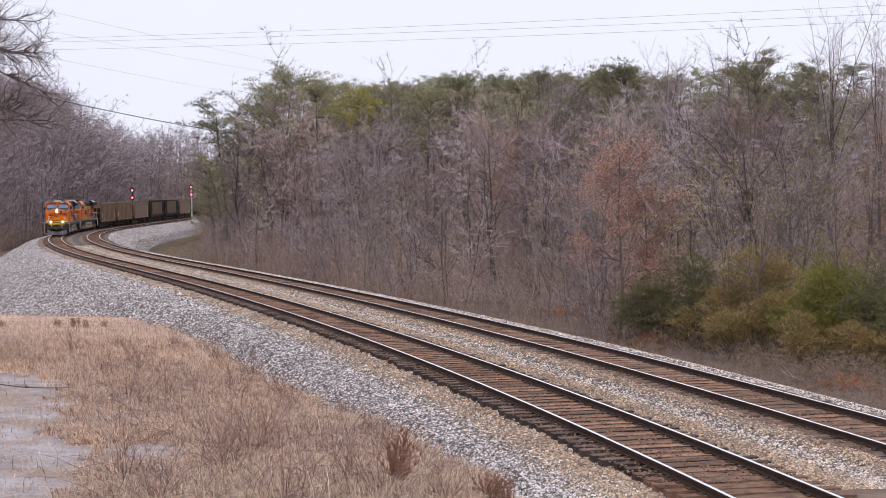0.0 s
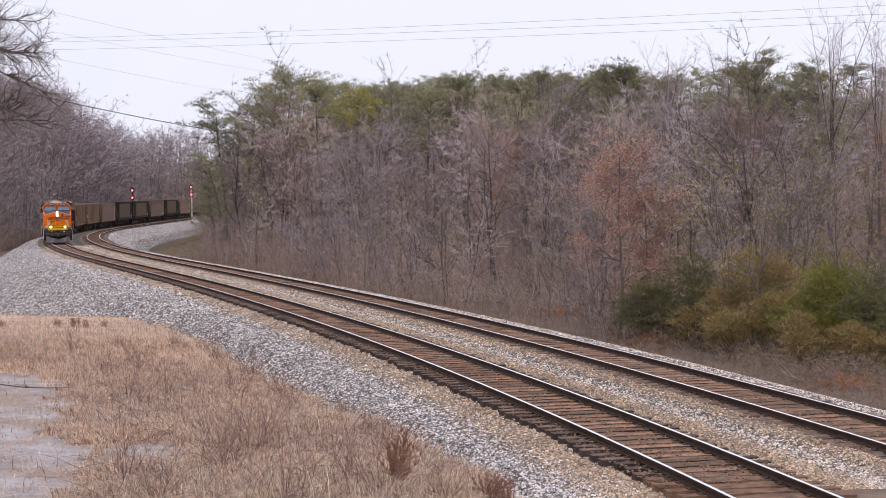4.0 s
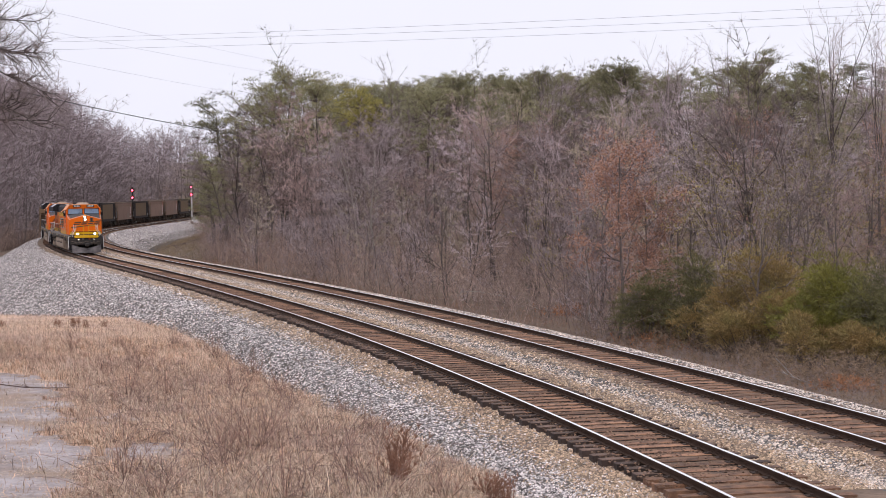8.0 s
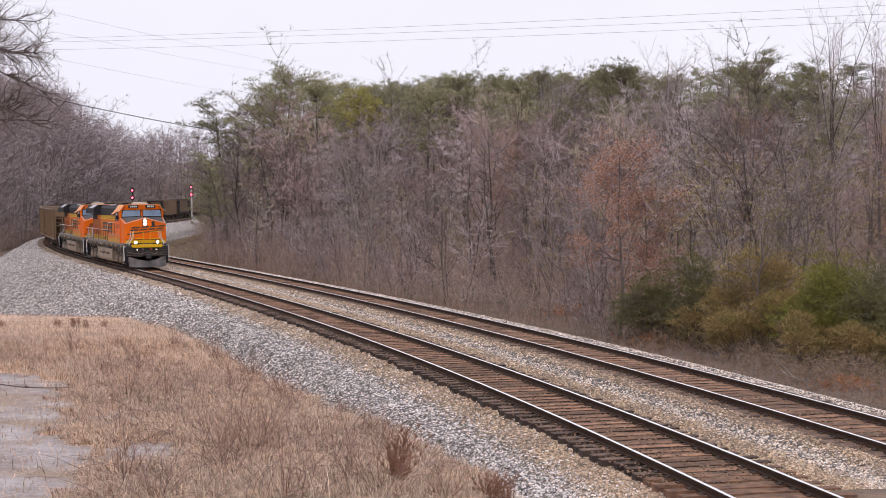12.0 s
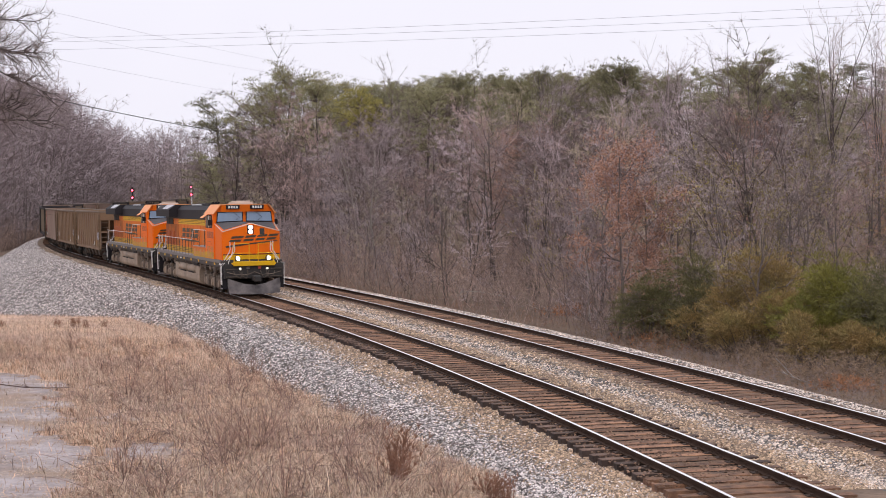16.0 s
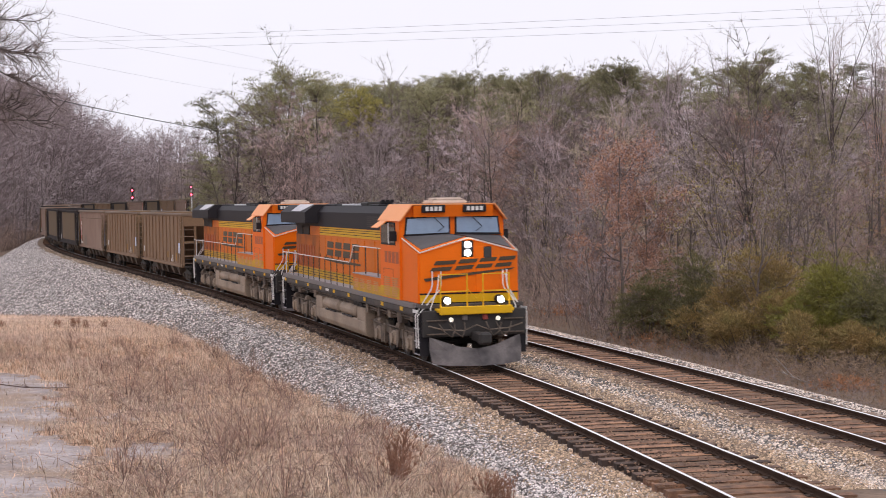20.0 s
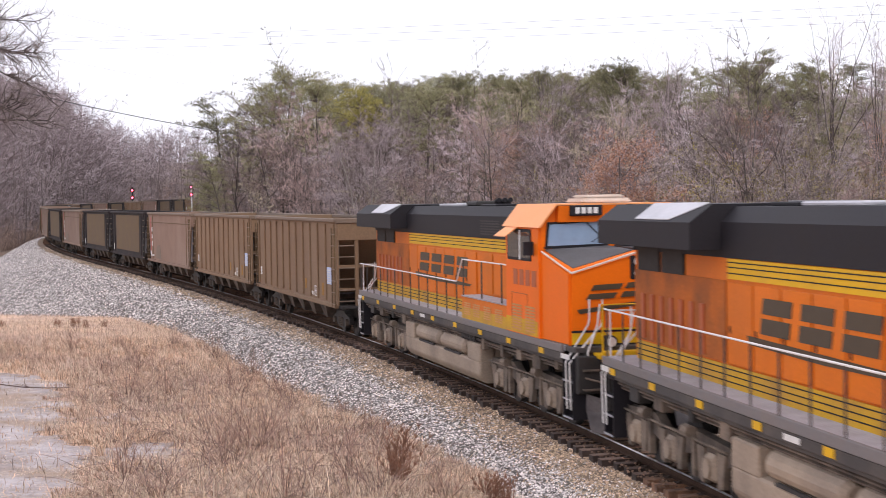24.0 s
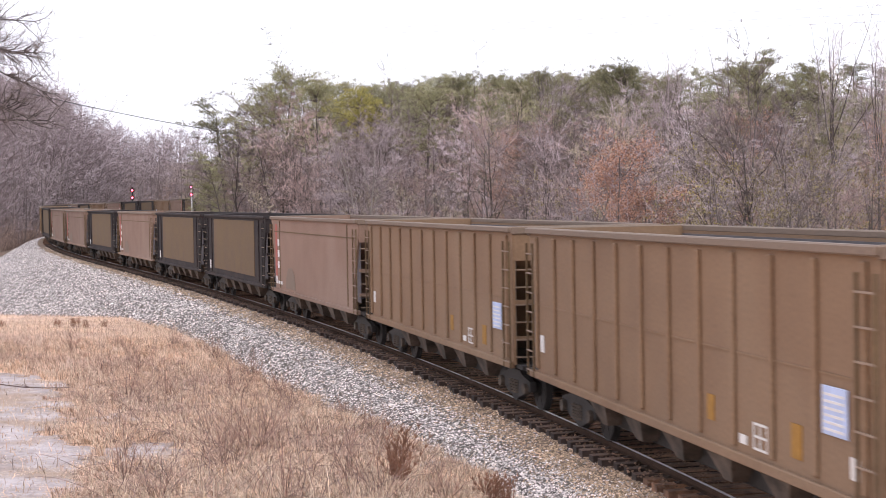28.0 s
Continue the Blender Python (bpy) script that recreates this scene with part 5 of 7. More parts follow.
        for a in (5.6, 7.2, 8.8):
            b = bmesh.new()
            tube(b, [(X(a), y * 1.46, 2.2), (X(a), y * 1.46, 3.08)], 0.019, 5)
            part("stanchion", b, M_LOWSILL, loco)

    # fuel tank with air reservoirs
    b = bmesh.new()
    prism(b, [(-1.28, 0.30), (1.28, 0.30), (1.42, 0.48), (1.42, 0.80), (1.05, 0.86), (1.05, 1.2), (-1.05, 1.2), (-1.05, 0.86), (-1.42, 0.80), (-1.42, 0.48)], X(15.2), X(7.6), swap=True)
    bmesh.ops.bevel(b, geom=list(b.edges), offset=0.03, segments=1, affect="EDGES")
    tank = part("fuel_tank", b, M_TANK, loco)
    for y in (-1, 1):
        for a0, a1 in ((14.2, 15.2), (7.6, 8.7)):
            piece("tank_end", [(a0, a1, y * 1.24 - 0.18, y * 1.24 + 0.18, 0.78, 1.2)], M_TANK, 0.03, tank)
        for a0, a1 in ((11.55, 13.95), (9.0, 11.25)):
            b = bmesh.new()
            tube(b, [(X(a0), y * 1.25, 1.02), (X(a0 + 0.08), y * 1.25, 1.02), (X(a1 - 0.08), y * 1.25, 1.02), (X(a1), y * 1.25, 1.02)], [0.12, 0.2, 0.2, 0.12], 14)
            part("air_reservoir", b, M_TANK, tank)
        # Dark strips stand for the shaded recess below the reservoirs.
        for a0, a1 in ((9.4, 10.9), (12.0, 13.6)):
            piece("tank_slot", [(a0, a1, y * 1.40 - 0.03, y * 1.40 + 0.03, 0.80, 0.84)], M_DARKGAP, 0.0, tank)
        piece("cooling_fins", [(8.0 + 0.1 * k, 8.05 + 0.1 * k, y * 1.3 - 0.13, y * 1.3 + 0.13, 1.22, 1.36) for k in range(12)], M_GREASE)

    # pipes, boxes and brackets hung below the sill
    r = random.Random(77)
    for y in (-1, 1):
        for z, y0 in ((1.30, 1.36), (1.22, 1.30)):
            b = bmesh.new()
            tube(b, [(X(1.7), y * y0, z), (X(6.0), y * y0, z - 0.03), (X(12.0), y * y0, z + 0.01), (X(21.0), y * y0, z)], 0.028, 6)
            part("air_pipe", b, M_TRUCK, loco)
        for k in range(14):
            a = 1.9 + 1.36 * k + r.uniform(-0.2, 0.2)
            if 7.4 < a < 15.2:
                continue
            h = r.uniform(0.12, 0.3)
            piece("underframe_box", [(a, a + r.uniform(0.15, 0.5), y * 1.30 - 0.1, y * 1.30 + 0.1, 1.36 - h, 1.38)], r.choice((M_TRUCK, M_DUST, M_GREASE)), 0.02)

    # three-axle trucks
    wheels = []
    for mid in (4.75, 18.4):
        tb = bmesh.new()
        for y in (-1, 1):
            prism(tb, [(X(mid - 2.75), 0.72), (X(mid - 2.55), 0.92), (X(mid - 0.9), 0.98), (X(mid - 0.5), 0.80), (X(mid + 0.5), 0.80), (X(mid + 0.9), 0.98), (X(mid + 2.55), 0.92), (X(mid + 2.75), 0.72), (X(mid + 2.4), 0.60), (X(mid + 0.9), 0.62), (X(mid + 0.4), 0.52), (X(mid - 0.4), 0.52), (X(mid - 0.9), 0.62), (X(mid - 2.4), 0.60)], y * 1.12 - 0.08, y * 1.12 + 0.08)
        truck = part("truck_frame", tb, M_TRUCK, loco)
        for y in (-1, 1):
            for d in (-1.85, 0, 1.85):
                b = bmesh.new()
                bx(b, mid + d - 0.2, mid + d + 0.2, y * 1.17 - 0.1, y * 1.17 + 0.1, 0.34, 0.74, 0.05)
                tube(b, [(X(mid + d), y * 1.25, 0.53), (X(mid + d), y * 1.32, 0.53)], 0.15, 12)
                part("axle_box", b, M_TANK, truck)
                for e in (-1, 1):
                    b = bmesh.new()
                    prism(b, [(X(mid + d + e * 0.28), 0.80), (X(mid + d + e * 0.62), 0.80), (X(mid + d + e * 0.50), 0.30), (X(mid + d + e * 0.30), 0.27)], y * 1.19 - 0.05, y * 1.19 + 0.05)
                    part("pedestal", b, M_DUST, truck)
                for e in (-0.34, 0.34):
                    b = bmesh.new()
                    springs(b, X(mid + d + e), y * 1.12, 0.40, 0.62, 0.075)
                    part("spring", b, M_GREASE, truck)
            for d in (-1.1, 1.1):
                b = bmesh.new()
                tube(b, [(X(mid + d), y * 1.27, 0.95), (X(mid + d + 0.3), y * 1.27, 0.95)], 0.1, 8)
                bx(b, mid + d - 0.06, mid + d + 0.06, y * 1.2 - 0.05, y * 1.2 + 0.05, 0.3, 0.9)
                part("brake_cylinder", b, M_DUST, truck)
            b = bmesh.new()
            tube(b, [(X(mid - 2.6), y * 1.26, 0.86), (X(mid), y * 1.27, 0.87), (X(mid + 2.6), y * 1.26, 0.86)], 0.02, 5)
            part("sand_pipe", b, M_DUST, truck)
        for d in (-1.85, 0, 1.85):
            wheels.append((wheelset(0.53, loco, X(mid + d)), 0.53))
    return loco, wheels


# ---- coal hopper cars ----
def hopper_car(label, kind):
    car = empty("hopper_car", label, "hopper car", "coal train")
    skin = {"tan": M_CAR_TAN, "pink": M_CAR_PINK, "dark": M_CAR_DARK}[kind]
    L, W, z0, z1 = 7.45, 1.58, 1.06, 3.88

    def piece(name, blocks, mat, bevel=0.0, parent=None, lab=""):
        b = bmesh.new()
        for q in blocks:
            box(b, *q, bevel)
        return part(name, b, mat, parent or car, lab)

    def pieces(name, blocks, mat):
        for q in blocks:
            piece(name, [q], mat)

    for y in (-1, 1):
        b = bmesh.new()
        outline = [(-L + 0.75, z0), (L - 0.75, z0), (L - 0.62, 2.0), (L - 0.02, 3.3), (L, z1), (-L, z1), (-L + 0.02, 3.3), (-L + 0.62, 2.0)] if kind != "tan" else [(-L + 0.55, z0), (L - 0.0, z0), (L, z1), (-L, z1), (-L + 0.02, 3.3), (-L + 0.55, 2.1)]
        prism(b, outline, y * W - 0.03, y * W + 0.03)
        part("side_sheet", b, skin, car)
        if kind == "dark":
            piece("side_panel", [(-5.1, 5.0, y * (W + 0.04) - 0.012, y * (W + 0.04) + 0.012, 1.35, 3.68)], M_CAR_PANEL, 0.01, lab="rusty tan dusted side panel")
        ribs = {"tan": 12, "pink": 2, "dark": 14}[kind]
        for k in range(ribs):
            x = -L + 0.62 + (2 * L - 1.0) * k / (ribs - 1)
            if kind == "tan":
                piece("side_rib", [(x - 0.07, x + 0.07, y * (W + 0.055) - 0.035, y * (W + 0.055) + 0.035, z0 + 0.12, z1 - 0.16)], skin, 0.02)
            elif kind == "dark" and (x < -5.2 or x > 5.1):
                piece("side_rib", [(x - 0.05, x + 0.05, y * (W + 0.05) - 0.03, y * (W + 0.05) + 0.03, z0 + 0.12, z1 - 0.16)], skin, 0.015)
            elif kind == "pink":
                piece("panel_seam", [(x * 0.84 - 0.03, x * 0.84 + 0.03, y * (W + 0.04) - 0.015, y * (W + 0.04) + 0.015, z0 + 0.1, z1 - 0.15)], M_CAR_PANEL)
        if kind == "pink":
            piece("panel_seam", [(-L + 0.6, L - 0.6, y * (W + 0.036) - 0.01, y * (W + 0.036) + 0.01, 3.30, 3.34)], M_CAR_PANEL)
            piece("red_stripe", [(-6.65, -6.35, y * (W + 0.035) - 0.005, y * (W + 0.035) + 0.005, 1.6, 3.6)], M_REDMARK)
            for k in range(3):
                piece("mark_bar", [(-6.2, -5.75, y * (W + 0.036) - 0.005, y * (W + 0.036) + 0.005, 2.75 - 0.42 * k, 3.02 - 0.42 * k)], M_WHITE)
            pieces("mark_bar", [(-6.6, -6.3, y * (W + 0.044) - 0.004, y * (W + 0.044) + 0.004, 1.3, 1.6), (-6.1, -5.3, y * (W + 0.044) - 0.004, y * (W + 0.044) + 0.004, 1.3, 1.42)], M_WHITE)
            b = bmesh.new()
            prism(b, [(-4.6, 1.2), (-2.7, 1.2), (-2.9, 1.75), (-3.4, 2.0), (-4.1, 1.95), (-4.5, 1.6)], y * (W + 0.036) - 0.004, y * (W + 0.036) + 0.004)
            part("worn_patch", b, M_CHORD, car, "pale worn paint patch")
        elif kind == "tan":
            piece("mid_seam", [(-L + 0.6, L - 0.02, y * (W + 0.036) - 0.008, y * (W + 0.036) + 0.008, 2.40, 2.425)], skin)
            sign = piece("identity_panel", [(6.0, 6.65, y * (W + 0.05) - 0.01, y * (W + 0.05) + 0.01, 1.72, 2.28)], M_DECAL, 0.006, lab="pale blue panel with unreadable rows")
            for k in range(6):
                piece("row_bar", [(6.05, 6.58, y * (W + 0.062) - 0.003, y * (W + 0.062) + 0.003, 1.77 + 0.08 * k, 1.80 + 0.08 * k)], M_WHITE, parent=sign)
            yy = (y * (W + 0.04) - 0.006, y * (W + 0.04) + 0.006)
            piece("mark_bar", [(3.45, 3.7, *yy, 1.24, 1.36)], M_WHITE)
            piece("mark_frame", [(3.92, 4.38, *yy, 1.22, 1.25), (3.92, 4.38, *yy, 1.38, 1.41), (3.92, 4.38, *yy, 1.54, 1.57), (3.92, 3.95, *yy, 1.22, 1.57), (4.35, 4.38, *yy, 1.22, 1.57), (4.12, 4.15, *yy, 1.22, 1.57)], M_WHITE)
            pieces("mark_bar", [(-6.65, -6.4, y * (W + 0.04) - 0.006, y * (W + 0.04) + 0.006, 1.52, 1.84), (6.7, 6.95, y * (W + 0.04) - 0.006, y * (W + 0.04) + 0.006, 1.30, 1.55)], M_WHITE)
            pieces("ochre_bar", [(5.1, 5.4, y * (W + 0.038) - 0.006, y * (W + 0.038) + 0.006, 1.3, 1.72), (2.3, 2.55, y * (W + 0.038) - 0.006, y * (W + 0.038) + 0.006, 1.4, 1.75)], M_OCHRE)
        else:
            piece("mark_bar", [(-6.4, -6.1, y * (W + 0.04) - 0.006, y * (W + 0.04) + 0.006, 1.3, 1.7)], M_WHITE)
        piece("top_chord", [(-L, L, y * (W + 0.04) - 0.08, y * (W + 0.04) + 0.06, z1 - 0.10, z1 + 0.02)], M_CHORD if kind != "dark" else M_CAR_DARK, 0.02)
        piece("side_sill", [(-L + 0.1, L - 0.05, y * (W + 0.03) - 0.07, y * (W + 0.03) + 0.05, z0 - 0.08, z0 + 0.06)], skin, 0.015)
        # ladders at both ends
        for e in (-1, 1):
            x = e * (L - 0.25)
            ld = piece("corner_ladder", [(x - 0.24, x - 0.21, y * (W + 0.1) - 0.02, y * (W + 0.1) + 0.02, 1.0, 3.6), (x + 0.21, x + 0.24, y * (W + 0.1) - 0.02, y * (W + 0.1) + 0.02, 1.0, 3.6)], M_DARKGAP if kind == "dark" else M_CAR_PANEL)
            for k in range(7):
                piece("rung", [(x - 0.24, x + 0.24, y * (W + 0.11) - 0.012, y * (W + 0.11) + 0.012, 1.1 + k * 0.38, 1.125 + k * 0.38)], M_RUNG, parent=ld)
    # sloping end sheets inside, deck and end posts
    for e in (-1, 1):
        b = bmesh.new()
        q = [(e * L, z1), (e * (L - 0.05), 3.2), (e * (L - 2.6), 1.35), (e * (L - 2.7), 1.35), (e * (L - 0.12), 3.2), (e * (L - 0.07), z1)]
        prism(b, q, -W, W)
        part("end_slope_sheet", b, skin, car)
        piece("end_chord", [(e * L - 0.07, e * L + 0.07, -W - 0.06, W + 0.06, z1 - 0.14, z1 + 0.025)], M_CHORD if kind != "dark" else M_CAR_DARK, 0.02)
        piece("end_top_sheet", [(e * L - 0.03, e * L + 0.03, -W, W, 3.2, z1 - 0.1)], skin)
        piece("end_deck", [(e * (L + 0.12) - 0.65, e * (L + 0.12) + 0.2, -W + 0.05, W - 0.05, 0.98, 1.06)], M_DARKGAP)
        for y in (-0.95, 0.95):
            piece("end_post", [(e * (L - 0.05) - 0.06, e * (L - 0.05) + 0.06, y - 0.06, y + 0.06, 1.05, 3.3)], skin, 0.01)
        for z in (1.55, 2.3):
            piece("end_beam", [(e * (L - 0.05) - 0.04, e * (L - 0.05) + 0.04, -W, W, z, z + 0.09)], skin)
        for k in range(6):
            piece("end_rung", [(e * (L + 0.03) - 0.015, e * (L + 0.03) + 0.015, -W + 0.02, -W + 0.55, 1.2 + k * 0.36, 1.23 + k * 0.36)], M_RUNG)
        b = bmesh.new()
        box(b, min(e * (L - 0.1), e * (L + 0.72)), max(e * (L - 0.1), e * (L + 0.72)), -0.1, 0.1, 0.76, 0.98, 0.03)
        box(b, min(e * (L + 0.45), e * (L + 0.78)), max(e * (L + 0.45), e * (L + 0.78)), -0.17, 0.14, 0.72, 1.0, 0.05)
        part("coupler", b, M_GREASE, car)
    piece("hopper_floor", [(-L + 2.6, L - 2.6, -W + 0.02, W - 0.02, 1.3, 1.36)], M_INSIDE)
    for y in (-1, 1):
        piece("inner_lining", [(-L + 0.05, L - 0.05, y * (W - 0.045) - 0.01, y * (W - 0.045) + 0.01, 1.36, z1 - 0.15)], M_INSIDE)
    for x in (-4.2, -1.4, 1.4, 4.2):
        b = bmesh.new()
        tube(b, [(x, -W + 0.03, 3.45), (x, W - 0.03, 3.45)], 0.06, 6)
        part("cross_brace", b, M_INSIDE, car)
    piece("centre_sill", [(-L, L, -0.2, 0.2, 0.82, 1.3)], M_GREASE)
    # Dark block added to stop light and view between the chutes.
    piece("underframe", [(-4.6, 4.6, -0.95, 0.95, 0.40, 1.28)], M_GREASE, 0.03)
    # discharge chutes below the floor
    for k in range(5):
        x = -3.9 + k * 1.95
        for y in (-1, 1):
            b = bmesh.new()
            r0 = [b.verts.new(v) for v in ((x - 0.85, y * 0.22, 1.3), (x + 0.85, y * 0.22, 1.3), (x + 0.85, y * 1.5, 1.3), (x - 0.85, y * 1.5, 1.3))]
            r1 = [b.verts.new(v) for v in ((x - 0.16, y * 0.35, 0.46), (x + 0.16, y * 0.35, 0.46), (x + 0.16, y * 1.2, 0.46), (x - 0.16, y * 1.2, 0.46))]
            for j in range(4):
                b.faces.new((r0[j], r0[(j + 1) % 4], r1[(j + 1) % 4], r1[j]))
            b.faces.new(r1)
            bmesh.ops.recalc_face_normals(b, faces=b.faces)
            part("discharge_chute", b, M_CHUTE, car)
    wheels = []
    for mid in (-5.85, 5.85):
        tb = bmesh.new()
        for y in (-1, 1):
            prism(tb, [(mid - 1.15, 0.42), (mid - 1.1, 0.62), (mid - 0.55, 0.72), (mid - 0.4, 0.80), (mid + 0.4, 0.80), (mid + 0.55, 0.72), (mid + 1.1, 0.62), (mid + 1.15, 0.42), (mid + 0.85, 0.40), (mid + 0.4, 0.24), (mid - 0.4, 0.24), (mid - 0.85, 0.40)], y * 1.05 - 0.07, y * 1.05 + 0.07)
        box(tb, mid - 0.2, mid + 0.2, -1.05, 1.05, 0.5, 0.8)
        truck = part("truck_frame", tb, M_GREASE, car)
        for y in (-1, 1):
            b = bmesh.new()
            for d in (-0.18, 0, 0.18):
                springs(b, mid + d, y * 1.13, 0.32, 0.56, 0.07)
            part("spring_set", b, M_TRUCK, truck)
            for d in (-0.89, 0.89):
                b = bmesh.new()
                tube(b, [(mid + d, y * 1.1, 0.46), (mid + d, y * 1.2, 0.46)], 0.12, 10)
                part("bearing_cap", b, M_TRUCK, truck)
        for d in (-0.89, 0.89):
            wheels.append((wheelset(0.455, car, mid + d), 0.455))
    return car, wheels


LOCOS = [locomotive("orange, black and yellow diesel locomotive leading the train", True), locomotive("dusty orange and black second diesel locomotive, coupled behind", False)]
CAR_ORDER = "tan tan pink dark dark pink dark pink pink dark tan dark pink dark tan pink dark dark tan pink dark dark".split()
LABELS = {"tan": "dusty tan ribbed steel coal hopper car, empty", "pink": "faded red-brown smooth-sided coal hopper car with white marks", "dark": "black coal hopper car with rusty tan side panels"}
CARS = [hopper_car(LABELS[k], k) for k in CAR_ORDER]


# ---- single trees and shrubs of the wood's edge ----
rnd = random.Random(21)
for x, y, lat, z in spots_in(rnd, 56, -50, 70, 34, 260, lambda s, lat, x, y: inner_side(s, lat, x, y, 5.0, 9) and x / y < 0.115, 1.8):
    plant(shrub, x, y, rnd.uniform(2.4, 5.0), 5, rnd, z)
for x, y, lat, z in spots_in(rnd, 26, -90, -40, 130, 300, lambda s, lat, x, y: -17 < lat < -11.5 and x / y > -0.31, 2.0):
    plant(shrub, x, y, rnd.uniform(2.5, 5.5), 5, rnd, z)


def at_bearing(b, y):
    return b * y, y


x, y = at_bearing(-0.056, 136)
plant(ypine, x, y, EYE.z + y * 0.070 - float(ground_height([x], [y])[0]), 15, rnd)
for b, y, up in ((-0.137, 170, 0.064), (-0.125, 165, 0.074), (-0.110, 160, 0.080), (-0.098, 150, 0.080), (-0.075, 140, 0.074), (-0.064, 150, 0.075), (-0.143, 160, 0.032), (-0.1455, 150, 0.014), (0.203, 95, 0.084), (0.236, 90, 0.080), (0.122, 110, 0.082)):
    x, y = at_bearing(b, y)
    plant(pines, x, y, EYE.z + y * up - float(ground_height([x], [y])[0]), 15, rnd)
for b, y, up, kinds, base in ((0.110, 61, 0.046, rusty, 10), (0.127, 63, 0.016, rusty, 10), (0.275, 84, 0.052, rusty, 10), (0.052, 115, 0.05, rusty, 10), (0.195, 92, 0.058, rusty, 10),
                              (0.178, 58, 0.033, mossy, 10), (0.221, 60, 0.028, mossy, 10), (0.195, 54, 0.012, mossy, 10), (0.066, 72, 0.015, mossy, 10), (0.262, 62, 0.022, mossy, 10), (0.164, 66, 0.005, mossy, 10), (0.206, 66, 0.012, mossy, 10), (0.238, 64, 0.004, mossy, 10), (0.285, 60, 0.012, mossy, 10), (0.150, 72, 0.02, mossy, 10), (0.25, 70, 0.03, mossy, 10), (0.09, 74, -0.004, mossy, 10), 
                              (-0.134, 148, 0.040, bare, 12), (-0.126, 142, 0.052, bare, 12), (-0.118, 150, 0.058, bare, 12), (-0.108, 138, 0.048, bare, 12), (-0.103, 152, 0.086, bare, 12), (-0.092, 140, 0.060, bare, 12), (-0.084, 132, 0.066, bare, 12), (-0.076, 128, 0.045, bare, 12), (-0.068, 130, 0.058, bare, 12), (-0.058, 122, 0.05, bare, 12), (-0.088, 146, 0.080, bare, 12), (-0.047, 120, 0.06, bare, 12),
                              (-0.041, 98, 0.048, pale, 12), (-0.052, 112, 0.05, pale, 12), (0.124, 92, 0.075, pale, 12), (0.133, 88, 0.07, pale, 12), (0.112, 95, 0.072, pale, 12)):
    x, y = at_bearing(b, y)
    plant(kinds, x, y, EYE.z + y * up - float(ground_height([x], [y])[0]), base, rnd)

# tall open tree standing over the wood, and thin crowns on the skyline
def open_tree(label, seed, height, stems, fork):
    """A leafless tree whose few long stems part widely from a fork."""
    r = random.Random(seed)
    wood, crown = [], []
    trunk = bent(r, Vector((0, 0, -0.3)), Vector((0, 0, 1)), height * fork, 0.10, 0.06, 5, 0.03, 0.05, 7, wood)
    for i in range(stems):
        top = trunk[-1][0] - Vector((0, 0, height * r.uniform(0, 0.12)))
        a = 6.283 * (i + r.uniform(-0.3, 0.3)) / stems
        lean = r.uniform(0.08, 0.5)
        stem = bent(r, top, Vector((math.cos(a) * math.sin(lean), math.sin(a) * math.sin(lean), math.cos(lean))), height * (1 - fork) * r.uniform(0.75, 1.08), 0.036, 0.009, 8, 0.07, 0.03, 5, wood)
        for j in range(20):
            q = stem[r.randint(2, 8)]
            bough = bent(r, q[0], away(r, q[1], r.uniform(0.4, 0.9)), height * r.uniform(0.05, 0.13), 0.011, 0.005, 3, 0.2, 0.05, 3, wood if j < 3 else crown)
            for _ in range(9):
                c = bough[r.randint(1, 3)]
                crown.append((c[0], c[0] + away(r, c[1], r.uniform(0.3, 0.9)) * height * r.uniform(0.015, 0.04), 0.007, 0, 1))
    t = tree_thing("bare_tree", label, "tree", "bare woodland trees", cones(wood), cones(crown), M_BARK, M_TWIG, ([], []))
    USED.add(t)
    return t


open_trees = [open_tree("tall open leafless tree rising above the wood", 91, 15, 7, 0.5), open_tree("slim open leafless tree above the pines", 93, 15, 4, 0.6)]
for i, (b, y, up, pick) in enumerate(((0.249, 82, 0.129, 0), (0.178, 95, 0.109, 1), (0.277, 80, 0.112, 0), (0.150, 100, 0.102, 0), (0.138, 102, 0.098, 1), (-0.095, 150, 0.087, 0), (0.071, 122, 0.089, 0), (0.295, 82, 0.100, 1))):
    x, y = at_bearing(b, y)
    z = float(ground_height([x], [y])[0])
    m = Matrix.Translation((x, y, z)) @ Matrix.Rotation(1.1 * i, 4, "Z") @ Matrix.Rotation(rnd.gauss(0, 0.04), 4, "X")
    if i < 2:
        t = open_trees[pick]
        t.matrix_basis = m
    else:
        t = copy_thing(open_trees[pick], m)
    k = (EYE.z + y * up - z) / 15
    t.scale = (k, k, k)

# the big tree on the camera's side, its limbs reaching into the sky
r = random.Random(95)
wood, crown = [], []
stem = bent(r, Vector((0, 0, -0.3)), Vector((0.02, 0, 1)).normalized(), 14, 0.24, 0.05, 9, 0.03, 0.05, 8, wood)
reach = [(7.9, (1, -0.1, 0.04), 5.0), (7.6, (1, 0.2, 0.12), 4.4), (9.5, (1, 0.0, 0.02), 5.0), (9.9, (1, -0.2, 0.03), 4.7), (10.2, (1, 0.2, 0.02), 5.0), (10.6, (1, -0.1, 0.03), 4.6), (9.7, (1, 0.4, 0.05), 4.6), (10.9, (1, 0.2, 0.0), 4.6)]
reach += [(r.uniform(6.5, 13), (r.uniform(-1, 0.1), r.uniform(-1, 1), r.uniform(0.0, 0.6)), r.uniform(2.5, 4.5)) for _ in range(13)]
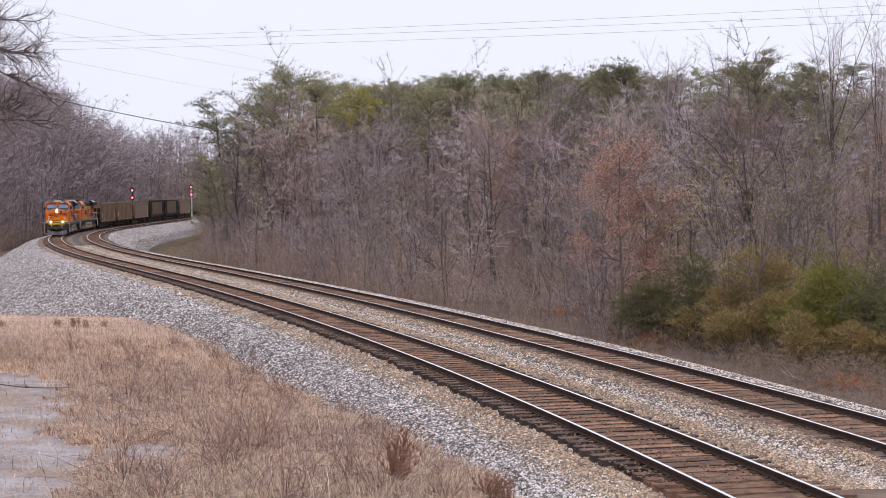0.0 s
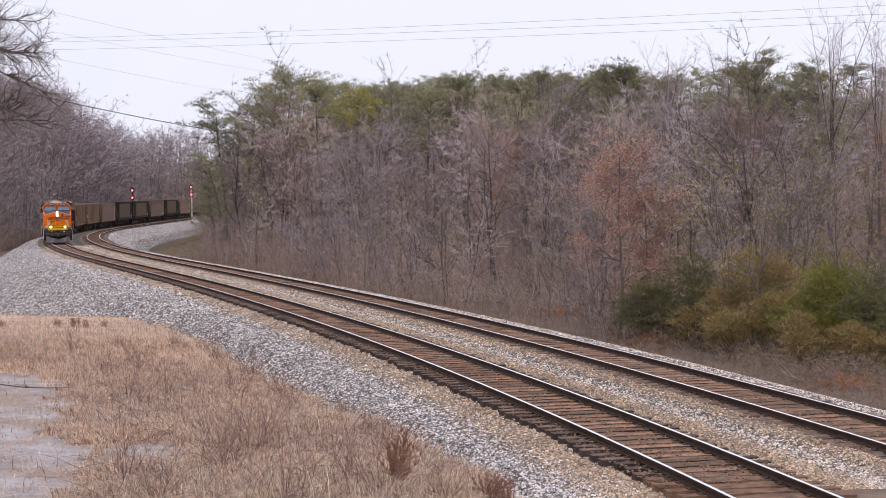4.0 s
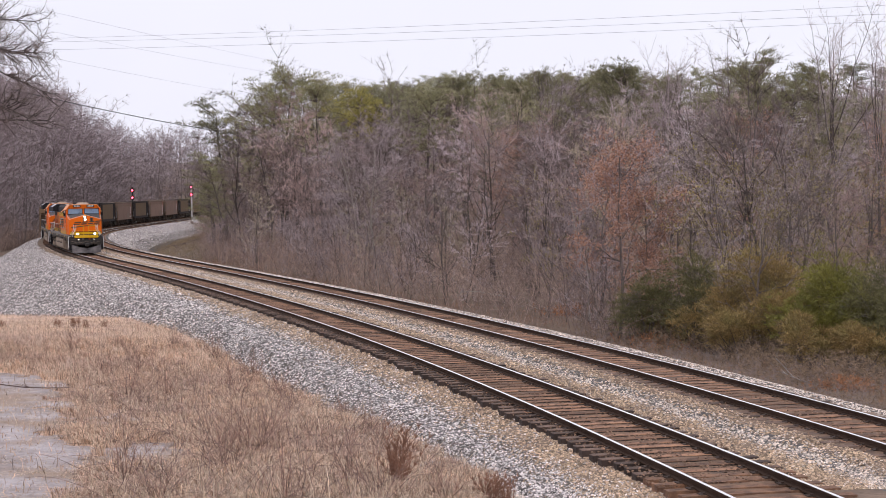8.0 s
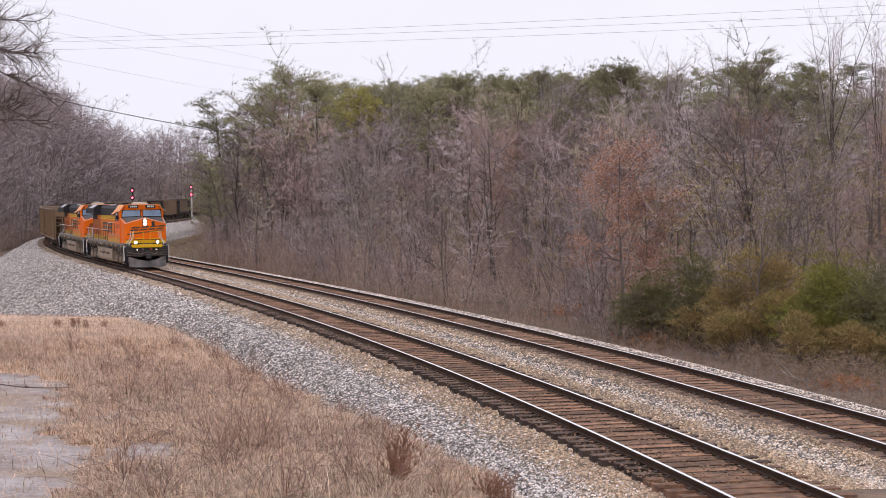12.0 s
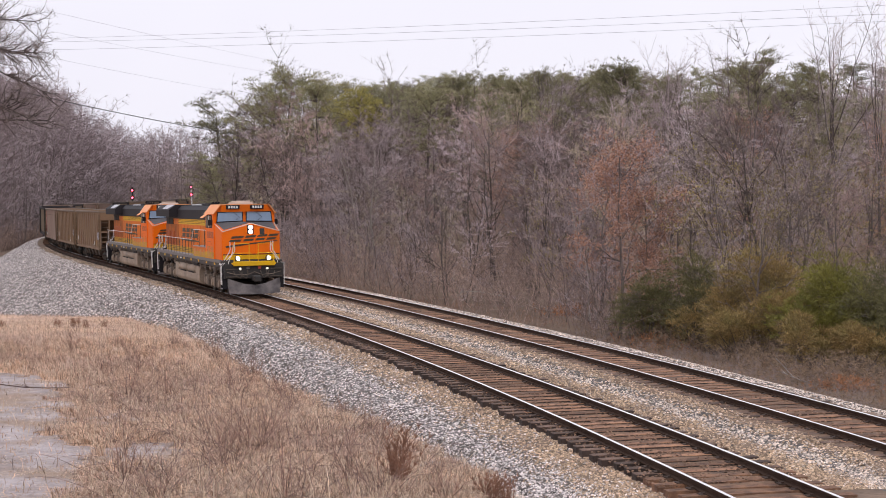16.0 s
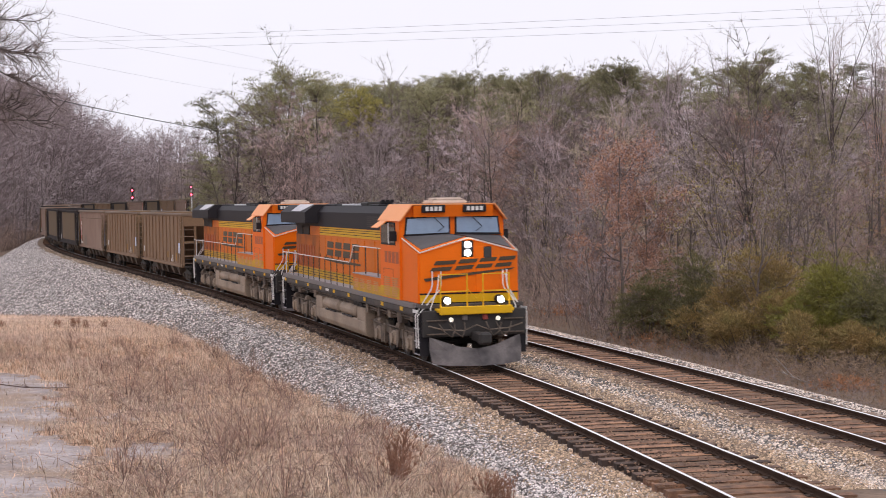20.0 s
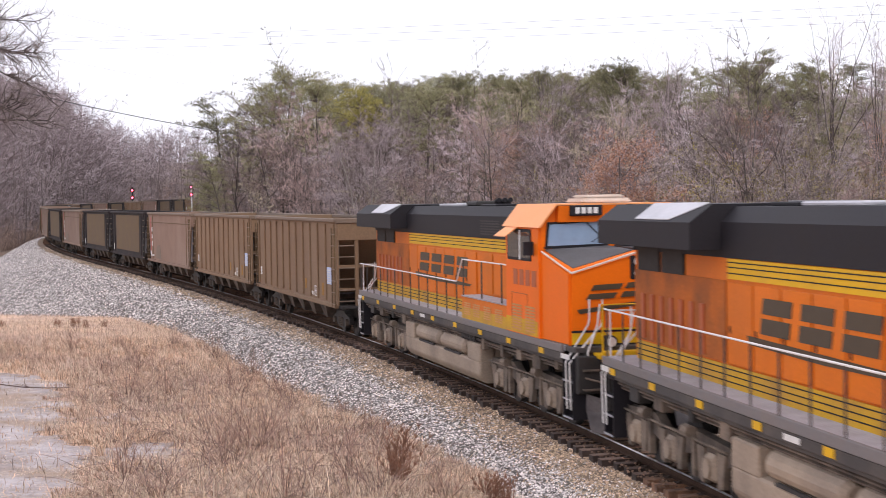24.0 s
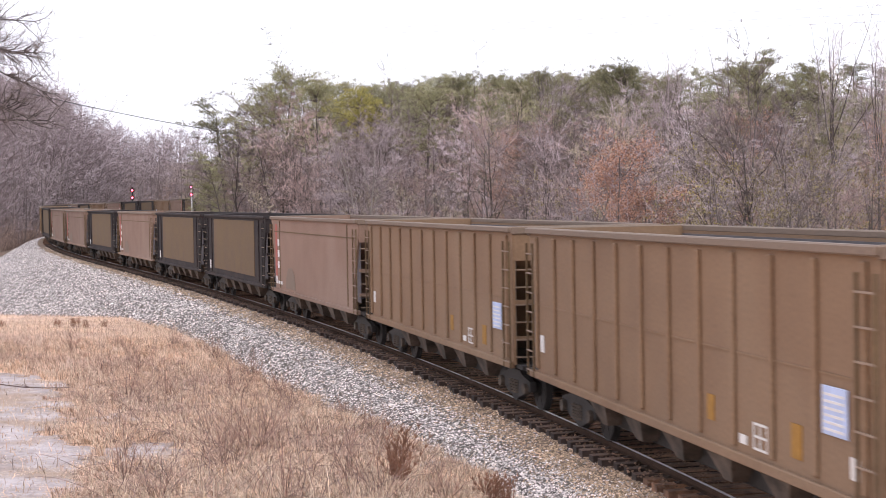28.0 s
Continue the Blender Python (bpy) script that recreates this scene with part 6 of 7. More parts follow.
for z, d, length in reach:
    p = min(stem, key=lambda q: abs(q[0].z - z))[0]
    limb = bent(r, Vector((p.x, p.y, z)), Vector(d).normalized(), length, 0.05, 0.014, 8, 0.11, -0.015, 5, wood)
    for _ in range(40 if d[0] > 0.5 else 14):
        q = limb[r.randint(2, 8)]
        bough = bent(r, q[0], (away(r, q[1], r.uniform(0.3, 1.0)) + Vector((0, 0, 0.25))).normalized(), r.uniform(0.5, 1.3), 0.017, 0.006, 5, 0.22, 0.0, 3, wood)
        for _ in range(9):
            c = bough[r.randint(1, 5)]
            fine = bent(r, c[0], away(r, c[1], r.uniform(0.4, 1.0)), r.uniform(0.2, 0.5), 0.008, 0.004, 3, 0.25, 0.0, 2, crown)
            for _ in range(3):
                e = fine[r.randint(1, 3)]
                crown.append((e[0], e[0] + away(r, e[1], r.uniform(0.4, 1.0)) * r.uniform(0.08, 0.2), 0.0035, 0, 1))
near_tree = tree_thing("bare_tree", "spreading leafless tree close to the line", "tree", "bare woodland trees", cones(wood), cones(crown), M_BARK, M_DARKTWIG, ([], []))
x, y = -17.3, 50
near_tree.matrix_basis = Matrix.Translation((x, y, float(ground_height([x], [y])[0])))


# ---- evergreen bushes beside the far track ----
def bush(label, seed, height, width, mat, lobes):
    """A puffy bush: bare stems below, lobes of small leaves on their outer shells above."""
    r = random.Random(seed)
    wood, lv, lf = [], [], []
    for i in range(lobes):
        a, far = r.uniform(0, 6.283), width * math.sqrt(r.random())
        c = Vector((math.cos(a) * far, math.sin(a) * far, height * (0.78 - 0.33 * (far / width) ** 2) * r.uniform(0.55, 1.05)))
        size = height * r.uniform(0.16, 0.27)
        bent(r, Vector((c.x * 0.15, c.y * 0.15, -0.1)), (c + Vector((0, 0, 0.3))).normalized(), c.length, 0.03, 0.008, 5, 0.08, 0.02, 3, wood)
        for _ in range(80):
            d = Vector((r.gauss(0, 1), r.gauss(0, 1), r.gauss(0.35, 0.8))).normalized()
            needles(r, lv, lf, c + d * size * (0.55 + 0.75 * r.random() ** 1.5), d * 1.4, 0.085, 17, 0.011, 0.45)
            if r.random() < 0.35:
                wood.append((c + d * size * 0.3, c + d * size * r.uniform(1.0, 1.6), 0.006, 0, 1))
    for _ in range(40):
        d = Vector((r.gauss(0, 0.5), r.gauss(0, 0.5), r.uniform(0.3, 1.0))).normalized()
        bent(r, Vector((r.gauss(0, width * 0.45), r.gauss(0, width * 0.45), -0.1)), d, height * r.uniform(0.3, 0.6), 0.014, 0.004, 4, 0.16, 0.03, 3, wood)
    t = empty("bush", label, "bush", "bushes beside the track")
    for nm, (v, f), m in (("woody_frame", cones(wood), M_BARK), ("foliage", (lv, lf), mat)):
        o = new(nm, mesh_of(nm, v, f, m))
        o.parent = t
    return t


M_DARKBUSH = material("dark_evergreen_leaves", (0.17, 0.155, 0.062), 0.9, vary=0.4, scale=1.2, fine=8, bump=0.0, tint=(0.10, 0.095, 0.05), spread=0.35, island=True)
M_BROWNBUSH = material("browning_leaves", (0.37, 0.245, 0.10), 0.9, vary=0.55, scale=1.3, fine=8, bump=0.0, tint=(0.19, 0.16, 0.055), spread=0.4, island=True)
DARK, OLIVE, BRIGHT = "dark green dense evergreen bush", "dense bush with browning olive leaves", "rounded bush with bright yellow-green leaves"
for b, y, h, w, mat, label, n in ((0.128, 58.5, 3.1, 0.8, M_DARKBUSH, DARK, 9), (0.156, 57.5, 3.7, 0.9, M_DARKBUSH, DARK, 11), (0.143, 59, 1.8, 0.9, M_BROWNBUSH, OLIVE, 7),
                                  (0.174, 56, 2.7, 1.1, M_BROWNBUSH, OLIVE, 12), (0.200, 55, 4.1, 1.2, M_BROWNBUSH, OLIVE, 14), (0.217, 53, 3.1, 0.9, M_BROWNBUSH, OLIVE, 12), (0.187, 53, 2.0, 1.0, M_BROWNBUSH, OLIVE, 9),
                                  (0.238, 51.5, 3.5, 1.0, M_BUSH, BRIGHT, 13), (0.258, 51, 2.9, 0.9, M_BUSH, BRIGHT, 12), (0.243, 58, 4.6, 0.9, M_BUSH, BRIGHT, 6), (0.228, 50, 1.9, 0.9, M_BROWNBUSH, OLIVE, 8),
                                  (0.280, 50, 3.6, 0.9, M_DARKBUSH, DARK, 12), (0.293, 49, 3.0, 1.1, M_DARKBUSH, DARK, 11), (0.262, 48.5, 1.7, 0.9, M_BROWNBUSH, OLIVE, 8)):
    x, y = at_bearing(b, y)
    t = bush(label, int(b * 1000), h, w, mat, n)
    t.location = (x, y, float(ground_height([x], [y])[0]) - 0.05)


M_RUSTBRUSH = material("rust_brush", (0.29, 0.165, 0.105), 0.95, vary=0.35, scale=0.4, fine=8, bump=0.0, spread=0.5, island=True, tint=(0.25, 0.16, 0.12))


def verge_region(rnd):
    while True:
        x, y, _, _ = (float(q) for q in on_line(rnd.uniform(-2, 130), SPACING + 2.9 + 4.2 * rnd.random()))
        if y > 30 and (wave(np.array(x), np.array(y), 3.5, 2) > rnd.uniform(-0.4, 0.6)):
            return x, y


thicket("verge_debris", "rust-brown dead leaves and twigs along the far ballast edge", 14, 3000, verge_region, 0.12, 0.75, M_RUSTBRUSH, 9, 0.9)
M_TANBRUSH = material("tan_brush", (0.24, 0.165, 0.11), 0.95, vary=0.35, scale=0.4, fine=8, bump=0.0, spread=0.65, island=True, tint=(0.13, 0.09, 0.06))


def foot_region(rnd):
    while True:
        x, y, _, _ = (float(q) for q in on_line(rnd.uniform(-6, 60), SPACING + 2.7 + 6.5 * rnd.random()))
        if y > 26 and 0.085 < x / y < 0.32:
            return x, y


def patch_region(b, y, rx, ry):
    return lambda rnd: (b * y + rnd.gauss(0, rx), y + rnd.gauss(0, ry))


thicket("verge_brush", "dry brown and tan brush at the foot of the bushes", 15, 3200, foot_region, 0.15, 0.6, M_TANBRUSH, 11, 1.0)
def bush_foot(rnd):
    while True:
        x, y, _, _ = (float(q) for q in on_line(rnd.uniform(-6, 45), SPACING + 5.6 + 3.2 * rnd.random()))
        if y > 26 and 0.12 < x / y < 0.32 and wave(np.array(x), np.array(y), 1.5, 1) > rnd.uniform(-0.5, 0.4):
            return x, y


thicket("tall_brush", "taller dry tan brush against the bushes", 19, 900, bush_foot, 0.5, 1.25, M_TANBRUSH, 14, 1.1)
thicket("verge_stalks", "dark dead stems tangled at the foot of the bushes", 16, 1500, foot_region, 0.3, 0.95, M_DARKTWIG, 9, 0.8)
M_FERN = material("dead_ferns", (0.44, 0.20, 0.095), 0.95, vary=0.3, scale=1, fine=8, bump=0.0, spread=0.4, island=True)
thicket("dead_ferns", "patch of orange-brown dead ferns beside the ballast", 17, 200, patch_region(0.139, 58.0, 0.5, 0.9), 0.3, 0.75, M_FERN, 24, 2.2)
thicket("dead_ferns", "patch of orange-brown dead ferns below the bushes", 18, 130, patch_region(0.252, 44.5, 0.4, 0.5), 0.2, 0.55, M_FERN, 22, 1.8)
thicket("dead_ferns", "small patch of rust-brown dead ferns at the wood's edge", 20, 120, patch_region(0.078, 74.0, 0.5, 0.9), 0.3, 0.7, M_FERN, 22, 2.2)
def fallen_branch(label, seed, length, thick, at, lift):
    """A dead limb with its side branches, lying at a spot of the plan."""
    r = random.Random(seed)
    t = empty("fallen_branch", label, "branch")
    segs = []
    limb = bent(r, Vector((length * 0.4, 0, 0.0)), Vector((-0.8, 0.1, 0.35)).normalized(), length, thick, thick * 0.3, 6, 0.12, -0.02, 5, segs)
    o = new("limb", mesh_of("limb", *cones(segs), M_PALEBARK))
    o.parent = t
    for q in limb[2:]:
        segs = []
        bent(r, q[0], away(r, q[1], 0.8), length * 0.33, thick * 0.4, thick * 0.13, 3, 0.15, 0.0, 4, segs)
        o = new("side_branch", mesh_of("side_branch", *cones(segs), M_PALEBARK))
        o.parent = t
    t.location = (at[0], at[1], float(ground_height([at[0]], [at[1]])[0]) + lift)


fallen_branch("small pale dead branch in the brush", 51, 0.9, 0.022, at_bearing(0.216, 45.5), 0.15)
fallen_branch("small pale dead branch in the brush", 52, 0.8, 0.02, at_bearing(0.222, 45.0), 0.12)
fallen_branch("small pale dead branch in the brush", 53, 1.3, 0.03, at_bearing(0.062, 74.0), 0.15)
fallen_branch("pale barkless fallen branch at the wood's edge", 5, 2.4, 0.045, [float(q) for q in on_line(44, SPACING + 6.5)[:2]], 0.6)


# ---- dry grass, weeds and gravel on the camera's side ----
def dirt_mask(x, y):
    b = x / y
    lane = b < -0.236 + 0.026 * wave(x, y, 2.2, 4) + 0.024 * wave(x, y, 0.7, 7) - 0.03 * np.clip((y - 40) / 10, 0, 1)
    lane &= (y < 50 + 3 * wave(x, y, 3, 1))
    spot = ((x + 5.9) / 1.0) ** 2 + ((y - 31.3) / 2.2) ** 2 < 0.7 + 0.8 * wave(x, y, 1.3, 2) + 0.8 * wave(x, y, 0.45, 6)
    lane |= (b < -0.19) & (y < 46) & (wave(x, y, 1.2, 3) + 0.7 * wave(x, y, 0.4, 1) > 0.42)
    return lane | spot


qx, qy = np.arange(-17, -3.9, 0.16), np.arange(20, 54, 0.2)
DX, DY = np.meshgrid(qx, qy)
DZ = ground_height(DX, DY) + 0.012 + 0.01 * wave(DX, DY, 0.5, 1)
k = np.arange(DX.size).reshape(DX.shape)
f = np.stack([k[:-1, :-1], k[:-1, 1:], k[1:, 1:], k[1:, :-1]], -1).reshape(-1, 4)
mx, my = DX.ravel()[f].mean(1), DY.ravel()[f].mean(1)
f = f[dirt_mask(mx, my)]
dirt = new("gravel_path", mesh_of("gravel_path", np.stack([DX.ravel(), DY.ravel(), DZ.ravel()], 1), f, M_DIRT, True))
tagged(dirt, "pale worn gravel path through dry grass", "path", kind="structure")


def bank_spots(rng, n, y0, y1, bare_share=0.0):
    """Spots on the grassy bank, off the path and off the ballast."""
    x, y = np.empty(0), np.empty(0)
    while len(x) < n:
        v = y0 + (y1 - y0) * rng.random(n * 2) ** 1.3
        u = v * rng.uniform(-0.31, 0.03, n * 2)
        s, lat = nearest(u, v)
        bedz = np.interp(s, WAY, rise) + np.interp(lat, [q[0] for q in profile], [q[1] for q in profile])
        keep = (ground_height(u, v) > bedz - 0.02) & (lat < -2.6) & (~dirt_mask(u, v) | (rng.random(n * 2) < bare_share))
        x, y = np.concatenate([x, u[keep]]), np.concatenate([y, v[keep]])
    return x[:n], y[:n]


def blades(name, label, n, seed, y0, y1, low, high, width, mat, lean, clump=0.0, bare_share=0.0):
    """Grass or stems as slim bent blades of two faces each, as one mesh."""
    rng = np.random.default_rng(seed)
    x, y = bank_spots(rng, n, y0, y1, bare_share)
    if clump:
        dens = wave(x, y, 1.6, 5) + 0.5 * wave(x, y, 0.5, 2)
        keep = dens > clump * rng.uniform(-1.2, 0.5, len(x))
        x, y = x[keep], y[keep]
    m = len(x)
    z = ground_height(x, y) - 0.02
    hgt = rng.uniform(low, high, m) * (0.8 + 0.35 * wave(x, y, 2.5, 3))
    a = rng.uniform(0, 6.283, m)
    t = rng.normal(0, lean, m)
    dx, dy = np.cos(a) * t, np.sin(a) * t
    px, py = -np.sin(a) * width, np.cos(a) * width
    p = lambda u, w: np.stack([x + dx * hgt * u * u + px * w, y + dy * hgt * u * u + py * w, z + hgt * u * (1 - 0.25 * np.abs(t) * u)], -1)
    v = np.stack([p(0, -1), p(0, 1), p(0.55, -0.7), p(0.55, 0.7), p(1.0, 0)], 1).reshape(-1, 3)
    base = 5 * np.arange(m)[:, None]
    quads = (base + np.array([[0, 1, 3, 2]])).tolist()
    tris = (base + np.array([[2, 3, 4]])).tolist()
    ob = new(name, mesh_of(name, v, quads + tris, mat))
    return tagged(ob, label, "grass", kind="stuff")


M_PALESTALK = material("pale_stalks", (0.62, 0.48, 0.36), 0.9, vary=0.25, scale=2, fine=20, bump=0.0, spread=0.4, island=True)
M_LITTER = material("dark_litter", (0.20, 0.13, 0.115), 0.95, vary=0.3, scale=2, fine=20, bump=0.0, spread=0.6, island=True)
blades("twig_litter", "short dark twigs and leaf litter in the dry grass", 8000, 6, 22, 70, 0.12, 0.4, 0.006, M_LITTER, 2.4, 0.5, 0.02)
blades("dry_grass", "matted straw-coloured dry winter grass", 60000, 1, 22, 92, 0.06, 0.26, 0.010, M_DRYGRASS, 2.0, 0.0, 0.12)
blades("dead_weeds", "thin reddish-brown dead weed stems", 1500, 2, 22, 80, 0.25, 0.65, 0.0045, M_STEM, 0.6, 0.6)
blades("pale_stalks", "pale bent dry grass stalks", 2600, 3, 22, 70, 0.4, 1.1, 0.008, M_PALESTALK, 1.3, 0.0, 0.05)


def tussocks(name, label, n, seed, y0, y1, mat):
    """Clumps of long fine blades that fan out and droop, as one mesh."""
    rng = np.random.default_rng(seed)
    tx, ty = bank_spots(rng, n, y0, y1)
    per = 22
    size = np.repeat(rng.uniform(0.18, 0.5, n), per)
    x, y = np.repeat(tx, per) + rng.normal(0, 0.06, n * per), np.repeat(ty, per) + rng.normal(0, 0.06, n * per)
    z = np.repeat(ground_height(tx, ty), per) - 0.03
    a, comb = rng.uniform(0, 6.283, n * per), np.repeat(rng.uniform(0, 6.283, n), per)
    a = np.where(rng.random(n * per) < 0.55, comb + rng.normal(0, 0.6, n * per), a)
    out, wide = size * rng.uniform(0.5, 1.5, n * per), 0.0055
    p = lambda u, v, w: np.stack([x + np.cos(a) * out * u - np.sin(a) * w, y + np.sin(a) * out * u + np.cos(a) * w, z + size * v], -1)
    v = np.stack([p(0, 0, -wide), p(0, 0, wide), p(0.35, 0.62, -wide * 0.8), p(0.35, 0.62, wide * 0.8), p(1.0, 0.55, 0)], 1).reshape(-1, 3)
    base = 5 * np.arange(n * per)[:, None]
    f = (base + np.array([[0, 1, 3, 2]])).tolist() + (base + np.array([[2, 3, 4]])).tolist()
    return tagged(new(name, mesh_of(name, v, f, mat)), label, "grass", kind="stuff")


tussocks("grass_tussocks", "drooping tussocks of straw-coloured winter grass", 2300, 41, 23, 62, M_DRYGRASS)
tussocks("weed_tussocks", "tangled red-brown dead weed clumps in the grass", 180, 42, 23, 62, M_STEM)
def strands(name, label, n, seed, y0, y1, low, high, width, mat, bare_share):
    """Fallen straws lying over one another on the ground, as one mesh of slim strips."""
    rng = np.random.default_rng(seed)
    x, y = bank_spots(rng, n, y0, y1, bare_share)
    z = ground_height(x, y)
    a, size = rng.uniform(0, 6.283, n), rng.uniform(low, high, n)
    z0, z1, zm = z + rng.uniform(0.0, 0.12, n), z + rng.uniform(0.0, 0.22, n), z + rng.uniform(0.08, 0.3, n)
    dx, dy, px, py = np.cos(a) * size / 2, np.sin(a) * size / 2, -np.sin(a) * width, np.cos(a) * width
    v = np.stack([np.stack(q, -1) for q in ((x - dx, y - dy, z0), (x + px, y + py, zm), (x + dx, y + dy, z1), (x - px, y - py, zm))], 1).reshape(-1, 3)
    f = np.arange(4 * n).reshape(-1, 4)
    return tagged(new(name, mesh_of(name, v, f, mat)), label, "grass", kind="stuff")


strands("matted_straw", "pale fallen straw matted over the bank", 16000, 43, 22, 75, 0.25, 0.75, 0.006, M_PALESTALK, 0.06)
strands("matted_straw", "brown fallen stems matted over the bank", 7000, 44, 22, 75, 0.25, 0.8, 0.005, M_STEM, 0.03)
M_CANE = material("bramble_canes", (0.26, 0.175, 0.155), 0.9, vary=0.3, scale=2, fine=20, bump=0.0, spread=0.5, island=True)
rng = np.random.default_rng(31)
cx_, cy_ = bank_spots(rng, 1100, 23, 50)
cz_ = ground_height(cx_, cy_)
r = random.Random(32)
segs = []
for i in range(1100):
    if -0.22 < cx_[i] / cy_[i] < -0.02:
        bent(r, Vector((cx_[i], cy_[i], cz_[i] - 0.03)), Vector((r.gauss(0, 0.9), r.gauss(0, 0.9), 1)).normalized(), r.uniform(0.5, 1.9), 0.006, 0.0025, 7, 0.17, -0.15, 3, segs)
tagged(new("bramble_canes", mesh_of("bramble_canes", *cones(segs), M_CANE)), "tangle of long arching purple-brown bramble canes", "brambles", kind="stuff")
rng = np.random.default_rng(33)
u, v = rng.uniform(-15, -4.5, 14000), rng.uniform(22, 52, 14000)
keep = dirt_mask(u, v)
scatter_stones("path_gravel", "loose gravel on the worn path", (u[keep], v[keep], ground_height(u[keep], v[keep]) + 0.006), 0.017, M_WARMSTONE)


u, v = rng.uniform(-15, -4.5, 9000), rng.uniform(22, 52, 9000)
keep = dirt_mask(u, v)
scatter_stones("path_clods", "small dark stones and clods on the worn path", (u[keep], v[keep], ground_height(u[keep], v[keep]) + 0.008), 0.017, M_SANDSTONE)
u, v = rng.uniform(-4.5, 2.0, 60000), rng.uniform(20, 40, 60000)
gz = ground_height(u, v)
s_, lat_ = nearest(u, v)
over = gz - np.interp(s_, WAY, rise) - np.interp(lat_, [q[0] for q in profile], [q[1] for q in profile])
keep = (over > -0.05) & (over < 0.9 * rng.random(60000) ** 2) & (lat_ < -2.5)
scatter_stones("foot_gravel", "pale gravel strewn over the grass at the foot of the ballast", (u[keep], v[keep], gz[keep] + 0.02), 0.035, M_WARMSTONE)


def dead_shrub(seed, height, label, mat):
    r = random.Random(seed)
    segs = []
    for _ in range(9):
        limb = bent(r, Vector((r.gauss(0, 0.06), r.gauss(0, 0.06), -0.05)), Vector((r.gauss(0, 0.45), r.gauss(0, 0.45), 1)).normalized(), height * r.uniform(0.6, 1.05), 0.009, 0.004, 5, 0.12, 0.03, 4, segs)
        for q in limb[1:]:
            for _ in range(3):
                d = away(r, q[1], r.uniform(0.4, 0.9))
                segs.append((q[0], q[0] + d * height * r.uniform(0.12, 0.3), 0.004, 0.0015, 3))
    v, f = cones(segs)
    t = new("dead_weed", mesh_of("dead_weed", v, f, mat))
    return tagged(t, label, "weed", "dead weeds on the bank")


M_RUSTWEED = material("rust_weed", (0.32, 0.17, 0.115), 0.95, vary=0.3, scale=3, fine=20, bump=0.0)
rnd = random.Random(8)
weeds = [dead_shrub(300 + i, 1.0, "leafless dark thin-stemmed weed in the dry grass", M_STEM) for i in range(4)]
sx, sy = bank_spots(np.random.default_rng(9), 30, 24, 60)
sz = ground_height(sx, sy)
for i in range(30):
    m = Matrix.Translation((sx[i], sy[i], sz[i])) @ Matrix.Rotation(rnd.uniform(0, 6), 4, "Z")
    if i < 4:
        t = weeds[i]
        t.matrix_basis = m
    else:
        t = copy_thing(weeds[i % 4], m)
    k = rnd.uniform(0.6, 1.25)
    t.scale = (k, k, k)


def plume(label, seed, height, x, y):
    """A bushy upright dead weed with feathery side twigs."""
    r = random.Random(seed)
    segs = []
    for _ in range(20):
        limb = bent(r, Vector((r.gauss(0, 0.05), r.gauss(0, 0.05), -0.05)), Vector((r.gauss(0, 0.24), r.gauss(0, 0.24), 1)).normalized(), height * r.uniform(0.5, 1.05), 0.008, 0.003, 6, 0.07, 0.02, 4, segs)
        for q in limb[1:]:
            for _ in range(9):
                d = away(r, q[1], r.uniform(0.3, 0.7))
                segs.append((q[0], q[0] + d * height * r.uniform(0.06, 0.2), 0.0075, 0, 1))
    v, f = cones(segs)
    t = tagged(new("tall_weed", mesh_of("tall_weed", v, f, M_RUSTWEED)), label, "weed")
    t.location = (x, y, float(ground_height([x], [y])[0]))


plume("bushy rust-brown dead weed beside the ballast", 401, 1.1, -0.86, 27.0)
plume("bushy rust-brown dead weed beside the ballast", 402, 0.7, -0.72, 26.6)
plume("low rust-brown dead weed at the foot of the ballast", 403, 0.6, 0.72, 25.2)
plume("low rust-brown dead weed at the foot of the ballast", 404, 0.55, 0.95, 25.4)
for i, (x, y, h) in enumerate(((-16.0, 70.5, 0.34), (-16.5, 71.5, 0.42), (-16.9, 72.0, 0.45), (-17.3, 71.0, 0.38), (-17.8, 72.5, 0.36), (-15.4, 71.5, 0.3), (-19.6, 70.0, 0.4))):
    plume("rust-brown dead weeds at the far rim of the bank", 405 + i, h, x, y)


# ---- sticks and a stone on the path ----
def stick(label, pts, r0, r1, seed, side):
    """A fallen stick lying along the points of the plan, with a few side twigs."""
    r = random.Random(seed)
    zs = ground_height([p[0] for p in pts], [p[1] for p in pts])
    line = [Vector((p[0], p[1], float(z) + 0.05 + r.uniform(0, 0.05))) for p, z in zip(pts, zs)]
    b = bmesh.new()
    tube(b, line, [r0 + (r1 - r0) * i / (len(line) - 1) for i in range(len(line))], 6)
    for p, q in zip(line, line[1:]):
        for _ in range(side):
            c = p.lerp(q, r.random())
            tube(b, [c, c + Vector((r.gauss(0, 0.2), r.gauss(0, 0.2), r.uniform(0.03, 0.22)))], [r1, r1 * 0.4], 4)
    tagged(part("fallen_stick", b, M_LITTER, None), label, "stick")


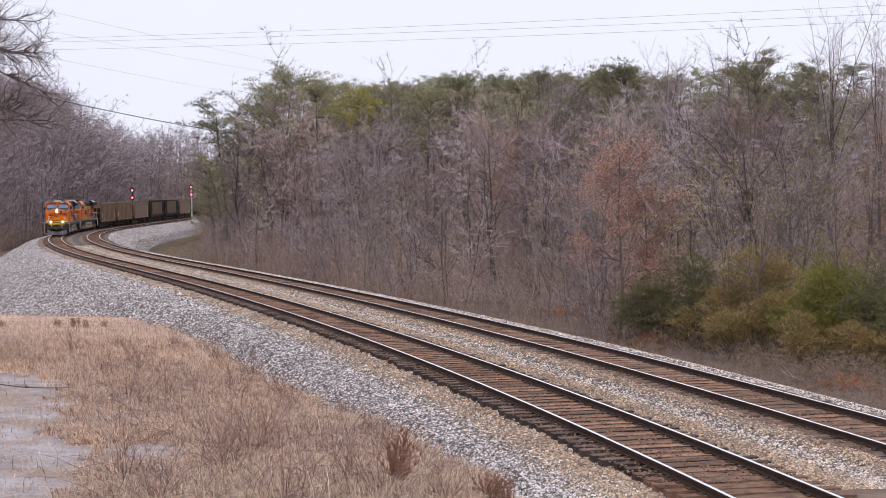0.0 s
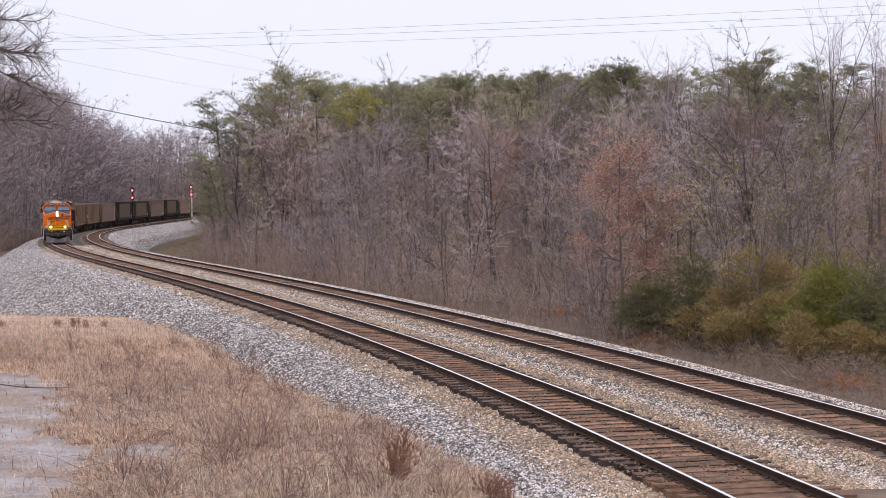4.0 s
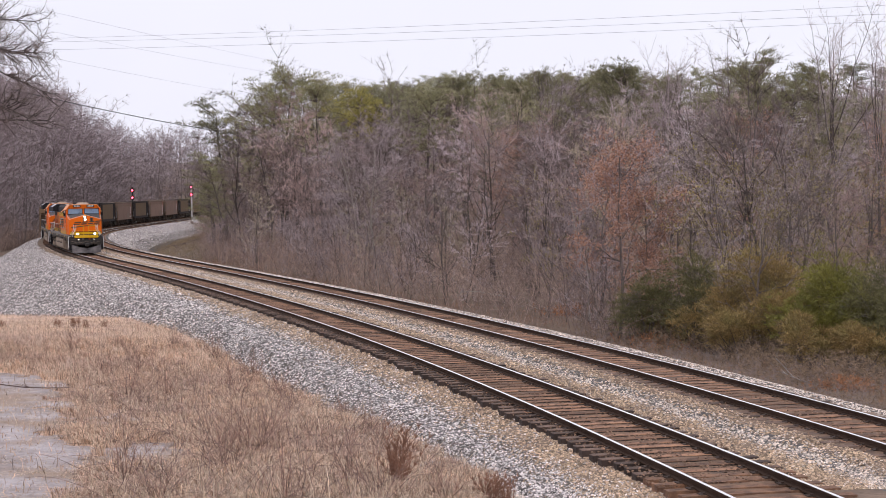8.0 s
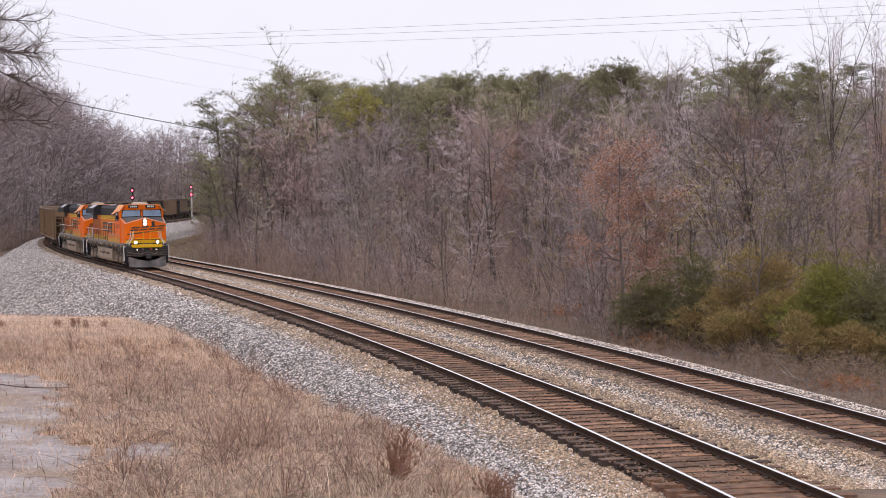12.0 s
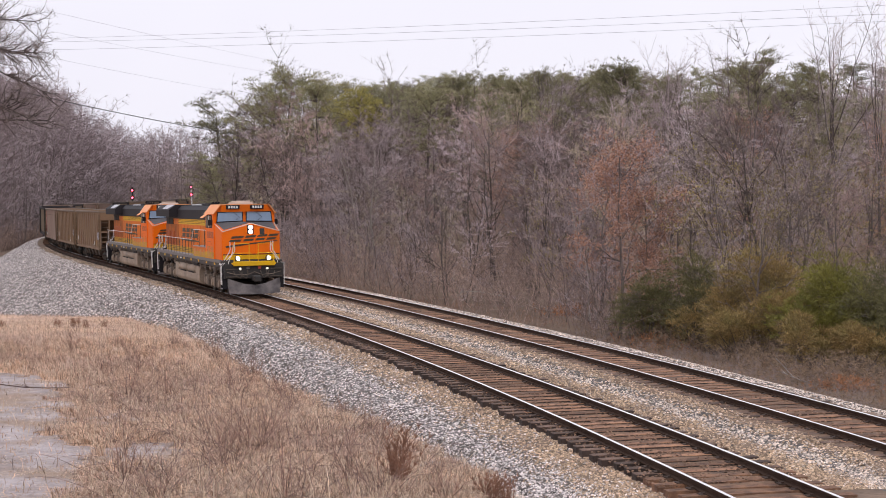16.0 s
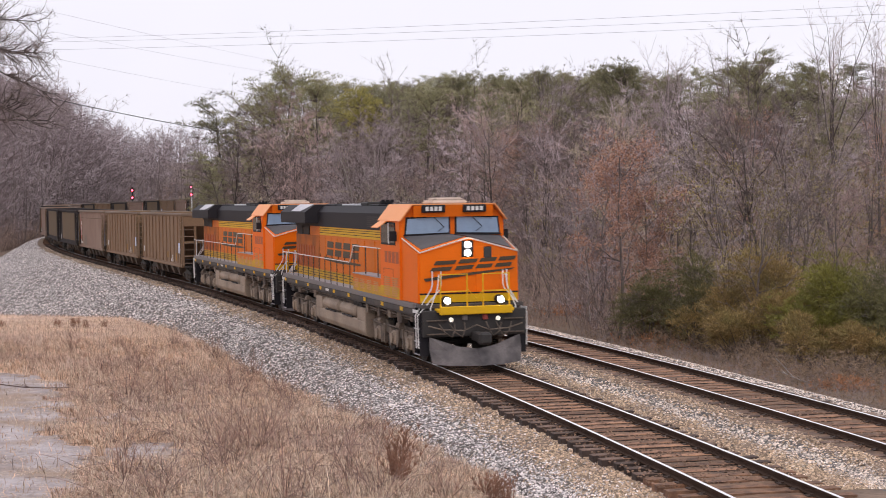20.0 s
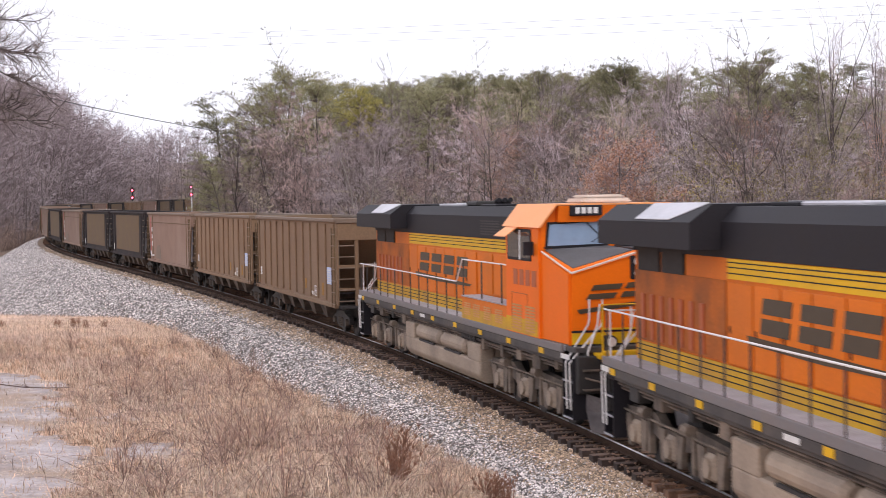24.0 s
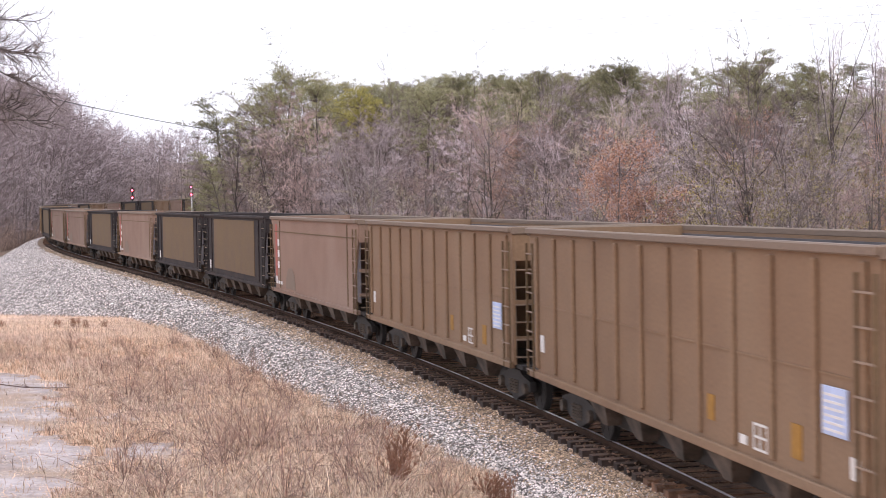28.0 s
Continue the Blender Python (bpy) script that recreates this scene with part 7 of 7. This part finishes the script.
stick("short dark rotting log in the dry grass", [(-15.0, 55.6), (-14.5, 54.5), (-13.95, 53.5)], 0.035, 0.02, 61, 1)
stick("long thin dark fallen branch across the path", [(-12.9, 45.0), (-11.9, 44.6), (-11.2, 44.3), (-10.5, 45.2), (-9.9, 47.0), (-9.5, 48.6)], 0.017, 0.008, 62, 4)
stick("dark dead cane leaning over the ballast's foot", [(-3.3, 33.2), (-2.7, 33.9), (-2.2, 34.8)], 0.018, 0.01, 63, 2)
b = bmesh.new()
bmesh.ops.create_icosphere(b, subdivisions=2, radius=1.0)
r = random.Random(64)
for v in b.verts:
    k = 1 + r.uniform(-0.16, 0.16)
    v.co = Vector((v.co.x * 0.26 * k, v.co.y * 0.17 * k, max(-0.4, v.co.z) * 0.10 * k))
stone = part("flat_stone", b, M_DIRT, None)
tagged(stone, "flat grey stone at the foot of the ballast", "stone")
stone.location = (-0.24, 29.8, float(ground_height([-0.24], [29.8])[0]) + 0.04)


# ---- signals ----
M_SIGNAL = material("signal_black", (0.02, 0.02, 0.022), 0.6, vary=0.2, bump=0.0)
M_MAST = material("silver_mast_paint", (0.78, 0.78, 0.80), 0.5, metal=0.2, vary=0.2, scale=3, bump=0.05)
M_RED = glow("red_signal_lens", (1.0, 0.06, 0.10), 9.0)


def signal(label, x, y, z, height, lights, mast_mat):
    sg = empty("railway_signal", label, "signal", "railway signals")
    sg.location = (x, y, z)
    b = bmesh.new()
    tube(b, [(0, 0, -0.2), (0, 0, height)], 0.085, 10)
    part("mast", b, mast_mat, sg)
    b = bmesh.new()
    box(b, -0.3, 0.3, -0.3, 0.3, -0.4, 0.25, 0.04)
    part("concrete_base", b, M_DIRT, sg)
    b = bmesh.new()
    box(b, 0.3, 0.75, -0.25, 0.25, 0.0, 1.1, 0.02)
    part("relay_box", b, M_MAST, sg)
    b = bmesh.new()
    for e in (-0.16, 0.16):
        tube(b, [(e, 0.16, 0.1), (e, 0.16, height - 1.0)], 0.018, 5)
    for k in range(int((height - 1.2) / 0.35)):
        tube(b, [(-0.16, 0.16, 0.35 + k * 0.35), (0.16, 0.16, 0.35 + k * 0.35)], 0.014, 5)
    part("ladder", b, mast_mat, sg)
    for z1 in lights:
        b = bmesh.new()
        tube(b, [(0, -0.10, z1), (0, -0.13, z1)], 0.42, 18)
        h = part("backing_disc", b, M_SIGNAL, sg)
        b = bmesh.new()
        tube(b, [(0, 0.1, z1), (0, -0.18, z1)], 0.2, 12)
        part("lamp_case", b, M_SIGNAL, h)
        b = bmesh.new()
        tube(b, [(0, -0.18, z1), (0, -0.2, z1)], 0.2, 14)
        part("lens", b, M_RED, h, "lit red lens")
        b = bmesh.new()
        for k in range(5):
            a0, a1 = math.radians(20 + k * 28), math.radians(48 + k * 28)
            q = [(math.cos(a) * 0.21, yy, z1 + math.sin(a) * 0.21) for a in (a0, a1) for yy in (-0.2, -0.45)]
            vs = [b.verts.new(v) for v in (q[0], q[1], q[3], q[2])]
            b.faces.new(vs)
        part("hood", b, M_SIGNAL, h)


x, y, z, h = (float(q) for q in on_line(286, SPACING + 3.0))
signal("silver railway signal mast showing two red lights beside the far track", x, y, z - 0.45, 7.3, (6.9, 5.4), M_MAST)
x, y, z, h = (float(q) for q in on_line(284, -3.6))
signal("dark railway signal mast showing two red lights behind the near track", x, y, z - 0.4, 7.0, (6.35, 4.95), M_SIGNAL)


# ---- overhead wires ----
M_WIRE = material("overhead_wire", (0.44, 0.42, 0.50), 0.6, vary=0.1, bump=0.0)


M_CABLE = material("dark_cable", (0.06, 0.055, 0.06), 0.6, vary=0.1, bump=0.0)


def wire(label, a, b, sag, r):
    pts = []
    for i in range(33):
        t = i / 32
        p = Vector(a).lerp(Vector(b), t)
        p.z -= sag * 4 * t * (1 - t)
        pts.append(p)
    bm_ = bmesh.new()
    tube(bm_, pts, r, 5)
    o = part("overhead_wire", bm_, M_WIRE, None)
    tagged(o, label, "wire", "overhead wires")
    return o


def sky_point(px, py, y):
    """A place at depth y on the line of sight given as offsets from the picture's middle, in units of its width."""
    lean = radians(-0.957)
    a, b = px, py
    a, b = a * math.cos(lean) + b * math.sin(lean), -a * math.sin(lean) + b * math.cos(lean)
    f = 2800 / 1568
    tilt = math.atan(79.6 / 2800)
    d = Vector((a / f, math.cos(tilt) - b / f * math.sin(tilt), -math.sin(tilt) - b / f * math.cos(tilt)))
    return EYE + d * (y / d.y)


W = lambda x, y, d: sky_point((x - 784) / 1568, (y - 441) / 1568, d)
for x0, y0, x1, y1 in ((-120, 73, 1640, 6), (-120, 78, 1640, 22), (-120, 92, 1640, 35)):
    wire("thin high power line crossing the sky", W(x0, y0, 190), W(x1, y1, 120), 0.35, 0.014)
wire("faint thin wire running down behind the pines", W(-100, -25, 110), W(800, 165, 230), 0.6, 0.009)
wire("faint thin wire running down behind the pines", W(-100, 15, 110), W(680, 156, 230), 0.6, 0.009)
wire("faint thin wire running down behind the pines", W(-100, 62, 110), W(600, 190, 230), 0.5, 0.009)
wire("thick dark cable above the far trees", W(20, 158, 175), W(460, 244, 215), 0.35, 0.05).data.materials[0] = M_CABLE


# ---- motion ----
def nose_at(t):
    return 11.23 - 8.724 * (t - 20) - 0.0171 * (t - 20) ** 2


def on_rails(s, pivot):
    """The pose of a vehicle whose middle is at s, carried at two pivots on the near track."""
    fx, fy, fz, _ = (float(q) for q in on_line(s - pivot))
    rx, ry, rz, _ = (float(q) for q in on_line(s + pivot))
    d = Vector((fx - rx, fy - ry, fz - rz))
    return Matrix.Translation(((fx + rx) / 2, (fy + ry) / 2, (fz + rz) / 2)) @ Matrix.Rotation(math.atan2(d.y, d.x), 4, "Z") @ Matrix.Rotation(-math.atan2(d.z, d.to_2d().length), 4, "Y")


def motions():
    times = [i * 0.5 for i in range(57)]
    fine = [i / 15 for i in range(421)]
    for k, (loco, wheels) in enumerate(LOCOS):
        walk(loco, [(t, on_rails(nose_at(t) + 10.85 + 22.3 * k, 6.8)) for t in times])
        for w, r in wheels:
            at = w.location.copy()
            walk(w, [(t, Matrix.Translation(at) @ Matrix.Rotation((nose_at(0) - nose_at(t)) / r, 4, "Y")) for t in fine])
    for k, (car, wheels) in enumerate(CARS):
        walk(car, [(t, on_rails(nose_at(t) + 53.6 + 16.25 * k, 5.85)) for t in times])
        for w, r in wheels:
            at = w.location.copy()
            walk(w, [(t, Matrix.Translation(at) @ Matrix.Rotation((nose_at(0) - nose_at(t)) / r, 4, "Y")) for t in fine])


motions()
